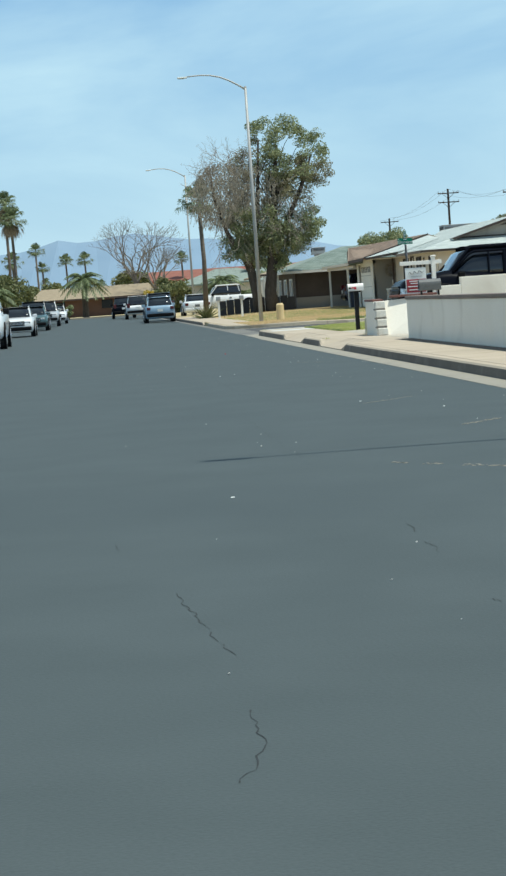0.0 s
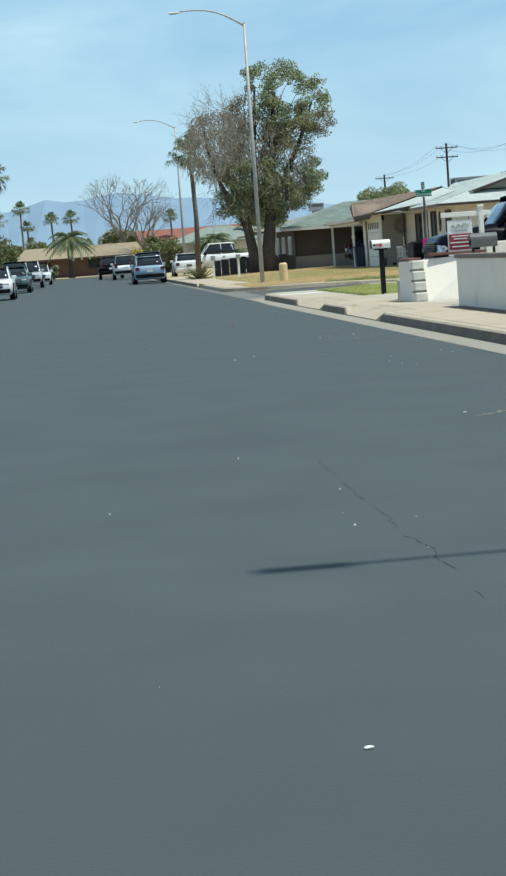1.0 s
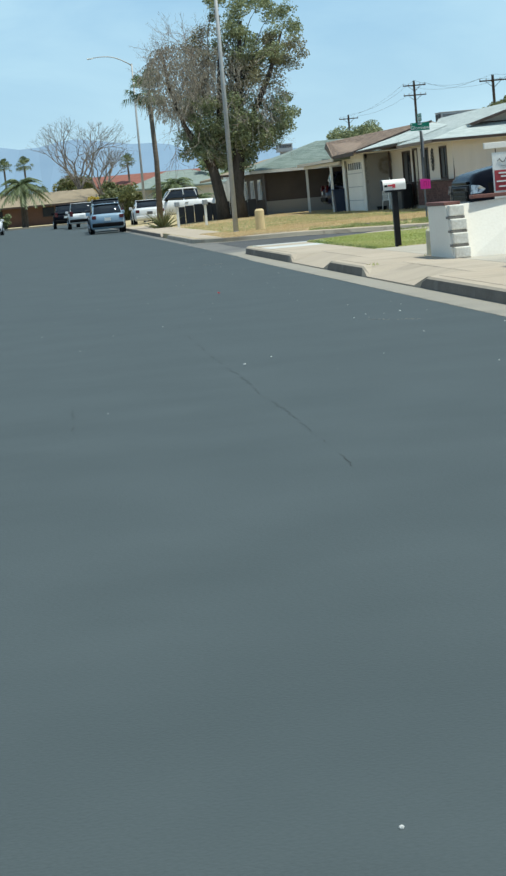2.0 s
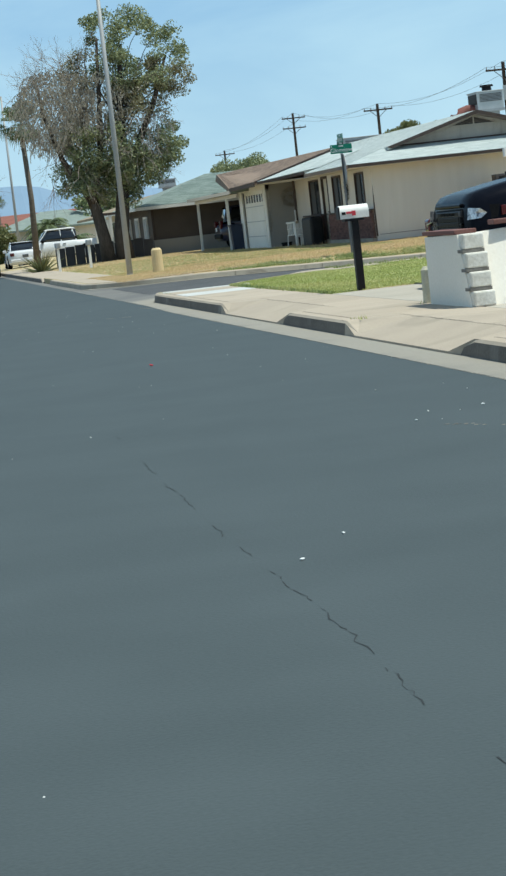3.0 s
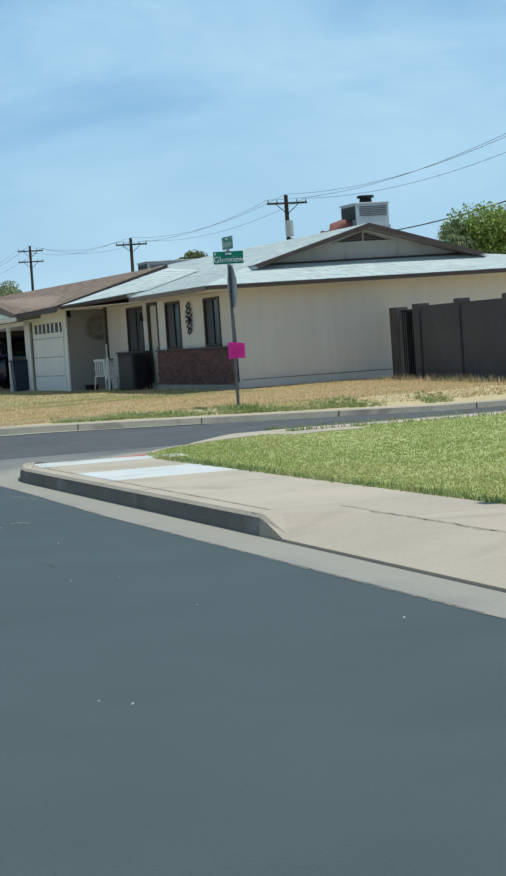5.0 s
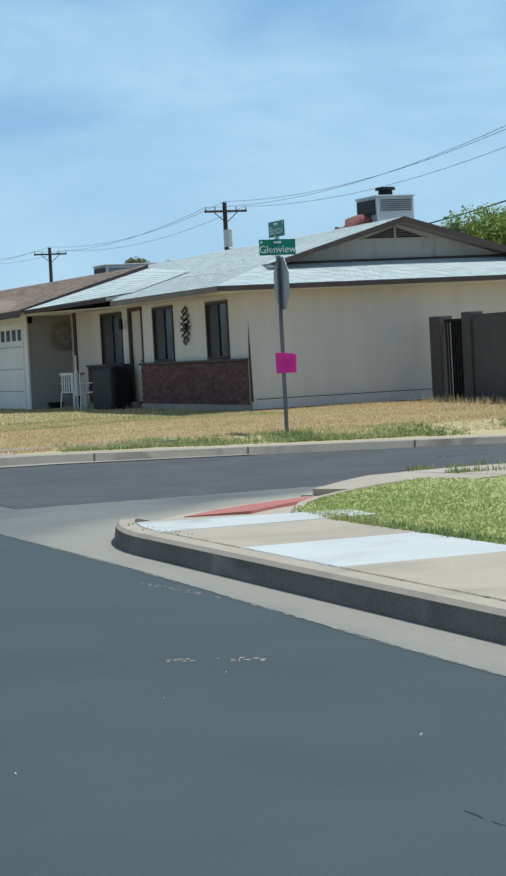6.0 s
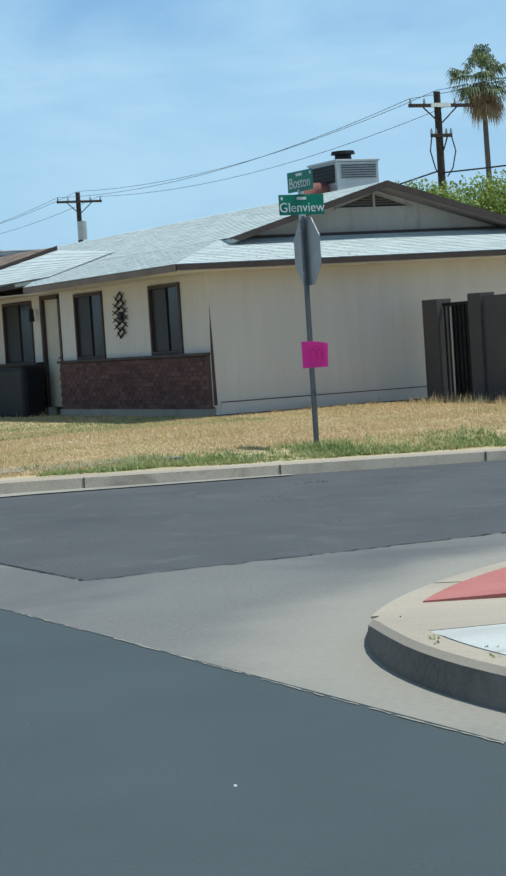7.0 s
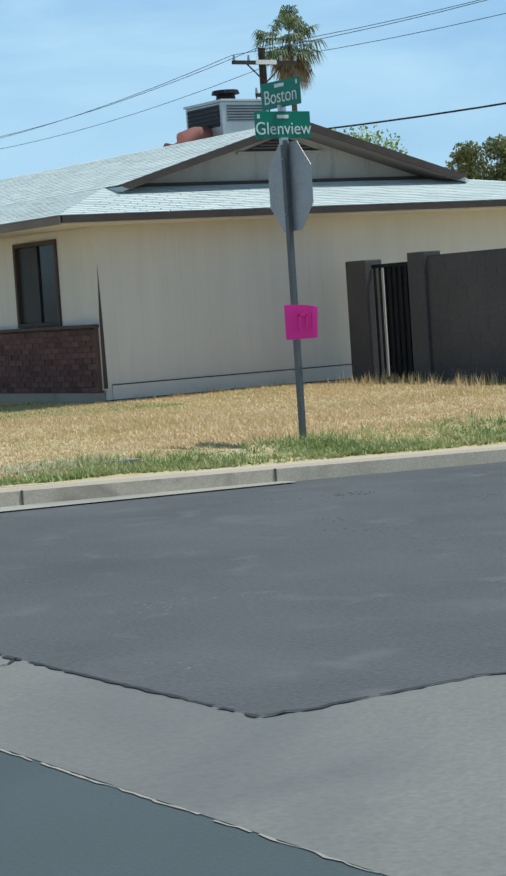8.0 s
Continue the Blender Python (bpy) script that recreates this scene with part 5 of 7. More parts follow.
# roofs
EV, EX = 2.60, 22.22
M_SOFFIT = mat("brown_soffit_board", (0.17, 0.135, 0.115), (0.23, 0.19, 0.165), 0.9, 2, 30, 0.2)
# Siding tone darkened for the overhang's shade, with weather stains.
M_GABLE = mat("weathered_shaded_gable", (0.40, 0.37, 0.33), (0.48, 0.445, 0.40), 0.95, 0.8, 40, 0.2, stretch=(3, 3, 0.4), stain=((0.30, 0.265, 0.235), 1.1))
slope = 0.2877


def roof_slab(corners, thick):
    """A roof deck just under its shingles."""
    return slab([(x, yy, z - 0.015) for x, yy, z in corners], thick)


def rz(x):
    return EV + (x - EX) * slope


RX = 26.6
GX, GY, GW = 23.72, 88.95, 29.48   # top of the skirt roof under the gable
part("roof", roof_slab([(EX, 87.4, EV), (EX, 94.07, EV), (22.9, 94.4, rz(22.9)), (24.28, 97.75, rz(24.28)), (RX, 108, rz(RX)), (RX, 88.5, rz(RX)), (GX + 0.02, 88.5, rz(GX)), (GX, GY, rz(GX))], 0.07), M_SHINGLE, house)
part("roof_back", roof_slab([(RX, 88.5, rz(RX)), (RX, 108, rz(RX)), (30.98, 108, EV), (30.98, 89.6, EV), (GW, 88.5, rz(GX))], 0.07), M_SHINGLE, house)
part("roof_skirt", roof_slab([(EX, 87.4, EV), (GX, GY, rz(GX)), (GW, GY, rz(GX)), (33.3, 87.4, EV)], 0.07), M_SHINGLE, house)
part("porch_roof", roof_slab([(22.78, 94.3, rz(22.78) + 0.02), (21.3, 97.85, 2.585), (24.28, 97.70, 3.44), (24.28, 94.7, rz(24.28) + 0.02)], 0.06), M_SHINGLE, house)
shingles("shingles", (EX - 0.03, 87.37, EV + 0.003), (33.3, 87.37, EV + 0.003), (GW, GY, rz(GX) + 0.003), (GX, GY, rz(GX) + 0.003), S_PALE, house, seed=2)
shingles("shingles", (EX - 0.03, 87.37, EV + 0.003), (EX - 0.03, 94.07, EV + 0.003), (GX, 96.4, rz(GX) + 0.003), (GX, GY, rz(GX) + 0.003), S_PALE, house, seed=3)
shingles("shingles", (GX, 88.48, rz(GX) + 0.003), (GX, 96.4, rz(GX) + 0.003), (RX, 107.5, rz(RX) + 0.003), (RX, 88.48, rz(RX) + 0.003), S_PALE, house, seed=4)
shingles("shingles", (22.78, 94.26, rz(22.78) + 0.026), (21.28, 97.86, 2.591), (24.28, 97.71, 3.446), (24.28, 94.7, rz(24.28) + 0.026), S_PALE, house, seed=5)
part("gable_wall", solid(bmesh.new(), [(GX + 0.1, GY + 0.03, rz(GX) - 0.1), (GW - 0.1, GY + 0.03, rz(GX) - 0.1), (GW - 0.3, GY + 0.03, rz(GX) + 0.02), (RX, GY + 0.03, rz(RX) - 0.09), (GX + 0.3, GY + 0.03, rz(GX) + 0.02)], 0.1, (0, 1, 0)), M_GABLE, house)
part("gable_flashing", box(GX + 0.35, GY - 0.02, rz(GX) - 0.04, GW - 0.35, GY + 0.02, rz(GX) + 0.05), M_TRIM, house)
for s in (-1, 1):
    bm = solid(bmesh.new(), [(RX, 88.46, rz(RX) + 0.012), (RX + s * 2.9, 88.46, rz(RX) + 0.012 - 2.9 * slope), (RX + s * 2.75, 88.46, rz(RX) - 0.085 - 2.75 * slope), (RX, 88.46, rz(RX) - 0.10)], 0.04, (0, 1, 0))
    part("bargeboard", bm, M_TRIM, house, "dark brown bargeboard")
    part("gable_soffit", slab([(RX, 88.505, rz(RX) - 0.078), (RX, GY + 0.02, rz(RX) - 0.078), (RX + s * 2.75, GY + 0.02, rz(RX) - 0.078 - 2.75 * slope), (RX + s * 2.75, 88.505, rz(RX) - 0.078 - 2.75 * slope)], 0.015), M_SOFFIT, house)
    part("vent_shade", solid(bmesh.new(), [(RX, GY + 0.015, 3.48), (RX + s * 0.66, GY + 0.015, 3.48), (RX, GY + 0.015, 3.69)], 0.012, (0, 1, 0)), M_SCREEN, house)
vent = part("gable_vent", box(RX - 0.74, GY - 0.01, 3.45, RX + 0.74, GY + 0.02, 3.48), M_GABLE, house)
part("mullion", box(RX - 0.02, GY - 0.008, 3.48, RX + 0.02, GY + 0.012, 3.70), M_GABLE, vent)
for z in (3.52, 3.56, 3.60, 3.64):
    part("slat", box(RX - 0.6 + (z - 3.48) * 3, GY - 0.003, z, RX + 0.6 - (z - 3.48) * 3, GY + 0.013, z + 0.012), M_SOFFIT, vent)
part("fascia", box(EX - 0.02, 87.33, EV - 0.085, 33.3, 87.37, EV - 0.004), M_TRIM, house, "dark brown fascia")
part("fascia", box(EX - 0.04, 87.33, EV - 0.105, EX, 94.06, EV - 0.004), M_SOFFIT, house, "brown front fascia")
part("soffit", box(EX, 87.37, EV - 0.105, 33.3, 88.0, EV - 0.088), M_STUCCO, house)
part("soffit", box(EX, 88.0, EV - 0.105, 23.0, 94.05, EV - 0.088), M_STUCCO, house)
part("porch_fascia", solid(bmesh.new(), [(22.80, 94.28, rz(22.78) - 0.0), (21.26, 97.86, 2.575), (21.26, 97.86, 2.50), (22.80, 94.28, rz(22.78) - 0.09)], 0.03, (0.9, 0.4, 0)), M_TRIM, house)
part("porch_soffit", prism([(22.85, 94.4), (21.4, 97.95), (21.4, 100.0), (23.0, 100.0), (23.0, 94.4)], 2.505, 2.52), M_STUCCO, house)
# brown gable roof over garage and carport, ridge across the house
GZ, GR = 2.60, 3.52
shingles("brown_shingles", (21.2, 98.0, GZ + 0.003), (21.2, 103.5, GZ - 0.037), (23.35, 120.0, GR - 0.007), (24.28, 97.8, GR + 0.003), S_BROWN, house, seed=6)
part("garage_roof", roof_slab([(21.2, 98.0, GZ), (21.2, 103.5, GZ - 0.04), (23.35, 120.0, GR - 0.01), (24.28, 97.8, GR)], 0.10), M_BROWNROOF, house, "brown shingle roof")
part("garage_roof", roof_slab([(24.28, 97.8, GR), (23.35, 120.0, GR - 0.01), (28.0, 118.6, GZ), (28.0, 104.0, GZ)], 0.10), M_BROWNROOF, house)
part("rake_board", solid(bmesh.new(), [(21.2, 97.96, GZ + 0.02), (24.28, 97.76, GR + 0.02), (24.28, 97.76, GR - 0.06), (21.2, 97.96, GZ - 0.06)], 0.04, (0, -1, 0)), M_TRIM, house)
part("rake_board", solid(bmesh.new(), [(21.2, 103.52, GZ - 0.03), (23.35, 120.02, GR), (23.25, 120.02, GR - 0.30), (21.35, 104.8, GZ - 0.12)], 0.04, (-1, 0, 0)), M_BROWNROOF, house)
part("garage_fascia", box(21.15, 98.0, GZ - 0.16, 21.19, 103.4, GZ - 0.045), M_TRIM, house)
part("carport_roof", slab([(21.2, 103.45, 2.47), (21.2, 115.0, 2.47), (25.6, 115.4, 2.72), (25.6, 103.45, 2.72)], 0.10), M_GREENROOF, house, "low flat carport roof")
part("carport_fascia", box(21.14, 103.45, 2.35, 21.195, 115.0, 2.475), M_STUCCO, house)
part("carport_fascia", box(21.2, 115.0, 2.35, 25.6, 115.05, 2.47), M_STUCCO, house)
part("carport_beam", box(21.4, 103.6, 2.22, 21.5, 114.6, 2.345), M_STUCCO, house, "white carport beam")
for yy in (106.3, 114.2):
    part("carport_post", box(21.42, yy - 0.05, 0.1, 21.52, yy + 0.05, 2.22), M_WHITE, house)
part("carport_back", box(26.5, 106.0, 0.1, 26.7, 117.0, 2.6), M_TRIM, house)


# evaporative coolers on the roof
def cooler(x0, y0, z0, w, d, h, label):
    c = thing("roof_cooler", (x0 + w / 2, y0 + d / 2, z0), label, "evaporative cooler", "roof coolers")
    part("casing", box(x0, y0, z0, x0 + w, y0 + d, z0 + h, 0.015), M_STEEL, c)
    part("pan", box(x0 - 0.02, y0 - 0.02, z0 - 0.05, x0 + w + 0.02, y0 + d + 0.02, z0 + 0.03), M_GREY, c)
    part("lid", box(x0 - 0.025, y0 - 0.025, z0 + h, x0 + w + 0.025, y0 + d + 0.025, z0 + h + 0.04, 0.01), M_STEEL, c)
    lou = part("side_panel", box(x0 - 0.012, y0 + 0.08, z0 + h * 0.35, x0 - 0.002, y0 + d - 0.08, z0 + h - 0.04), M_SCREEN, c, "dark louvred panel")
    for k in range(5):
        part("slat", box(x0 - 0.024, y0 + 0.08, z0 + h * 0.4 + k * h * 0.11, x0 - 0.012, y0 + d - 0.08, z0 + h * 0.44 + k * h * 0.11), M_BLACK, lou)
    fr = part("front_panel", box(x0 + 0.08, y0 - 0.010, z0 + h * 0.45, x0 + w - 0.06, y0 - 0.002, z0 + h - 0.05), M_GREY, c)
    for k in range(6):
        part("slat", box(x0 + 0.09, y0 - 0.024, z0 + h * 0.49 + k * h * 0.075, x0 + w - 0.07, y0 - 0.010, z0 + h * 0.515 + k * h * 0.075), M_SCREEN, fr)
    return c


cool = cooler(27.74, 92.25, 3.98, 0.88, 1.1, 0.58, "grey rooftop evaporative cooler with rusty duct and round vent")
part("stand", box(27.85, 92.4, 3.2, 28.5, 93.2, 3.93), M_GREY, cool)
part("vent_pipe", rod((28.3, 93.0, 4.60), (28.3, 93.0, 4.76), 0.17, 0.15, 14), M_BLACK, cool, "black round vent")
part("vent_cap", rod((28.3, 93.0, 4.76), (28.3, 93.0, 4.82), 0.23, 0.21, 14), M_BLACK, cool)
part("duct", tube([(27.8, 92.7, 4.08), (27.5, 92.7, 4.08), (27.25, 92.7, 4.0), (27.05, 92.7, 3.88), (26.9, 92.7, 3.6)], 0.14, 12), M_RUST, cool, "rust-red duct elbow", smooth=True)
cooler(27.4, 111.4, 3.3, 1.9, 1.3, 0.9, "low dark rooftop cooler on the brown roof")

# porch things
def plastic_chair(x, yy, turn):
    c = local_thing("plastic_chair", "white plastic garden chair on the porch", "chair", "porch chairs")
    part("seat", box(-0.22, -0.22, 0.40, 0.22, 0.22, 0.43, 0.01), M_WHITE, c)
    bk = part("backrest", box(-0.22, 0.20, 0.43, -0.17, 0.23, 0.85, 0.008), M_WHITE, c)
    part("rail", box(-0.22, 0.20, 0.82, 0.22, 0.23, 0.88, 0.01), M_WHITE, bk)
    for k in range(5):
        part("slat", box(-0.15 + 0.075 * k - 0.015, 0.205, 0.43, -0.15 + 0.075 * k + 0.015, 0.225, 0.83), M_WHITE, bk)
    for sx_ in (-0.2, 0.2):
        for sy_ in (-0.2, 0.2):
            part("leg", rod((sx_, sy_, 0.42), (sx_ * 1.15, sy_ * 1.15, 0.0), 0.022, 0.018, 6), M_WHITE, c)
        part("armrest", box(sx_ - 0.025, -0.2, 0.62, sx_ + 0.025, 0.22, 0.645, 0.006), M_WHITE, c)
    c.matrix_world = pose(x, yy, 0.22, 0, 0, turn)
    return c


plastic_chair(22.62, 98.85, 120)
plastic_chair(22.6, 97.25, 60)
umb = thing("closed_parasol", (22.58, 98.4, 0.12), "closed white parasol standing on the porch", "parasol")
part("pole", rod((22.58, 98.4, 0.1), (22.58, 98.4, 1.5), 0.02, 0.02, 8), M_WHITE, umb)
part("folded_canopy", rod((22.58, 98.4, 0.55), (22.58, 98.4, 1.15), 0.09, 0.04, 10), M_WHITE, umb)
part("base", rod((22.58, 98.4, 0.1), (22.58, 98.4, 0.2), 0.2, 0.18, 14), M_BLACK, umb)
grill = thing("covered_grill", (22.7, 95.9, 0.12), "black covered barbecue against the porch wall", "barbecue")
part("cover", box(22.42, 95.1, 0.2, 22.86, 96.65, 1.20, 0.09), M_BLACK, grill)
part("foot", box(22.48, 95.2, 0.1, 22.8, 96.55, 0.2), M_BLACK, grill)
pot = thing("plant_pot", (22.42, 99.9, 0.12), "small black plastic plant pot by the chair", "plant pot")
part("body", rod((22.45, 99.9, 0.1), (22.45, 99.9, 0.38), 0.14, 0.19, 14), M_BLACK, pot)
part("rim", rod((22.45, 99.9, 0.36), (22.45, 99.9, 0.40), 0.205, 0.205, 14), M_BLACK, pot)

# ---- block fence and gate at the side of the house ----
FNX = 26.63
fence = thing("block_fence", (FNX + 0.1, 83.0, 0.15), "grey-brown painted block fence with tall piers beside the dry yard", "fence")
for y0, y1, top in ((87.17, 87.62, 1.86), (85.89, 86.24, 1.90), (83.68, 83.92, 1.93), (81.25, 81.49, 1.94), (79.05, 79.30, 1.95)):
    part("pier", box(FNX - 0.02, y0, 0.0, FNX + 0.26, y1, top, 0.01), M_FENCE, fence)
for y0, y1 in ((83.92, 85.89), (81.49, 83.68), (79.30, 81.25)):
    pan = part("panel", box(FNX + 0.048, y0, 0.0, FNX + 0.19, y1, 1.845), M_FENCE, fence)
    n = round((y1 - y0) / 0.4)
    w = (y1 - y0) / n
    for r in range(9):
        z0 = 0.03 + 0.2 * r
        for k in range(n + r % 2):
            ya, yb = max(y0, y0 + w * (k - 0.5 * (r % 2))), min(y1, y0 + w * (k + 1 - 0.5 * (r % 2)))
            part("block", box(FNX + 0.035, ya + 0.0012, z0, FNX + 0.052, yb - 0.0012, z0 + 0.198), M_FENCE, pan)
gate = thing("metal_gate", (FNX + 0.1, 86.7, 0.15), "tall black metal bar gate between the fence piers", "gate")
for z in (0.24, 1.74):
    part("frame", box(FNX + 0.08, 86.25, z, FNX + 0.12, 87.16, z + 0.05), M_BLACK, gate)
for k in range(8):
    yy = 86.30 + 0.117 * k
    part("bar", box(FNX + 0.085, yy - 0.012, 0.2, FNX + 0.11, yy + 0.012, 1.79), M_BLACK, gate)
part("screen", box(FNX + 0.125, 86.25, 0.22, FNX + 0.13, 86.95, 1.76), M_SCREEN, gate, "dark mesh screen")
part("pale_slat", box(FNX + 0.16, 87.02, 0.3, FNX + 0.18, 87.08, 1.72), M_STUCCO, gate)

# ---- next house along the street ----
nh = thing("neighbour_house", (22.0, 119.6, 0.1), "low house with grey-green hipped roof and dark brown wall", "house")
M_DARKFRONT = mat("dark_brown_siding", (0.075, 0.06, 0.052), (0.11, 0.09, 0.078), 0.9, 1, 40, 0.2)
part("wall", box(20.15, 119.6, 0.1, 33, 132, 2.45), M_DARKFRONT, nh)
part("base", box(20.1, 119.5, 0.1, 23.6, 119.6, 0.9), M_PORCH, nh, "grey painted base wall")
part("corner_board", box(20.08, 119.52, 0.9, 20.2, 119.6, 2.45), M_TRIM, nh)
NE, NR = 2.42, 3.75
part("roof", slab([(19.4, 118.7, NE), (34, 118.7, NE), (30, 125.6, NR), (23.6, 125.6, NR)], 0.12), M_GREENROOF, nh)
part("roof", slab([(19.4, 118.7, NE), (23.6, 125.6, NR), (19.4, 132.9, NE)], 0.12), M_GREENROOF, nh)
part("roof", slab([(19.4, 132.9, NE), (23.6, 125.6, NR), (30, 125.6, NR), (34, 132.9, NE)], 0.12), M_GREENROOF, nh)
shingles("shingles", (19.38, 118.68, NE + 0.003), (34, 118.68, NE + 0.003), (30, 125.6, NR + 0.003), (23.6, 125.6, NR + 0.003), S_GREEN, nh, 0.2, 0.4, 7)
part("fascia", box(19.36, 118.62, NE - 0.15, 34, 118.68, NE - 0.005), M_WHITE, nh)
part("fascia", box(19.3, 118.7, NE - 0.15, 19.36, 132.9, NE - 0.005), M_WHITE, nh)
for yy in (121.5, 125.0, 128.5):
    w = part("window", box(20.09, yy, 0.9, 20.14, yy + 1.5, 2.0), M_WHITE, nh, "pale blind in a white frame")
    part("pane", box(20.06, yy + 0.12, 1.0, 20.085, yy + 0.68, 1.9), M_GREY, w)
    part("pane", box(20.06, yy + 0.82, 1.0, 20.085, yy + 1.38, 1.9), M_GREY, w)
entry = thing("porch_frame", (18.6, 126.5, 0.1), "white porch posts and panels beside the dark house", "porch")
for x in (18.2, 18.9, 19.7):
    part("post", box(x - 0.06, 126.0, 0.1, x + 0.06, 126.12, 2.3), M_WHITE, entry)
part("panel", box(18.3, 126.03, 0.1, 18.85, 126.08, 2.1), M_WHITE, entry)
part("beam", box(18.0, 125.98, 2.3, 20.0, 126.14, 2.42), M_TRIM, entry)
far_cool = cooler(24.5, 150.0, 3.85, 0.95, 0.9, 0.42, "pale rooftop cooler on a stand beyond the green roof")
part("stand", box(24.7, 150.2, 2.6, 25.3, 150.8, 3.82), M_GREY, far_cool)

# white house beyond with a carport roof
wh = thing("white_house", (21.5, 146, 0.1), "small white house with tan gabled roof behind the big tree", "house")
part("wall", box(22.2, 146, 0.1, 33, 162, 2.6), M_WHITE, wh)
part("roof", slab([(20.4, 145, 2.5), (20.4, 163, 2.5), (25, 163, 3.6), (25, 145, 3.6)], 0.14), M_TANROOF, wh)
part("roof", slab([(25, 145, 3.6), (25, 163, 3.6), (34, 163, 2.5), (34, 145, 2.5)], 0.14), M_TANROOF, wh)
part("gable", solid(bmesh.new(), [(21.8, 146, 2.5), (33, 146, 2.5), (25, 146, 3.45)], 0.1, (0, 1, 0)), M_WHITE, wh)
for yy in (148, 152, 156):
    w = part("window", box(22.12, yy, 1.0, 22.19, yy + 1.6, 2.1), M_GLASS, wh)
    part("frame", box(22.1, yy - 0.08, 0.9, 22.13, yy + 1.68, 1.0), M_TRIM, w)
part("door", box(22.12, 159.5, 0.1, 22.18, 160.5, 2.15), M_TRIM, wh)

# dark slatted fence round the yard
def yard_fence(x0, y0, x1, y1, h, material, label):
    f = thing("yard_fence", ((x0 + x1) / 2, (y0 + y1) / 2, 0.1), label, "fence")
    n = int(math.hypot(x1 - x0, y1 - y0) / 0.42)
    for k in range(n):
        x, yy = x0 + (x1 - x0) * (k + 0.5) / n, y0 + (y1 - y0) * (k + 0.5) / n
        part("slat", box(x - 0.208, yy - 0.02, 0.1, x + 0.208, yy + 0.02, h + 0.04 * ((k * 7) % 3)), material, f) if abs(x1 - x0) > abs(y1 - y0) else part("slat", box(x - 0.02, yy - 0.208, 0.1, x + 0.02, yy + 0.208, h + 0.04 * ((k * 7) % 3)), material, f)
    return f


yard_fence(15.6, 119.0, 20.0, 119.2, 1.0, M_FENCE, "dark weathered low yard fence in front of the tree")
for x, yy in ((14.95, 108.5), (16.0, 106.5)):
    p = thing("letter_post", (x, yy, 0.1), "slim white post with a small letter box", "mailbox", "letter posts")
    part("post", box(x - 0.05, yy - 0.05, 0.05, x + 0.05, yy + 0.05, 1.05), M_WHITE, p)
    part("box", box(x - 0.1, yy - 0.24, 1.05, x + 0.1, yy + 0.24, 1.27, 0.03), M_GREY, p)


# ---- vehicles ----
def loft(stations, bm=None):
    """Skin over cross-sections (x, half width, z low, z belt, z top, inset)."""
    bm = bm or bmesh.new()
    rings = []
    for x, w, zl, zb, zt, ins in stations:
        rings.append([bm.verts.new((x, yy, z)) for yy, z in ((-w * 0.9, zl), (-w * 0.98, zl + 0.1), (-w, zl + (zb - zl) * 0.55), (-w * 0.97, zb), (-w * ins, zt), (-w * ins * 0.5, zt + 0.015), (w * ins * 0.5, zt + 0.015), (w * ins, zt), (w * 0.97, zb), (w, zl + (zb - zl) * 0.55), (w * 0.98, zl + 0.1), (w * 0.9, zl))])
    k = len(rings[0])
    for a, b in zip(rings, rings[1:]):
        for i in range(k):
            bm.faces.new((a[i], a[(i + 1) % k], b[(i + 1) % k], b[i]))
    bm.faces.new(rings[0][::-1])
    bm.faces.new(rings[-1])
    return bm


def paint(name, c, rough=0.32):
    return mat(name, c, tuple(v * 0.92 for v in c), rough, 1.0, 20, 0.0, spec=0.4, coat=0.7)


M_CARGLASS = mat("tinted_car_glass", (0.010, 0.012, 0.015), (0.014, 0.016, 0.02), 0.05, 2, 10, 0.0, spec=0.5, coat=0.6)
M_TAIL = mat("red_lamp_lens", (0.09, 0.006, 0.008), None, 0.15, 4, 30, 0.0, spec=0.6)
M_LAMP = mat("clear_lamp_lens", (0.10, 0.11, 0.13), (0.85, 0.87, 0.9), 0.12, 14, 40, 0.6, metal=0.6, spec=0.9)
M_PLASTIC = mat("black_plastic", (0.008, 0.008, 0.009), (0.012, 0.012, 0.013), 0.6, 5, 60, 0.1, spec=0.06)

SHAPES = {
    # length, width, height, hood z, belt z, windscreen foot x, roof front x, roof rear x, rear glass foot x, rear deck z, wheel radius
    "sedan": (4.75, 1.84, 1.44, 0.92, 0.88, 0.95, 0.25, -0.95, -1.75, 0.98, 0.33),
    "hatch": (4.2, 1.76, 1.50, 0.95, 0.92, 1.05, 0.4, -1.35, -1.95, 1.0, 0.32),
    "suv": (4.75, 1.92, 1.76, 1.05, 1.05, 0.95, 0.35, -1.75, -2.2, 1.05, 0.37),
    "truck": (5.7, 2.0, 1.93, 1.36, 1.14, 1.58, 1.02, -0.75, -1.05, 1.15, 0.42),
    "pickup": (5.7, 2.0, 1.92, 1.22, 1.16, 1.05, 0.45, -0.95, -1.25, 1.15, 0.41),
}


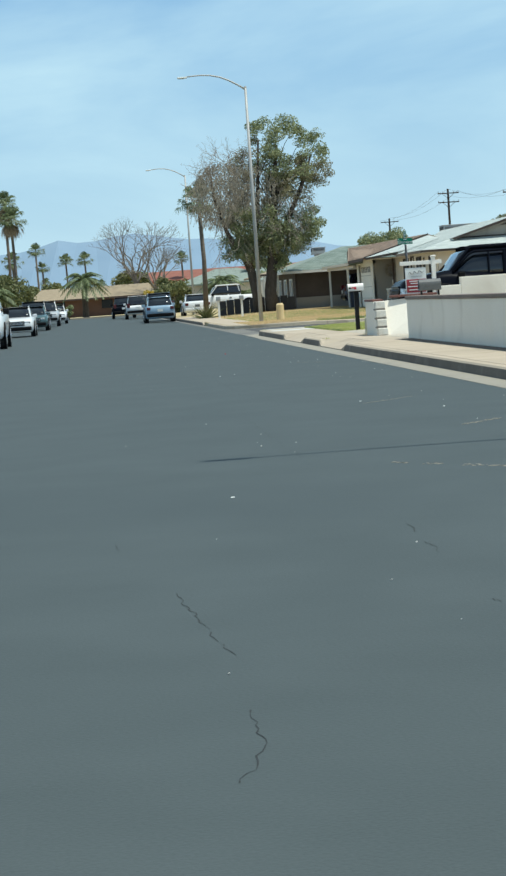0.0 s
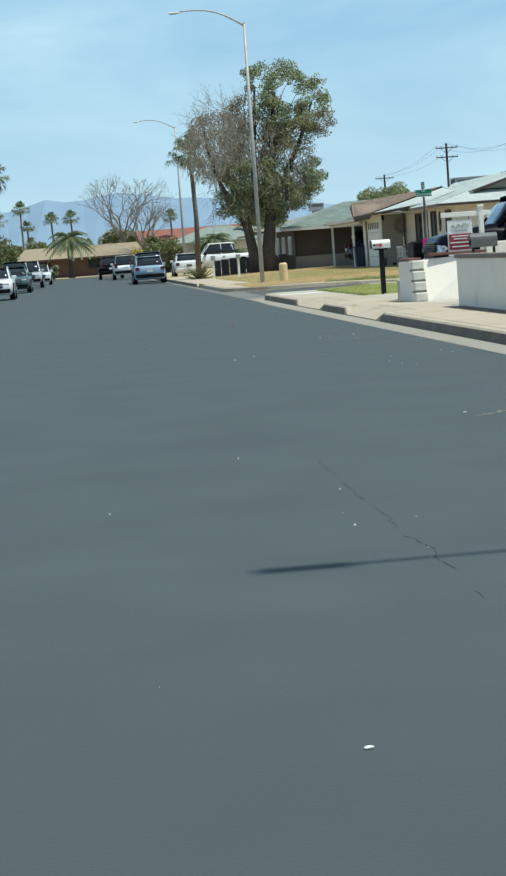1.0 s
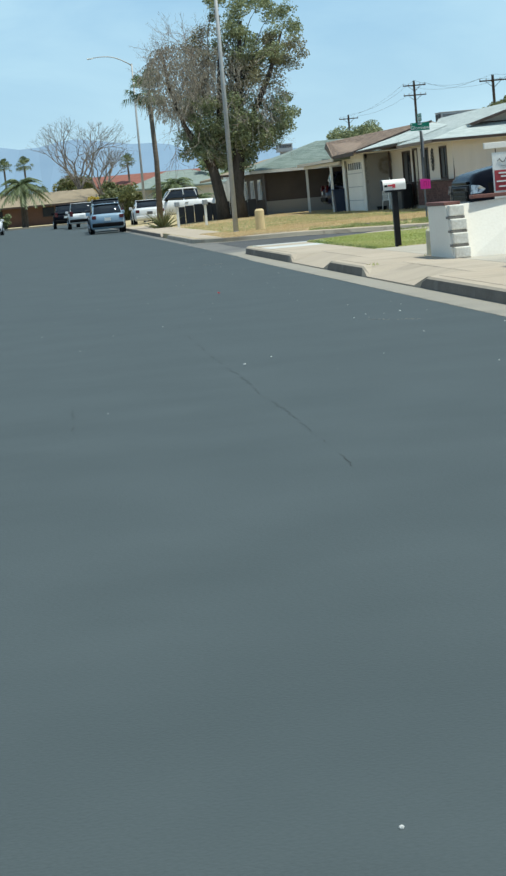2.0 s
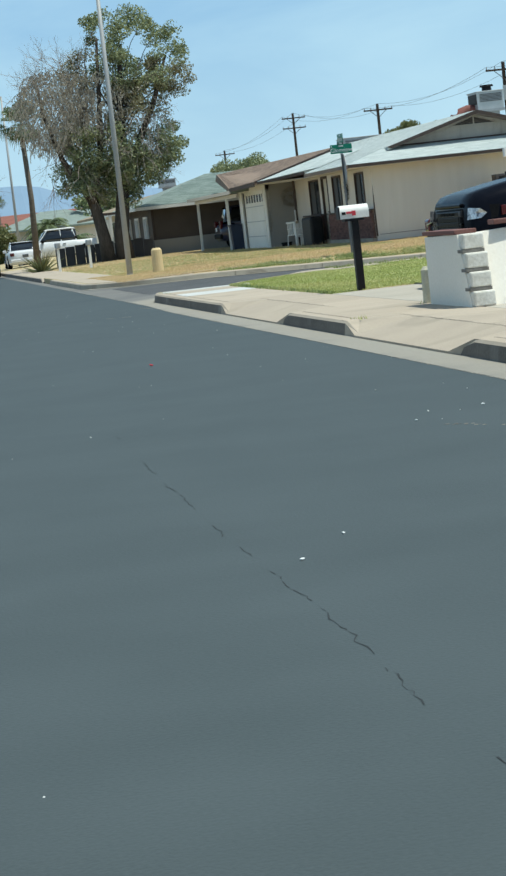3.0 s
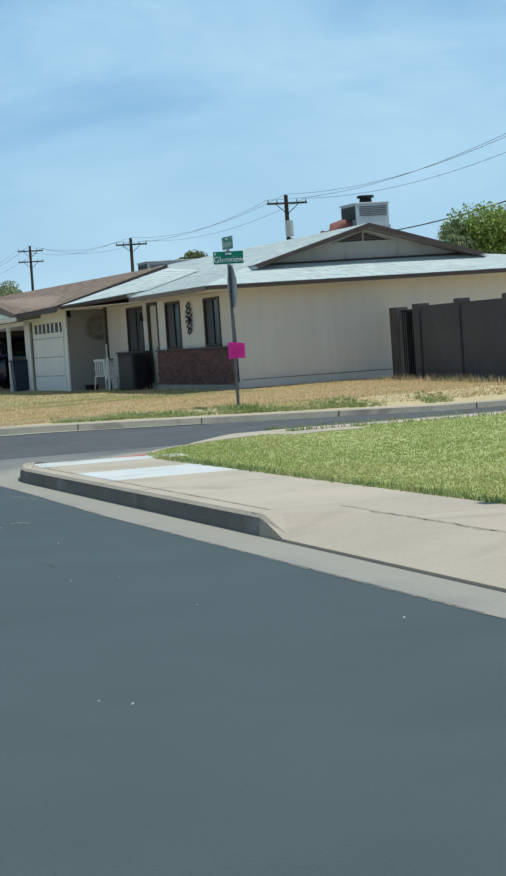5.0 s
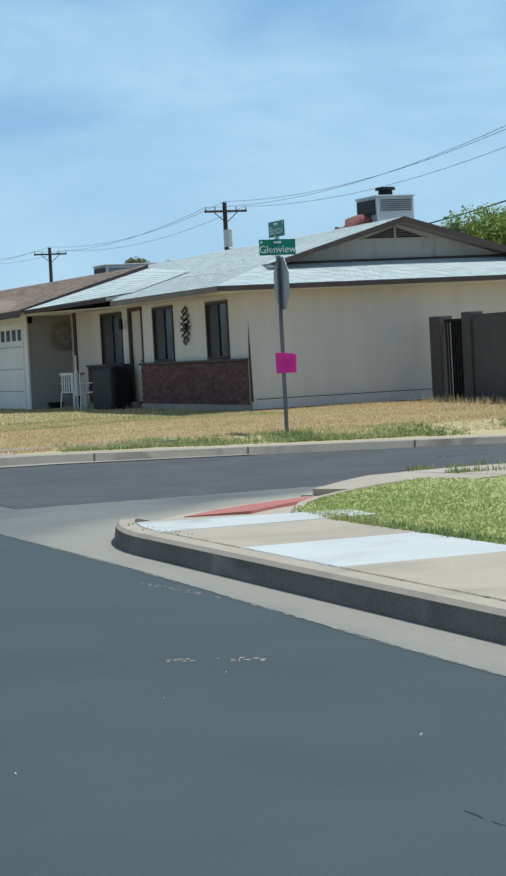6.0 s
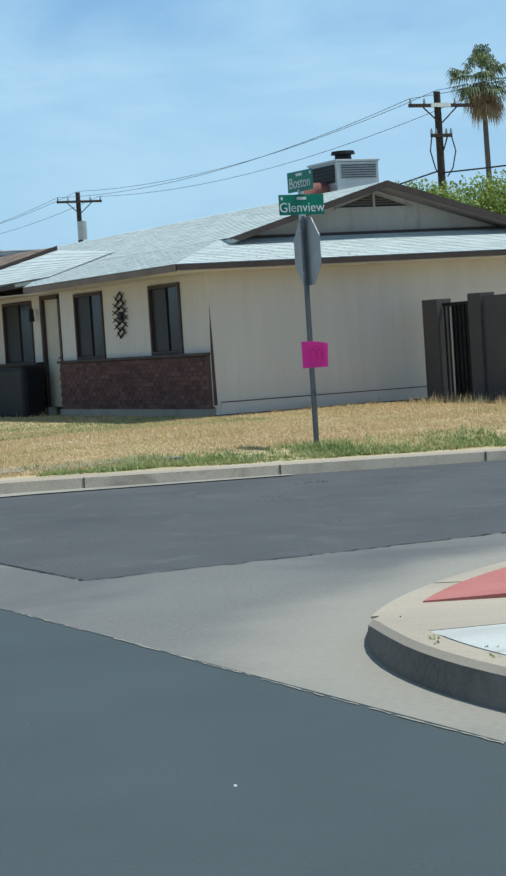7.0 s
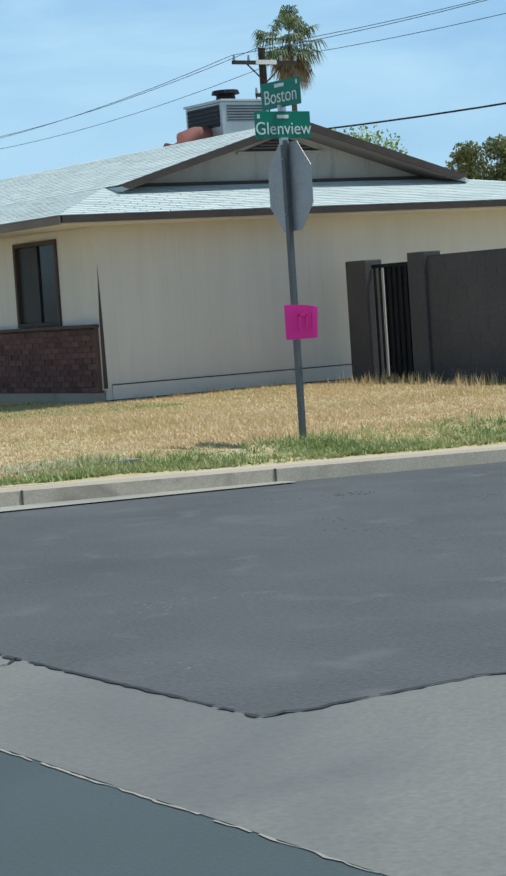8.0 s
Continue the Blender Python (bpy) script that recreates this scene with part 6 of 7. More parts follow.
def vehicle(name, label, category, shape, body_paint, place, heading, group="parked cars", bold_grille=False):
    L, W, H, hz, bz, wf, rf, rr, rg, dz, wr = SHAPES[shape]
    w, f, r, zl = W / 2, L / 2, -L / 2, 0.24 if shape in ("sedan", "hatch") else 0.36
    v = local_thing(name, label, category, group)
    st = [(r, w * 0.86, zl + 0.12, bz - 0.08, dz - 0.16, 0.84), (r + 0.10, w * 0.95, zl, bz, dz - 0.02, 0.88), (r + 0.6, w, zl, bz, dz, 0.9)]
    if shape in ("pickup", "truck"):
        st += [(rg - 0.05, w, zl, bz, dz, 0.93), (rg + 0.1, w, zl, bz, bz + 0.03, 0.92)]
    else:
        st += [(rg + 0.2, w, zl, bz, bz + 0.06, 0.9)]
    st += [(0.0, w, zl, bz, bz + 0.03, 0.9), (wf, w, zl, bz - 0.01, hz + 0.02, 0.88), (f - 0.75, w * 0.99, zl, bz - 0.05, hz - 0.01, 0.86), (f - 0.22, w * 0.95, zl, bz - 0.10, hz - 0.08, 0.84), (f - 0.05, w * 0.88, zl + 0.04, bz - 0.2, hz - 0.18, 0.84), (f, w * 0.82, zl + 0.14, bz - 0.3, hz - 0.28, 0.84)]
    if shape == "truck":
        st = st[:-5] + [(wf, w, zl, 1.14, 1.37, 0.86), (f - 0.8, w, zl, 1.13, 1.31, 0.86), (f - 0.5, w * 0.995, zl, 1.10, 1.255, 0.86), (f - 0.25, w * 0.985, zl, 1.07, 1.205, 0.85), (f - 0.12, w * 0.97, zl, 1.03, 1.165, 0.84), (f - 0.05, w * 0.95, zl + 0.03, 0.96, 1.09, 0.84), (f - 0.02, w * 0.93, zl + 0.1, 0.88, 1.0, 0.86)]
    body = part("body", loft(st), body_paint, v, smooth=True)
    gw = w * 0.90
    gl = [(rg, gw * 0.97, bz - 0.02, dz - 0.05, dz, 0.9), (rr - 0.25, gw * 0.93, bz, bz + 0.2, H - 0.12, 0.84), (rr, gw * 0.92, bz, bz + 0.25, H - 0.035, 0.82), ((rr + rf) / 2, gw * 0.93, bz, bz + 0.25, H - 0.02, 0.82), (rf, gw * 0.92, bz, bz + 0.25, H - 0.04, 0.82), (rf + 0.25, gw * 0.94, bz, bz + 0.18, H - 0.16, 0.84), (wf, gw * 0.97, bz - 0.04, hz - 0.01, hz, 0.88)]
    part("glass", loft(gl), M_CARGLASS, v, "dark tinted windows", smooth=True)
    part("roof", loft([(rr - 0.22, gw * 0.80, H - 0.12, H - 0.11, H - 0.095, 0.9), (rr, gw * 0.80, H - 0.07, H - 0.05, H - 0.01, 0.9), (rf, gw * 0.80, H - 0.07, H - 0.05, H - 0.01, 0.9), (rf + 0.12, gw * 0.80, H - 0.10, H - 0.09, H - 0.075, 0.9)]), body_paint, v, smooth=True)
    for s in (-1, 1):
        for (xa, xb, za, zb) in ((wf - 0.02, rf + 0.05, hz, H - 0.06), (rg + 0.05, rr - 0.05, dz - 0.02, H - 0.06), ((rr + rf) / 2 - 0.05, (rr + rf) / 2 - 0.02, bz, H - 0.05)):
            part("pillar", rod((xa, s * gw * 0.90, za), (xb, s * gw * 0.76, zb), 0.045, 0.04, 6), body_paint, v)
        part("mirror", box(wf - 0.32, s * (w + 0.02) - 0.10, bz + 0.02, wf - 0.16, s * (w + 0.02) + 0.10, bz + 0.18, 0.03), body_paint if shape not in ("pickup", "truck") else M_PLASTIC, v)
        dh = 0.13 if shape == "pickup" else 0.04
        if shape == "truck":
            hl = part("headlight", solid(bmesh.new(), [(f - 0.01, s * w * 0.62, 0.86), (f - 0.01, s * w * 0.62, 1.0), (f - 0.17, s * w * 0.94, 1.03), (f - 0.40, s * w * 0.985, 1.02), (f - 0.36, s * w * 0.99, 0.86), (f - 0.10, s * w * 0.95, 0.84)], 0.03, (0.02, s * 0.03, 0)), M_PLASTIC, v, "dark headlight housing")
            part("lens", solid(bmesh.new(), [(f + 0.02, s * (w * 0.93), 0.86), (f - 0.14, s * (w * 0.985 + 0.025), 0.87), (f - 0.22, s * (w * 0.985 + 0.025), 0.93), (f - 0.14, s * (w * 0.97 + 0.03), 0.99), (f + 0.0, s * (w * 0.93), 1.01)], 0.02, (0.01, s * 0.02, 0)), M_LAMP, hl, "clear headlight lens")
            part("fog_lamp", box(f - 0.16, s * w * 0.80 - 0.09, zl + 0.10, f + 0.05, s * w * 0.80 + 0.09, zl + 0.22, 0.02), M_PLASTIC, v)
            pts = [(f - 1.05 + 0.58 * math.cos(radians(a)), s * (w + 0.012), 0.44 + 0.58 * math.sin(radians(a))) for a in range(-10, 191, 20)]
            part("wheel_flare", tube(pts, 0.055, 6), M_PLASTIC, v, "dark fender flare", smooth=True)
        else:
            part("headlight", box(f - 0.30, s * w * 0.70 - 0.2, hz - 0.30 - dh, f - 0.015, s * w * 0.70 + 0.10, hz - 0.14 - dh, 0.03), M_LAMP, v, "clear headlight")
        part("tail_light", box(r - 0.02, s * w * 0.78 - 0.13, bz - 0.18, r + 0.14, s * w * 0.78 + 0.10, bz + 0.0 + (0.15 if shape == "suv" else 0), 0.03), M_TAIL, v, "red tail light")
        part("door_handle", box(-0.55, s * w - 0.015, bz - 0.14, -0.35, s * w + 0.015, bz - 0.11), M_CHROME, v)
        for x in (f - (1.05 if shape == "truck" else 0.88), r + 0.88 + (0.25 if shape in ("pickup", "truck") else 0)):
            well = part("wheel_arch", rod((x, s * (w - 0.06), wr + 0.03), (x, s * (w + 0.008), wr + 0.03), wr * 1.20, wr * 1.20, 20), M_PLASTIC, v)
            wh_ = part("wheel", rod((x, s * (w - 0.20), wr), (x, s * (w + 0.02), wr), wr, wr, 22), M_RUBBER, v)
            part("rim", rod((x, s * (w + 0.012), wr), (x, s * (w + 0.034), wr), wr * 0.64, wr * 0.58, 14), M_STEEL, wh_)
            part("hub", rod((x, s * (w + 0.03), wr), (x, s * (w + 0.045), wr), wr * 0.2, wr * 0.16, 8), M_CHROME, wh_)
    part("front_bumper", box(f - 0.16, -w * 0.86, zl + 0.08, f + 0.04, w * 0.86, zl + 0.26, 0.05), (M_CHROME if not bold_grille else M_GLOSSBLACK) if shape in ("pickup", "truck") else M_PLASTIC, v)
    part("rear_bumper", box(r - 0.05, -w * 0.9, zl + 0.10, r + 0.12, w * 0.9, zl + 0.30, 0.05), M_CHROME if shape == "pickup" else body_paint if shape == "sedan" else M_PLASTIC, v)
    gt = 1.0 if shape == "truck" else hz - 0.16
    gr = part("grille", box(f - 0.10, -w * (0.60 if shape == "truck" else 0.52), zl + 0.30, f + 0.015, w * (0.60 if shape == "truck" else 0.52), gt, 0.03), M_PLASTIC, v, "black front grille")
    for k in range(3 if not bold_grille else 4):
        z = zl + 0.36 + k * (gt - zl - 0.38) / (3 if not bold_grille else 4)
        part("grille_bar", box(f + 0.004, -w * 0.5, z, f + (0.020 if bold_grille else 0.035), w * 0.5, z + (0.025 if not bold_grille else 0.055), 0.006), M_CHROME if not bold_grille else M_GLOSSBLACK, gr)
    part("plate", box(r - 0.065, -0.16, bz - 0.28, r - 0.05, 0.16, bz - 0.12), M_POST if shape == "sedan" else M_SIGNWHITE, v, "blank pale plate")
    part("wiper_cowl", box(wf - 0.02, -w * 0.7, hz - 0.005, wf + 0.12, w * 0.7, hz + 0.012), M_PLASTIC, v)
    v.matrix_world = pose(place[0], place[1], place[2], 0, 0, heading)
    return v


P_BLACK = mat("black_car_paint", (0.005, 0.006, 0.010), (0.007, 0.008, 0.013), 0.22, 1.0, 20, 0.0, spec=0.05, coat=0.0)
M_GRILLE = mat("dark_grey_grille", (0.012, 0.013, 0.015), (0.02, 0.021, 0.024), 0.5, 6, 40, 0.1)
M_GLOSSBLACK = mat("gloss_black_trim", (0.005, 0.005, 0.006), None, 0.3, 4, 40, 0.0, spec=0.04)
P_NAVY = paint("navy_car_paint", (0.012, 0.016, 0.05))
P_BLUE = paint("pale_blue_car_paint", (0.26, 0.38, 0.50))
P_WHITE = paint("white_car_paint", (0.72, 0.73, 0.74))
P_DARK = paint("charcoal_car_paint", (0.035, 0.036, 0.04))
P_SILVER = paint("silver_car_paint", (0.42, 0.44, 0.46))
P_TEAL = paint("dark_teal_car_paint", (0.05, 0.10, 0.11))

truck = vehicle("pickup_truck", "large black pickup truck parked nose-out on the driveway", "pickup truck", "truck", P_BLACK, (18.82, 53.3, 0.15), 180, bold_grille=True)
for s in (-1, 1):
    part("side_marker", box(2.36, s * 1.0 - 0.03, 0.88, 2.44, s * 1.0 + 0.016, 1.0, 0.01), M_TAIL, truck, "dim red side marker")
    part("tow_hook", tube([(2.80, s * 0.5, 0.42), (2.92, s * 0.5, 0.40), (2.94, s * 0.5, 0.34), (2.86, s * 0.5, 0.32)], 0.016, 6), M_BLACK, truck)
for s in (-1, 1):
    part("window_rail", tube([(1.52, s * 0.885, 1.33), (1.10, s * 0.80, 1.74), (0.95, s * 0.775, 1.80), (-0.70, s * 0.775, 1.80), (-0.92, s * 0.82, 1.45)], 0.035, 8), P_BLACK, truck, smooth=True)
    for x in (0.22, 0.62, -0.80):
        part("window_post", rod((x, s * 0.90, 1.16), (x - 0.02, s * 0.775, 1.80), 0.045 if x < 0.5 else 0.02, n=8), P_BLACK, truck)
    part("belt_strip", box(-0.95, s * 0.915 - 0.02, 1.150, 1.45, s * 0.915 + 0.02, 1.185, 0.008), M_GLOSSBLACK, truck)
part("lower_valance", box(2.5, -0.85, 0.28, 2.82, 0.85, 0.46, 0.05), M_PLASTIC, truck)
part("bumper_lip", box(2.70, -0.84, 0.40, 2.885, 0.84, 0.47, 0.02), M_GREY, truck, "scuffed grey lower bumper lip")
part("bumper_step", box(2.72, -0.88, 0.60, 2.89, 0.88, 0.76, 0.06), P_BLACK, truck, "black upper bumper step")
for k, (z, h) in enumerate(((1.02, 0.05), (0.90, 0.085), (0.79, 0.04))):
    part("grille_band", box(2.80, -0.62, z, 2.868, 0.62, z + h, 0.02), M_GLOSSBLACK if k != 1 else M_GRILLE, truck, "horizontal grille band")
for k in range(4):
    part("letter_block", box(2.862, -0.30 + 0.17 * k, 0.915, 2.870, -0.19 + 0.17 * k, 0.965, 0.004), M_POST, truck)
sedan = vehicle("car", "black sedan with chrome boot strip parked tail-out beside the pickup", "car", "sedan", P_BLACK, (18.76, 55.35, 0.16), 0)
part("boot_strip", tube([(-2.385, -0.70, 0.80), (-2.40, -0.35, 0.84), (-2.405, 0.0, 0.85), (-2.40, 0.35, 0.84), (-2.385, 0.70, 0.80)], 0.016, 6), M_CHROME, sedan, "chrome strip across the boot lid")
part("plate_recess", box(-2.412, -0.30, 0.56, -2.37, 0.30, 0.78, 0.02), M_PLASTIC, sedan)
part("bumper_trim", box(-2.432, -0.80, 0.325, -2.415, 0.80, 0.345, 0.005), M_GREY, sedan, "thin bright bumper trim")
for s in (-1, 1):
    part("exhaust", rod((-2.42, s * 0.55, 0.27), (-2.25, s * 0.55, 0.27), 0.035, n=10), M_CHROME, sedan)
part("tow_loop", tube([(-2.34, -0.35, 0.26), (-2.40, -0.35, 0.22), (-2.40, -0.30, 0.16), (-2.34, -0.28, 0.20)], 0.014, 6), M_BLACK, sedan)

vehicle("car", "pale blue hatchback parked at the kerb", "car", "hatch", P_BLUE, (12.4, 125.0, 0), 90)
vehicle("car", "charcoal SUV parked ahead of the blue hatchback", "car", "suv", P_DARK, (12.65, 133.0, 0), 90)
vehicle("car", "white SUV parked along the kerb", "car", "suv", P_WHITE, (12.0, 163.5, 0), 90)
vehicle("car", "black SUV parked at the end of the row", "car", "suv", P_BLACK, (11.1, 176.0, 0), 90)
vehicle("pickup_truck", "white pickup parked at the opposite kerb", "pickup truck", "pickup", P_WHITE, (4.42, 75.2, 0), -90)
vehicle("car", "white sedan parked at the opposite kerb", "car", "sedan", P_WHITE, (4.75, 102.2, 0), -90)
vehicle("car", "dark teal sedan parked behind the white sedan", "car", "sedan", P_TEAL, (4.95, 124.5, 0), -90)
vehicle("car", "charcoal SUV parked in the opposite row", "car", "suv", P_DARK, (4.75, 134.0, 0), -90)
vehicle("car", "silver SUV parked in the opposite row", "car", "suv", P_SILVER, (5.2, 147.5, 0), -90)
vehicle("car", "white hatchback at the far end of the opposite row", "car", "hatch", P_WHITE, (5.6, 166.0, 0), -90)
vehicle("car", "navy SUV parked tail-out inside the carport", "car", "suv", P_NAVY, (24.3, 112.4, 0.22), 0)
bin_ = thing("wheeled_bin", (21.75, 106.1, 0.25), "blue plastic wheeled bin beside the garage", "bin")
M_BIN = mat("blue_bin_plastic", (0.012, 0.02, 0.045), (0.016, 0.026, 0.056), 0.5, 4, 40, 0.05)
bm = solid(bmesh.new(), [(21.50, 105.82, 0.24), (21.98, 105.82, 0.24), (22.04, 105.82, 1.16), (21.44, 105.82, 1.16)], 0.55, (0, 1, 0))
part("tub", bm, M_BIN, bin_)
part("lid", box(21.41, 105.78, 1.16, 22.08, 106.42, 1.22, 0.02), M_BIN, bin_)
part("handle", rod((22.12, 105.86, 1.12), (22.12, 106.34, 1.12), 0.02, n=8), M_BIN, bin_)
for yy in (105.84, 106.36):
    part("wheel", rod((22.02, yy - 0.03, 0.34), (22.02, yy + 0.03, 0.34), 0.1, n=14), M_RUBBER, bin_)
vehicle("pickup_truck", "white pickup parked across a front yard", "pickup truck", "pickup", P_WHITE, (17.9, 150.0, 0.15), 180)
vehicle("car", "white sedan standing in a driveway beyond the blue hatchback", "car", "sedan", P_WHITE, (15.4, 141.0, 0.1), 90)


# ---- trees ----
def leaf_cloud(clumps, size, seed, droop=0.0):
    """Many small leaves round clump centres: (x, y, z, radius, count)."""
    rng = np.random.RandomState(seed)
    vs, fs = [], []
    for cx, cy, cz, r, n in clumps:
        p = rng.randn(n, 3)
        p *= (r * 0.95 * rng.rand(n) ** 0.42 / np.linalg.norm(p, axis=1))[:, None]
        d = rng.randn(n, 3)
        d /= np.linalg.norm(d, axis=1)[:, None]
        e = np.cross(d, rng.randn(n, 3))
        e /= np.linalg.norm(e, axis=1)[:, None] + 1e-6
        s = size * (0.5 + rng.rand(n))
        for i in range(n):
            c = np.array((cx, cy, cz)) + p[i] * (1, 1, 0.8)
            c[2] -= droop * abs(p[i][0])
            a, b = d[i] * s[i] * 0.5, e[i] * s[i] * 0.28
            q = len(vs)
            vs += [tuple(c - a), tuple(c + b), tuple(c + a), tuple(c - b)]
            fs.append((q, q + 1, q + 2, q + 3))
    return vs, fs


def stuff_part(name, vs, fs, material, parent, label=""):
    off = BASE[parent]
    me = bpy.data.meshes.new(name)
    me.from_pydata([(x - off.x, yy - off.y, z - off.z) for x, yy, z in vs], [], fs)
    me.materials.append(material)
    ob = new(name, me)
    ob.parent = parent
    if label:
        ob["label"] = label
    return tagged(ob, kind="stuff")


def limb(bm, p0, p1, r0, r1, rng, bend=0.25, steps=5):
    """A wandering limb; returns its points."""
    p0, p1 = Vector(p0), Vector(p1)
    L = (p1 - p0).length
    pts = []
    for k in range(steps + 1):
        u = k / steps
        j = Vector((rng.uniform(-1, 1), rng.uniform(-1, 1), rng.uniform(-0.5, 0.5))) * bend * L * 0.16 * math.sin(u * math.pi)
        pts.append(p0.lerp(p1, u) + j + Vector((0, 0, 0.10 * L * math.sin(u * math.pi))))
    tube(pts, [r0 + (r1 - r0) * k / steps for k in range(steps + 1)], 6, bm)
    return pts


def twigs(bm, start, direction, length, radius, depth, rng, spread=0.7, droop=0.0):
    """Forking bare twigs."""
    d = Vector(direction).normalized()
    end = Vector(start) + d * length + Vector((0, 0, -droop * length))
    mid = Vector(start).lerp(end, 0.5) + Vector((rng.uniform(-1, 1), rng.uniform(-1, 1), rng.uniform(-1, 1))) * length * 0.08
    tube([start, mid, end], [radius, radius * 0.8, radius * 0.6], 4, bm)
    if depth > 0:
        for _ in range(rng.choice((2, 2, 3))):
            nd = d + Vector((rng.uniform(-1, 1), rng.uniform(-1, 1), rng.uniform(-0.7, 0.9))) * spread
            twigs(bm, end, nd, length * rng.uniform(0.62, 0.85), radius * 0.6, depth - 1, rng, spread, droop)


# the big tree: green to one side, half-dead to the other
TX, TY = 18.0, 117.0
big = thing("large_tree", (TX, TY, 0.1), "large old tree, green one side and half bare the other", "tree")
M_OLDBARK = mat("dark_old_bark", (0.045, 0.037, 0.031), (0.10, 0.082, 0.068), 0.95, 3, 20, 0.8, stretch=(1, 1, 0.25))
M_TREELEAF = leafy("tree_leaves", (0.125, 0.155, 0.075), (0.38, 0.41, 0.215))
M_OLIVEDRY = leafy("olive_drying_leaves", (0.17, 0.16, 0.085), (0.37, 0.34, 0.20))
rng = random.Random(21)
bm = bmesh.new()
tube([(17.75, TY, 0.0), (17.65, TY, 1.2), (17.42, TY + 0.1, 2.6), (16.9, TY, 4.2), (16.6, TY, 6.0)], [0.36, 0.28, 0.24, 0.19, 0.12], 10, bm)
tube([(18.5, TY, 0.0), (18.42, TY, 1.4), (18.65, TY, 3.0), (18.85, TY, 5.0), (19.0, TY, 7.2), (19.3, TY, 9.4)], [0.42, 0.34, 0.29, 0.22, 0.15, 0.07], 10, bm)
tube([(18.65, TY, 3.2), (19.5, TY - 0.2, 5.0), (20.5, TY - 0.2, 7.0), (21.2, TY, 8.8)], [0.20, 0.16, 0.11, 0.05], 8, bm)
tube([(17.3, TY, 2.8), (17.9, TY - 0.3, 5.0), (18.1, TY - 0.3, 7.4), (18.3, TY, 9.8)], [0.18, 0.14, 0.10, 0.05], 8, bm)
tube([(17.3, TY, 2.8), (16.2, TY - 0.3, 4.8), (15.6, TY - 0.3, 6.8), (15.5, TY, 8.3)], [0.15, 0.11, 0.08, 0.04], 8, bm)


def lobe(cx, cz, rx, rz_, ry, n, r0, r1, leaves):
    """Clumps scattered through an egg-shaped part of the crown."""
    out = []
    for _ in range(n):
        a, el, u = rng.uniform(0, 6.283), rng.uniform(-1.0, 1.0), rng.uniform(0.25, 1.0) ** 0.45
        c = math.sqrt(1 - el * el)
        out.append((cx + rx * u * c * math.cos(a), TY + ry * u * c * math.sin(a), cz + rz_ * u * el, rng.uniform(r0, r1), rng.randint(int(leaves * 0.6), int(leaves * 1.3))))
    return out


green = lobe(20.0, 9.0, 1.9, 1.9, 1.9, 34, 0.35, 0.62, 300) + lobe(18.7, 10.1, 0.9, 0.9, 0.9, 10, 0.3, 0.5, 260) + lobe(21.2, 5.0, 0.8, 1.0, 0.9, 12, 0.35, 0.6, 300) + lobe(19.4, 4.2, 1.5, 1.1, 1.5, 20, 0.4, 0.7, 320) + lobe(18.9, 7.9, 1.0, 1.3, 1.2, 14, 0.35, 0.6, 280)
dark = lobe(18.3, 5.0, 2.1, 1.8, 1.6, 34, 0.45, 0.8, 340) + lobe(16.9, 4.7, 1.2, 1.2, 1.2, 14, 0.4, 0.65, 300) + lobe(17.6, 3.7, 1.9, 0.8, 1.4, 18, 0.4, 0.65, 320) + lobe(18.6, 3.2, 1.0, 0.7, 1.0, 8, 0.35, 0.55, 280)
olive = lobe(21.4, 8.0, 1.1, 1.1, 1.2, 16, 0.32, 0.55, 260) + lobe(20.3, 7.2, 1.3, 0.9, 1.3, 12, 0.35, 0.6, 230) + lobe(17.4, 8.4, 1.0, 1.0, 1.1, 9, 0.35, 0.6, 220) + lobe(19.3, 6.9, 1.2, 1.2, 1.3, 14, 0.35, 0.6, 240)
for k, (x, yy, z, r, n) in enumerate(green + dark + olive):
    if k % 5 == 0:
        limb(bm, (18.7 if x > 18 else 17.2, TY, max(2.6, min(z - 0.9, 3.0 + 0.5 * abs(x - 18.2) + 0.3 * (z - 4)))), (x, yy, z), 0.045, 0.01, rng, bend=0.45)
part("trunk", bm, M_OLDBARK, big, smooth=True)
stuff_part("leaves", *leaf_cloud(green, 0.105, 5), M_TREELEAF, big)
stuff_part("leaves", *leaf_cloud(dark, 0.11, 6), M_TREELEAF, big)
stuff_part("olive_leaves", *leaf_cloud(olive, 0.095, 8, 0.2), M_OLIVEDRY, big, "drying olive-coloured leaves")
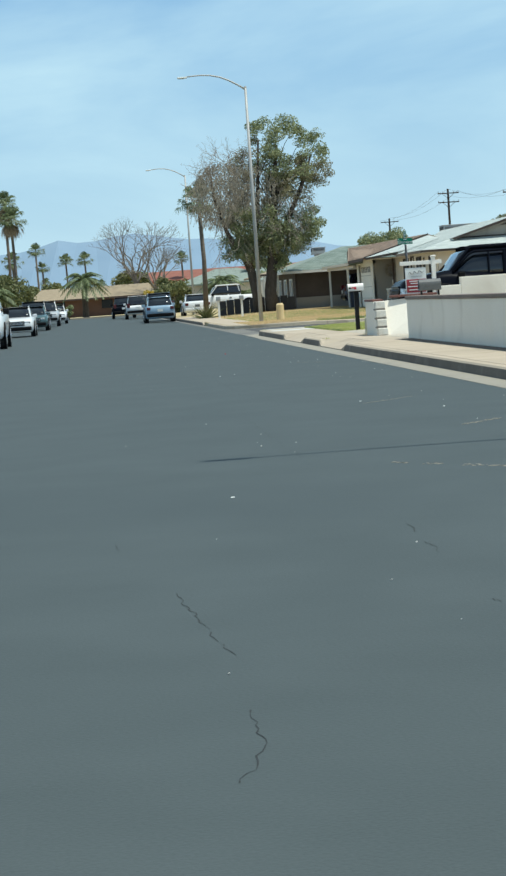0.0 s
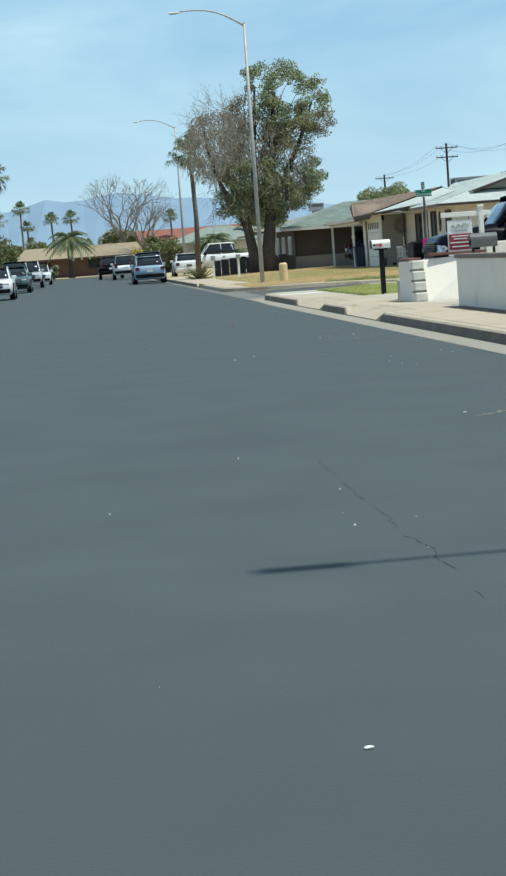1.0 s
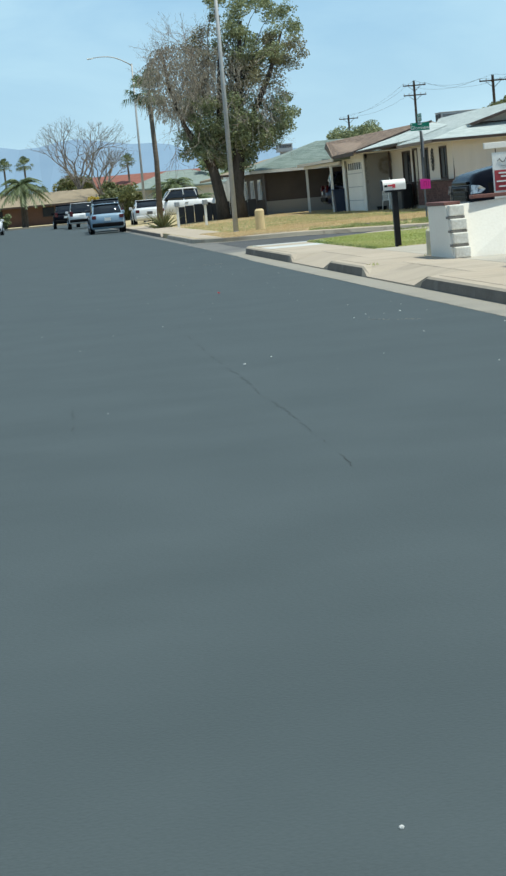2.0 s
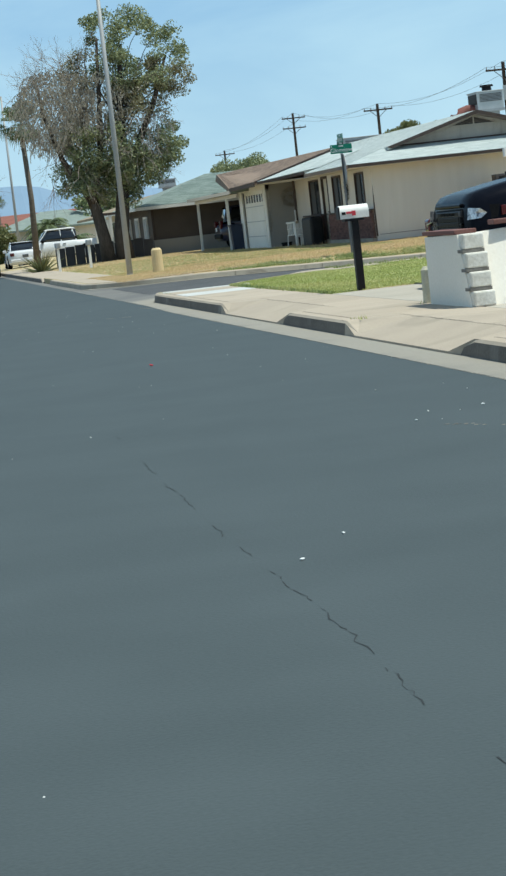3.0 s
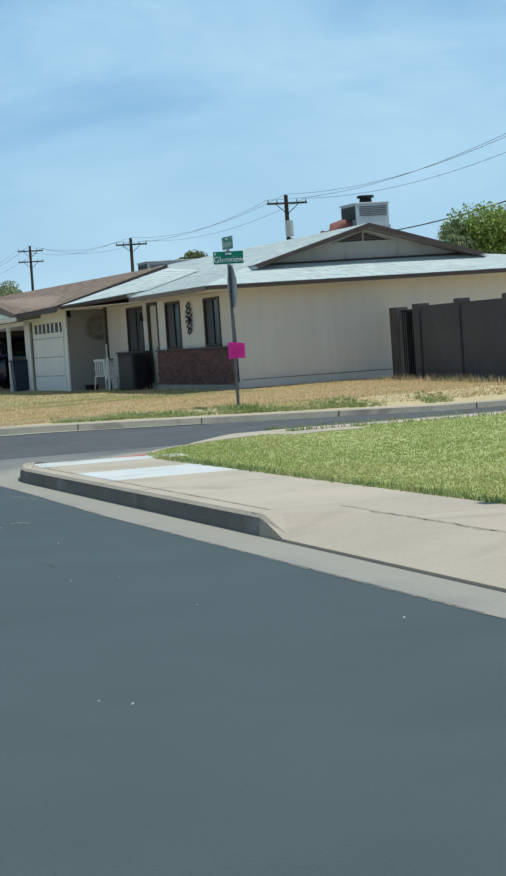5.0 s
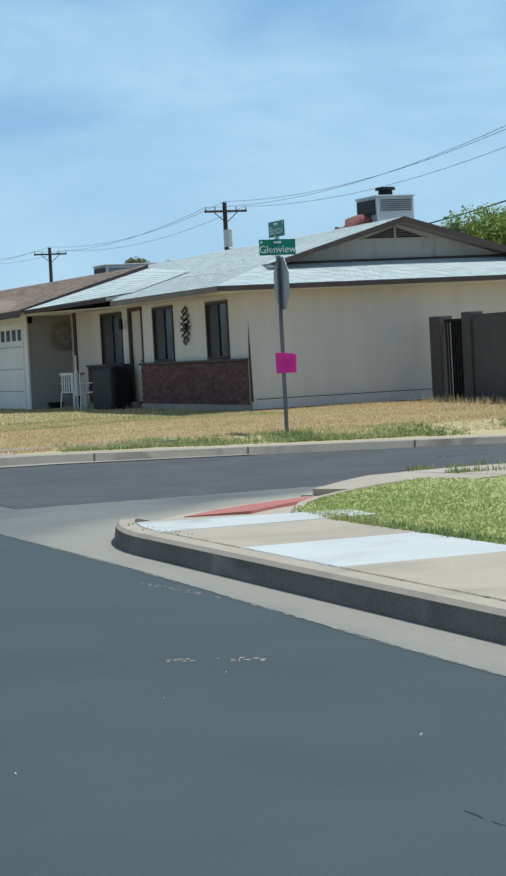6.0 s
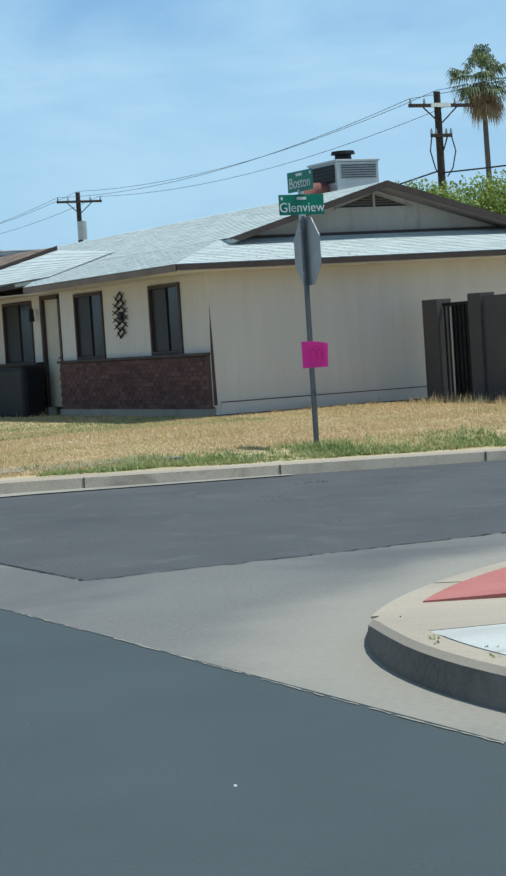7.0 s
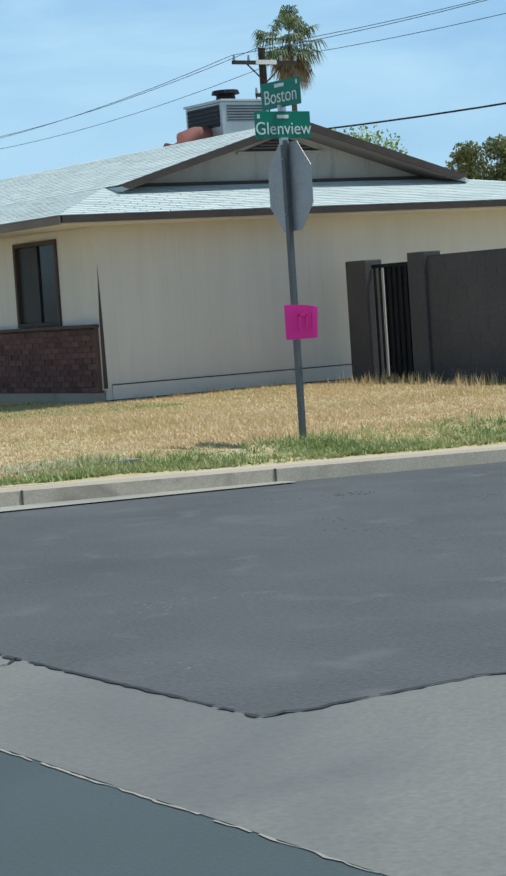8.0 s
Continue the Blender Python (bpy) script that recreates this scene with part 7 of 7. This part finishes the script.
# dead foliage hanging in strands
vs, fs = [], []
nrng = np.random.RandomState(17)
for k in range(2300):
    q = nrng.rand()
    if q < 0.62:
        cx, cz, rx, rz_ = 16.2, 6.9, 1.7, 1.8
    elif q < 0.85:
        cx, cz, rx, rz_ = 17.9, 7.0, 1.4, 1.5
    else:
        cx, cz, rx, rz_ = 19.6, 5.6, 1.3, 1.4
    a, u = nrng.rand() * 6.283, nrng.rand() ** 0.5
    x, z, yy = cx + rx * u * math.cos(a), cz + rz_ * u * math.sin(a), TY + 1.9 * (nrng.rand() - 0.5) * 2 * math.sqrt(max(0.05, 1 - u * u * 0.8))
    n, step = nrng.randint(5, 15), 0.05 + 0.05 * nrng.rand()
    dx, dy, dz = *((nrng.rand(2) - 0.5) * 0.24), 0.10 * (nrng.rand() - 0.3)
    for i_ in range(n):
        dx, dy, dz = dx * 0.86, dy * 0.86, dz * 0.8 - 0.2 * step
        x, yy, z = x + dx + (nrng.rand() - 0.5) * 0.03, yy + dy + (nrng.rand() - 0.5) * 0.03, z + dz
        b, w, h = nrng.rand() * 6.283, 0.018 + 0.024 * nrng.rand(), 0.055 + 0.055 * nrng.rand()
        ox, oy = w * math.cos(b), w * math.sin(b)
        p = len(vs)
        vs += [(x - ox, yy - oy, z), (x + ox, yy + oy, z + 0.01), (x + ox * 0.4 + 0.3 * oy, yy + oy * 0.4, z - h)]
        fs.append((p, p + 1, p + 2))
stuff_part("dead_foliage", vs, fs, M_DRYLEAF, big, "hanging strands of dead brown leaves")
bm = bmesh.new()
for k in range(70):
    x, z = rng.uniform(14.9, 17.6), rng.uniform(7.0, 9.0)
    twigs(bm, (x, TY + rng.uniform(-1.5, 1.5), z), (rng.uniform(-0.9, 0.4), rng.uniform(-0.5, 0.5), rng.uniform(0.2, 1)), 0.5, 0.011, 3, rng, 0.8)
for k in range(60):
    twigs(bm, (rng.uniform(15.4, 20.2), TY + rng.uniform(-1.8, 1.2), rng.uniform(4.0, 7.5)), (rng.uniform(-0.8, 0.8), rng.uniform(-1, 0.3), rng.uniform(-0.9, 0.3)), 0.6, 0.014, 3, rng, 0.7, 0.4)
tagged(part("dead_brush", bm, M_TWIG, big, "pale dead twigs"), kind="stuff")


def bush_tree(x, yy, h, spread, label, seed, leaf=M_LEAF, trunk=True, name="tree", size=0.2, dense=1.0):
    t = thing(name, (x, yy, 0.0), label, "tree" if trunk else "bush")
    rng = random.Random(seed)
    clumps = []
    bm = bmesh.new()
    if trunk:
        tube([(x, yy, -0.1), (x + rng.uniform(-0.2, 0.2), yy, h * 0.25), (x + rng.uniform(-0.3, 0.3), yy, h * 0.5)], [0.09 + h * 0.018, 0.07 + h * 0.014, 0.06 + h * 0.008], 8, bm)
    for k in range(int(20 * dense) + 8):
        a, u = rng.uniform(0, 6.283), rng.uniform(0.1, 1)
        z = h * rng.uniform(0.35 if trunk else 0.08, 0.93)
        s = spread * (1 - 0.45 * abs(z / h - 0.6))
        px, py = x + s * u ** 0.6 * math.cos(a), yy + s * u ** 0.6 * math.sin(a)
        clumps.append((px, py, z, spread * rng.uniform(0.24, 0.42), int(rng.randint(150, 260) * min(dense, 3))))
        limb(bm, (x, yy, h * (0.22 if trunk else 0.0)), (px, py, z), 0.05, 0.012, rng, steps=3)
    part("trunk" if trunk else "stems", bm, M_BARK, t)
    stuff_part("leaves", *leaf_cloud(clumps, size, seed), leaf, t)
    return t


M_OLIVE = leafy("olive_leaves", (0.10, 0.12, 0.04), (0.24, 0.24, 0.10))
M_BRIGHT = leafy("bright_green_leaves", (0.13, 0.20, 0.03), (0.34, 0.40, 0.10))
bush_tree(38.9, 106.2, 5.1, 2.6, "feathery bright green tree behind the house fence", 31, M_BRIGHT, size=0.10, dense=6.0)
bush_tree(36.9, 140.5, 5.9, 1.5, "round olive-green tree top above the roof", 32, M_OLIVE, size=0.13, dense=2.5)
bush_tree(39.2, 140.8, 5.85, 1.0, "small olive-green tree top above the roof", 33, M_OLIVE, size=0.13, dense=2.0)
bush_tree(31.5, 161.0, 5.6, 1.9, "ragged green yard tree behind the next house", 34, M_TREELEAF, size=0.13, dense=2.5)
bush_tree(33.6, 163.0, 5.3, 1.2, "small ragged tree behind the next house", 45, M_TREELEAF, size=0.13, dense=1.5)
bush_tree(80.5, 150.0, 9.6, 3.0, "dark olive tree far behind the fence", 35, M_OLIVE, size=0.2, dense=2.5)
bush_tree(15.3, 176.0, 3.1, 1.7, "grey-green shrub in a far front yard", 36, M_OLIVE, False, "shrub", 0.22)
bush_tree(14.6, 200.0, 2.3, 1.0, "yellow flowering shrub at the corner", 37, leafy("yellow_flowers", (0.42, 0.30, 0.03), (0.6, 0.46, 0.08)), False, "shrub", 0.2)
bush_tree(0.6, 190.0, 4.6, 2.6, "green trees beside the far houses", 39, M_OLIVE, True, "tree", 0.28)
bush_tree(-1.5, 165.0, 3.4, 1.8, "dusty green shrub behind the parked cars", 40, M_OLIVE, False, "shrub", 0.24)
bush_tree(5.6, 206.0, 1.6, 0.9, "low dark shrub by the tan-roofed house", 41, M_LEAF, False, "shrub", 0.2)
bush_tree(13.5, 262.0, 5.2, 2.4, "green tree behind the tan roof", 42, M_OLIVE, True, "tree", 0.32)
bush_tree(3.2, 255.0, 4.2, 2.6, "green trees behind the tan roof", 43, M_OLIVE, True, "tree", 0.32)
bush_tree(24.5, 190.0, 4.6, 2.4, "green yard trees between the houses", 44, M_LEAF, True, "tree", 0.28)


def fan_palm(name, x, yy, top, crown, label, seed, dead=True):
    """A tall fan palm: slim trunk, fans of pointed blades, hanging dead skirt."""
    t = thing(name, (x, yy, 0.0), label, "palm tree", "palm trees")
    rng = random.Random(seed)
    base = top - crown * 0.95
    part("trunk", tube([(x, yy, -0.2), (x + 0.1, yy, base * 0.5), (x, yy, base)], [0.19, 0.14, 0.12], 8), M_PALMBARK, t, smooth=True)
    for mname, n, lo, hi, material in (("fronds", 46, -0.55, 1.5, M_PALM), ("dead_fronds", 24 if dead else 0, -1.4, -0.7, M_PALMDRY)):
        vs, fs = [], []
        for k in range(n):
            a, el = k * 2.399 + rng.uniform(-0.2, 0.2), rng.uniform(lo, hi)
            d = Vector((math.cos(a) * math.cos(el), math.sin(a) * math.cos(el), math.sin(el)))
            side = d.cross(Vector((0, 0, 1))).normalized() if abs(d.z) < 0.99 else Vector((1, 0, 0))
            up = side.cross(d)
            c0 = Vector((x, yy, base + 0.05 * crown))
            hub = c0 + d * crown * rng.uniform(0.16, 0.48)
            q = len(vs)
            vs += [tuple(c0 + side * 0.02), tuple(c0 - side * 0.02), tuple(hub)]
            fs.append((q, q + 1, q + 2))
            for j in range(13):
                b = -1.05 + 2.1 * j / 12
                tip = hub + (d * math.cos(b) + side * math.sin(b)) * crown * rng.uniform(0.34, 0.46)
                wv = (side * math.cos(b) - d * math.sin(b)) * crown * 0.017
                q = len(vs)
                m = hub.lerp(tip, 0.6)
                tip = tip + Vector((0, 0, -crown * rng.uniform(0.10, 0.26))) - (tip - m) * 0.35
                vs += [tuple(hub), tuple(m + wv), tuple(tip), tuple(m - wv)]
                fs.append((q, q + 1, q + 2, q + 3))
        if n:
            stuff_part(mname, vs, fs, material, t)
    return t


fan_palm("fan_palm", 63.4, 142.6, 15.3, 2.4, "tall fan palm with a shaggy skirt behind the corner house", 51)
fan_palm("fan_palm", 36.3, 105.6, 5.1, 1.4, "low fan palm beside the green tree", 52, False)
for k, (x, yy, z, c) in enumerate(((0.9, 200, 13.2, 2.2), (1.7, 192, 11.4, 2.1), (1.07, 300, 11.2, 1.9), (1.85, 301, 8.4, 1.5), (5.27, 300, 9.3, 1.8), (7.99, 300, 9.4, 1.8), (1.57, 330, 6.5, 1.4), (21.86, 300, 8.6, 1.7), (-0.9, 260, 9.0, 2.0), (9.3, 360, 6.2, 1.3), (10.6, 362, 6.0, 1.3))):
    fan_palm("fan_palm", x, yy, z, c, "slim distant fan palm against the hazy hills" if yy > 210 else "tall slim fan palm at the end of the street", 60 + k, k < 2)
fan_palm("fan_palm", 15.75, 135.0, 9.2, 2.1, "fan palm with a rough trunk among the tree branches", 80, False)


def feather_palm(x, yy, trunk_h, reach, label, seed, n=44):
    t = thing("date_palm", (x, yy, 0.0), label, "palm tree")
    rng = random.Random(seed)
    part("trunk", tube([(x, yy, -0.2), (x, yy, trunk_h * 0.6), (x, yy, trunk_h)], [0.34, 0.3, 0.36], 10), M_OLDBARK, t)
    vs, fs = [], []
    for k in range(n):
        a, el = k * 2.399, rng.uniform(0.0, 1.35)
        h = Vector((math.cos(a), math.sin(a), 0))
        prev = None
        for j in range(13):
            u = j / 12
            p = Vector((x, yy, trunk_h)) + h * reach * u * math.cos(el * (1 - 0.3 * u)) + Vector((0, 0, reach * (u * math.sin(el) - 0.75 * u * u)))
            if prev is not None:
                d = (p - prev).normalized()
                s = d.cross(Vector((0, 0, 1))).normalized()
                for sg in (-1, 1):
                    tip = p + (s * sg * 0.8 + d * 0.6 + Vector((0, 0, -0.35))).normalized() * reach * 0.30 * math.sin(0.35 + 2.5 * u)
                    q = len(vs)
                    vs += [tuple(prev), tuple(p), tuple(tip)]
                    fs.append((q, q + 1, q + 2))
            prev = p
    stuff_part("fronds", vs, fs, M_PALM, t)
    return t


feather_palm(7.85, 212.0, 3.8, 2.7, "broad date palm in front of the tan-roofed house", 71)
feather_palm(-0.2, 186.0, 2.6, 2.6, "bushy date palm behind the parked cars", 72)
feather_palm(20.0, 184.0, 2.4, 2.4, "dense low palm in a far front yard", 75, 30)
feather_palm(21.5, 178.0, 1.2, 1.9, "low palm in a front yard", 73, 24)
feather_palm(35.9, 161.5, 4.5, 1.5, "small palm crown behind the next house", 74, 22)

# spiky plant and rocks at the driveway
agave = thing("agave", (14.5, 114.2, 0.1), "grey-green spiky agave at the pavement edge", "plant")
bm = bmesh.new()
rng = random.Random(9)
for k in range(44):
    a, el = k * 2.4, rng.uniform(0.15, 1.4)
    d = Vector((math.cos(a) * math.cos(el), math.sin(a) * math.cos(el), math.sin(el)))
    rod((14.6, 114.2, 0.1), Vector((14.6, 114.2, 0.1)) + d * rng.uniform(0.7, 1.15), 0.05, 0.004, 5, bm)
part("leaves", bm, M_OLIVE, agave)


M_DARKBARK = mat("dark_grey_bark", (0.13, 0.115, 0.10), (0.21, 0.185, 0.16), 0.95, 3, 20, 0.5)


def bare_tree(x, yy, h, label, seed, lean=0.0):
    t = thing("bare_tree", (x, yy, 0.0), label, "tree")
    rng = random.Random(seed)
    bm = bmesh.new()
    tube([(x, yy, -0.2), (x + 0.1, yy, h * 0.2), (x + lean, yy, h * 0.38)], [0.32, 0.25, 0.2], 8, bm)
    for k in range(7):
        a = k * 0.9
        twigs(bm, (x + lean * 0.8, yy, h * (0.24 + 0.02 * k)), (math.cos(a) * 0.8, math.sin(a) * 0.8, 1.3), h * 0.20, 0.12, 6, rng, 0.6)
    tagged(part("bare_crown", bm, M_DARKBARK, t), kind="stuff")
    return t


bare_tree(13.6, 236.0, 11.5, "tall leafless tree with spreading pale branches", 91)
bare_tree(16.6, 228.0, 8.0, "leaning leafless tree beside the road end", 92, -1.2)

# ---- far end of the street ----
structure("end_yard", box(-60, 206, -0.5, 13.0, 330, 0.08), M_DIRT, "dry lawn at the end of the street", "ground")
structure("end_kerb", box(LEFT, 205.7, -0.2, KERB, 206.0, 0.14), M_WALK, "pale kerb across the end of the street", "kerb")
tan = thing("tan_roof_house", (8.5, 230, 0.0), "long low brown house with a tan shingle roof", "house")
part("wall", box(2.8, 229.0, -0.1, 15.2, 238, 2.2), mat("brown_painted_block", (0.10, 0.058, 0.042), (0.14, 0.08, 0.058), 0.9, 1, 20, 0.2), tan)
part("roof", slab([(1.8, 228.2, 2.1), (15.6, 228.2, 2.1), (15.0, 233.5, 3.35), (3.0, 233.5, 3.35)], 0.14), M_TANROOF, tan)
part("roof", slab([(3.0, 233.5, 3.35), (15.0, 233.5, 3.35), (15.6, 239, 2.1), (1.8, 239, 2.1)], 0.14), M_TANROOF, tan)
part("gable", solid(bmesh.new(), [(15.1, 228.6, 2.05), (15.1, 238.5, 2.05), (15.1, 233.5, 3.2)], 0.1, (-1, 0, 0)), M_TRIM, tan)
part("fascia", box(1.8, 228.12, 1.92, 15.6, 228.19, 2.1), M_TRIM, tan)
for x in (4.4, 9.6, 12.6):
    w = part("window", box(x, 228.93, 0.9, x + 1.2, 228.99, 1.8), M_GLASS, tan)
    part("frame", box(x - 0.06, 228.9, 0.84, x + 1.26, 228.94, 0.9), M_TRIM, w)
red = thing("red_roof_building", (24, 300, 0.0), "distant cream building with a red tiled roof", "building")
part("wall", box(15.6, 300, -0.2, 60, 312, 3.9), mat("cream_render", (0.62, 0.52, 0.34), (0.70, 0.60, 0.42), 0.9, 1, 20, 0.1), red)
M_REDROOF = mat("red_tile", (0.20, 0.075, 0.055), (0.27, 0.11, 0.08), 0.9, 1, 10, 0.3)
part("roof", slab([(15.0, 299, 4.1), (61, 299, 4.1), (60, 306, 5.5), (16, 306, 5.5)], 0.3), M_REDROOF, red)
part("roof", slab([(16, 306, 5.5), (60, 306, 5.5), (61, 313, 4.1), (15, 313, 4.1)], 0.3), M_REDROOF, red)
for k in range(9):
    w = part("window", box(17 + 4.6 * k, 299.93, 1.6, 18.6 + 4.6 * k, 299.98, 3.0), M_GLASS, red)
    part("frame", box(16.9 + 4.6 * k, 299.9, 1.5, 18.7 + 4.6 * k, 299.95, 1.6), M_TRIM, w)
for k, (x, yy, w_, d_, h_) in enumerate(((16.5, 186, 9, 10, 2.9), (-16, 150, 14, 16, 3.0), (-14, 95, 13, 18, 3.0), (20.5, 210, 12, 12, 3.2))):
    hs = thing("plain_house", (x + w_ / 2, yy, 0.0), "plain low house in a far yard with shallow grey roof", "house", "far houses")
    part("wall", box(x, yy, -0.1, x + w_, yy + d_, h_ - 0.4), M_STUCCO, hs)
    part("roof", slab([(x - 0.5, yy - 0.5, h_ - 0.4), (x + w_ + 0.5, yy - 0.5, h_ - 0.4), (x + w_ / 2 + 1, yy + d_ / 2, h_ + 0.9), (x + w_ / 2 - 1, yy + d_ / 2, h_ + 0.9)], 0.14), M_GREENROOF, hs)
    part("roof", slab([(x - 0.5, yy - 0.5, h_ - 0.4), (x + w_ / 2 - 1, yy + d_ / 2, h_ + 0.9), (x - 0.5, yy + d_ + 0.5, h_ - 0.4)], 0.14), M_GREENROOF, hs)
    part("roof", slab([(x + w_ + 0.5, yy - 0.5, h_ - 0.4), (x + w_ + 0.5, yy + d_ + 0.5, h_ - 0.4), (x + w_ / 2 + 1, yy + d_ / 2, h_ + 0.9)], 0.14), M_GREENROOF, hs)
    part("window", box(x - 0.06, yy + 2, 0.9, x - 0.01, yy + 3.4, 2.0), M_GLASS, hs)
    part("window", box(x + 2, yy - 0.06, 0.9, x + 3.4, yy - 0.01, 2.0), M_GLASS, hs)
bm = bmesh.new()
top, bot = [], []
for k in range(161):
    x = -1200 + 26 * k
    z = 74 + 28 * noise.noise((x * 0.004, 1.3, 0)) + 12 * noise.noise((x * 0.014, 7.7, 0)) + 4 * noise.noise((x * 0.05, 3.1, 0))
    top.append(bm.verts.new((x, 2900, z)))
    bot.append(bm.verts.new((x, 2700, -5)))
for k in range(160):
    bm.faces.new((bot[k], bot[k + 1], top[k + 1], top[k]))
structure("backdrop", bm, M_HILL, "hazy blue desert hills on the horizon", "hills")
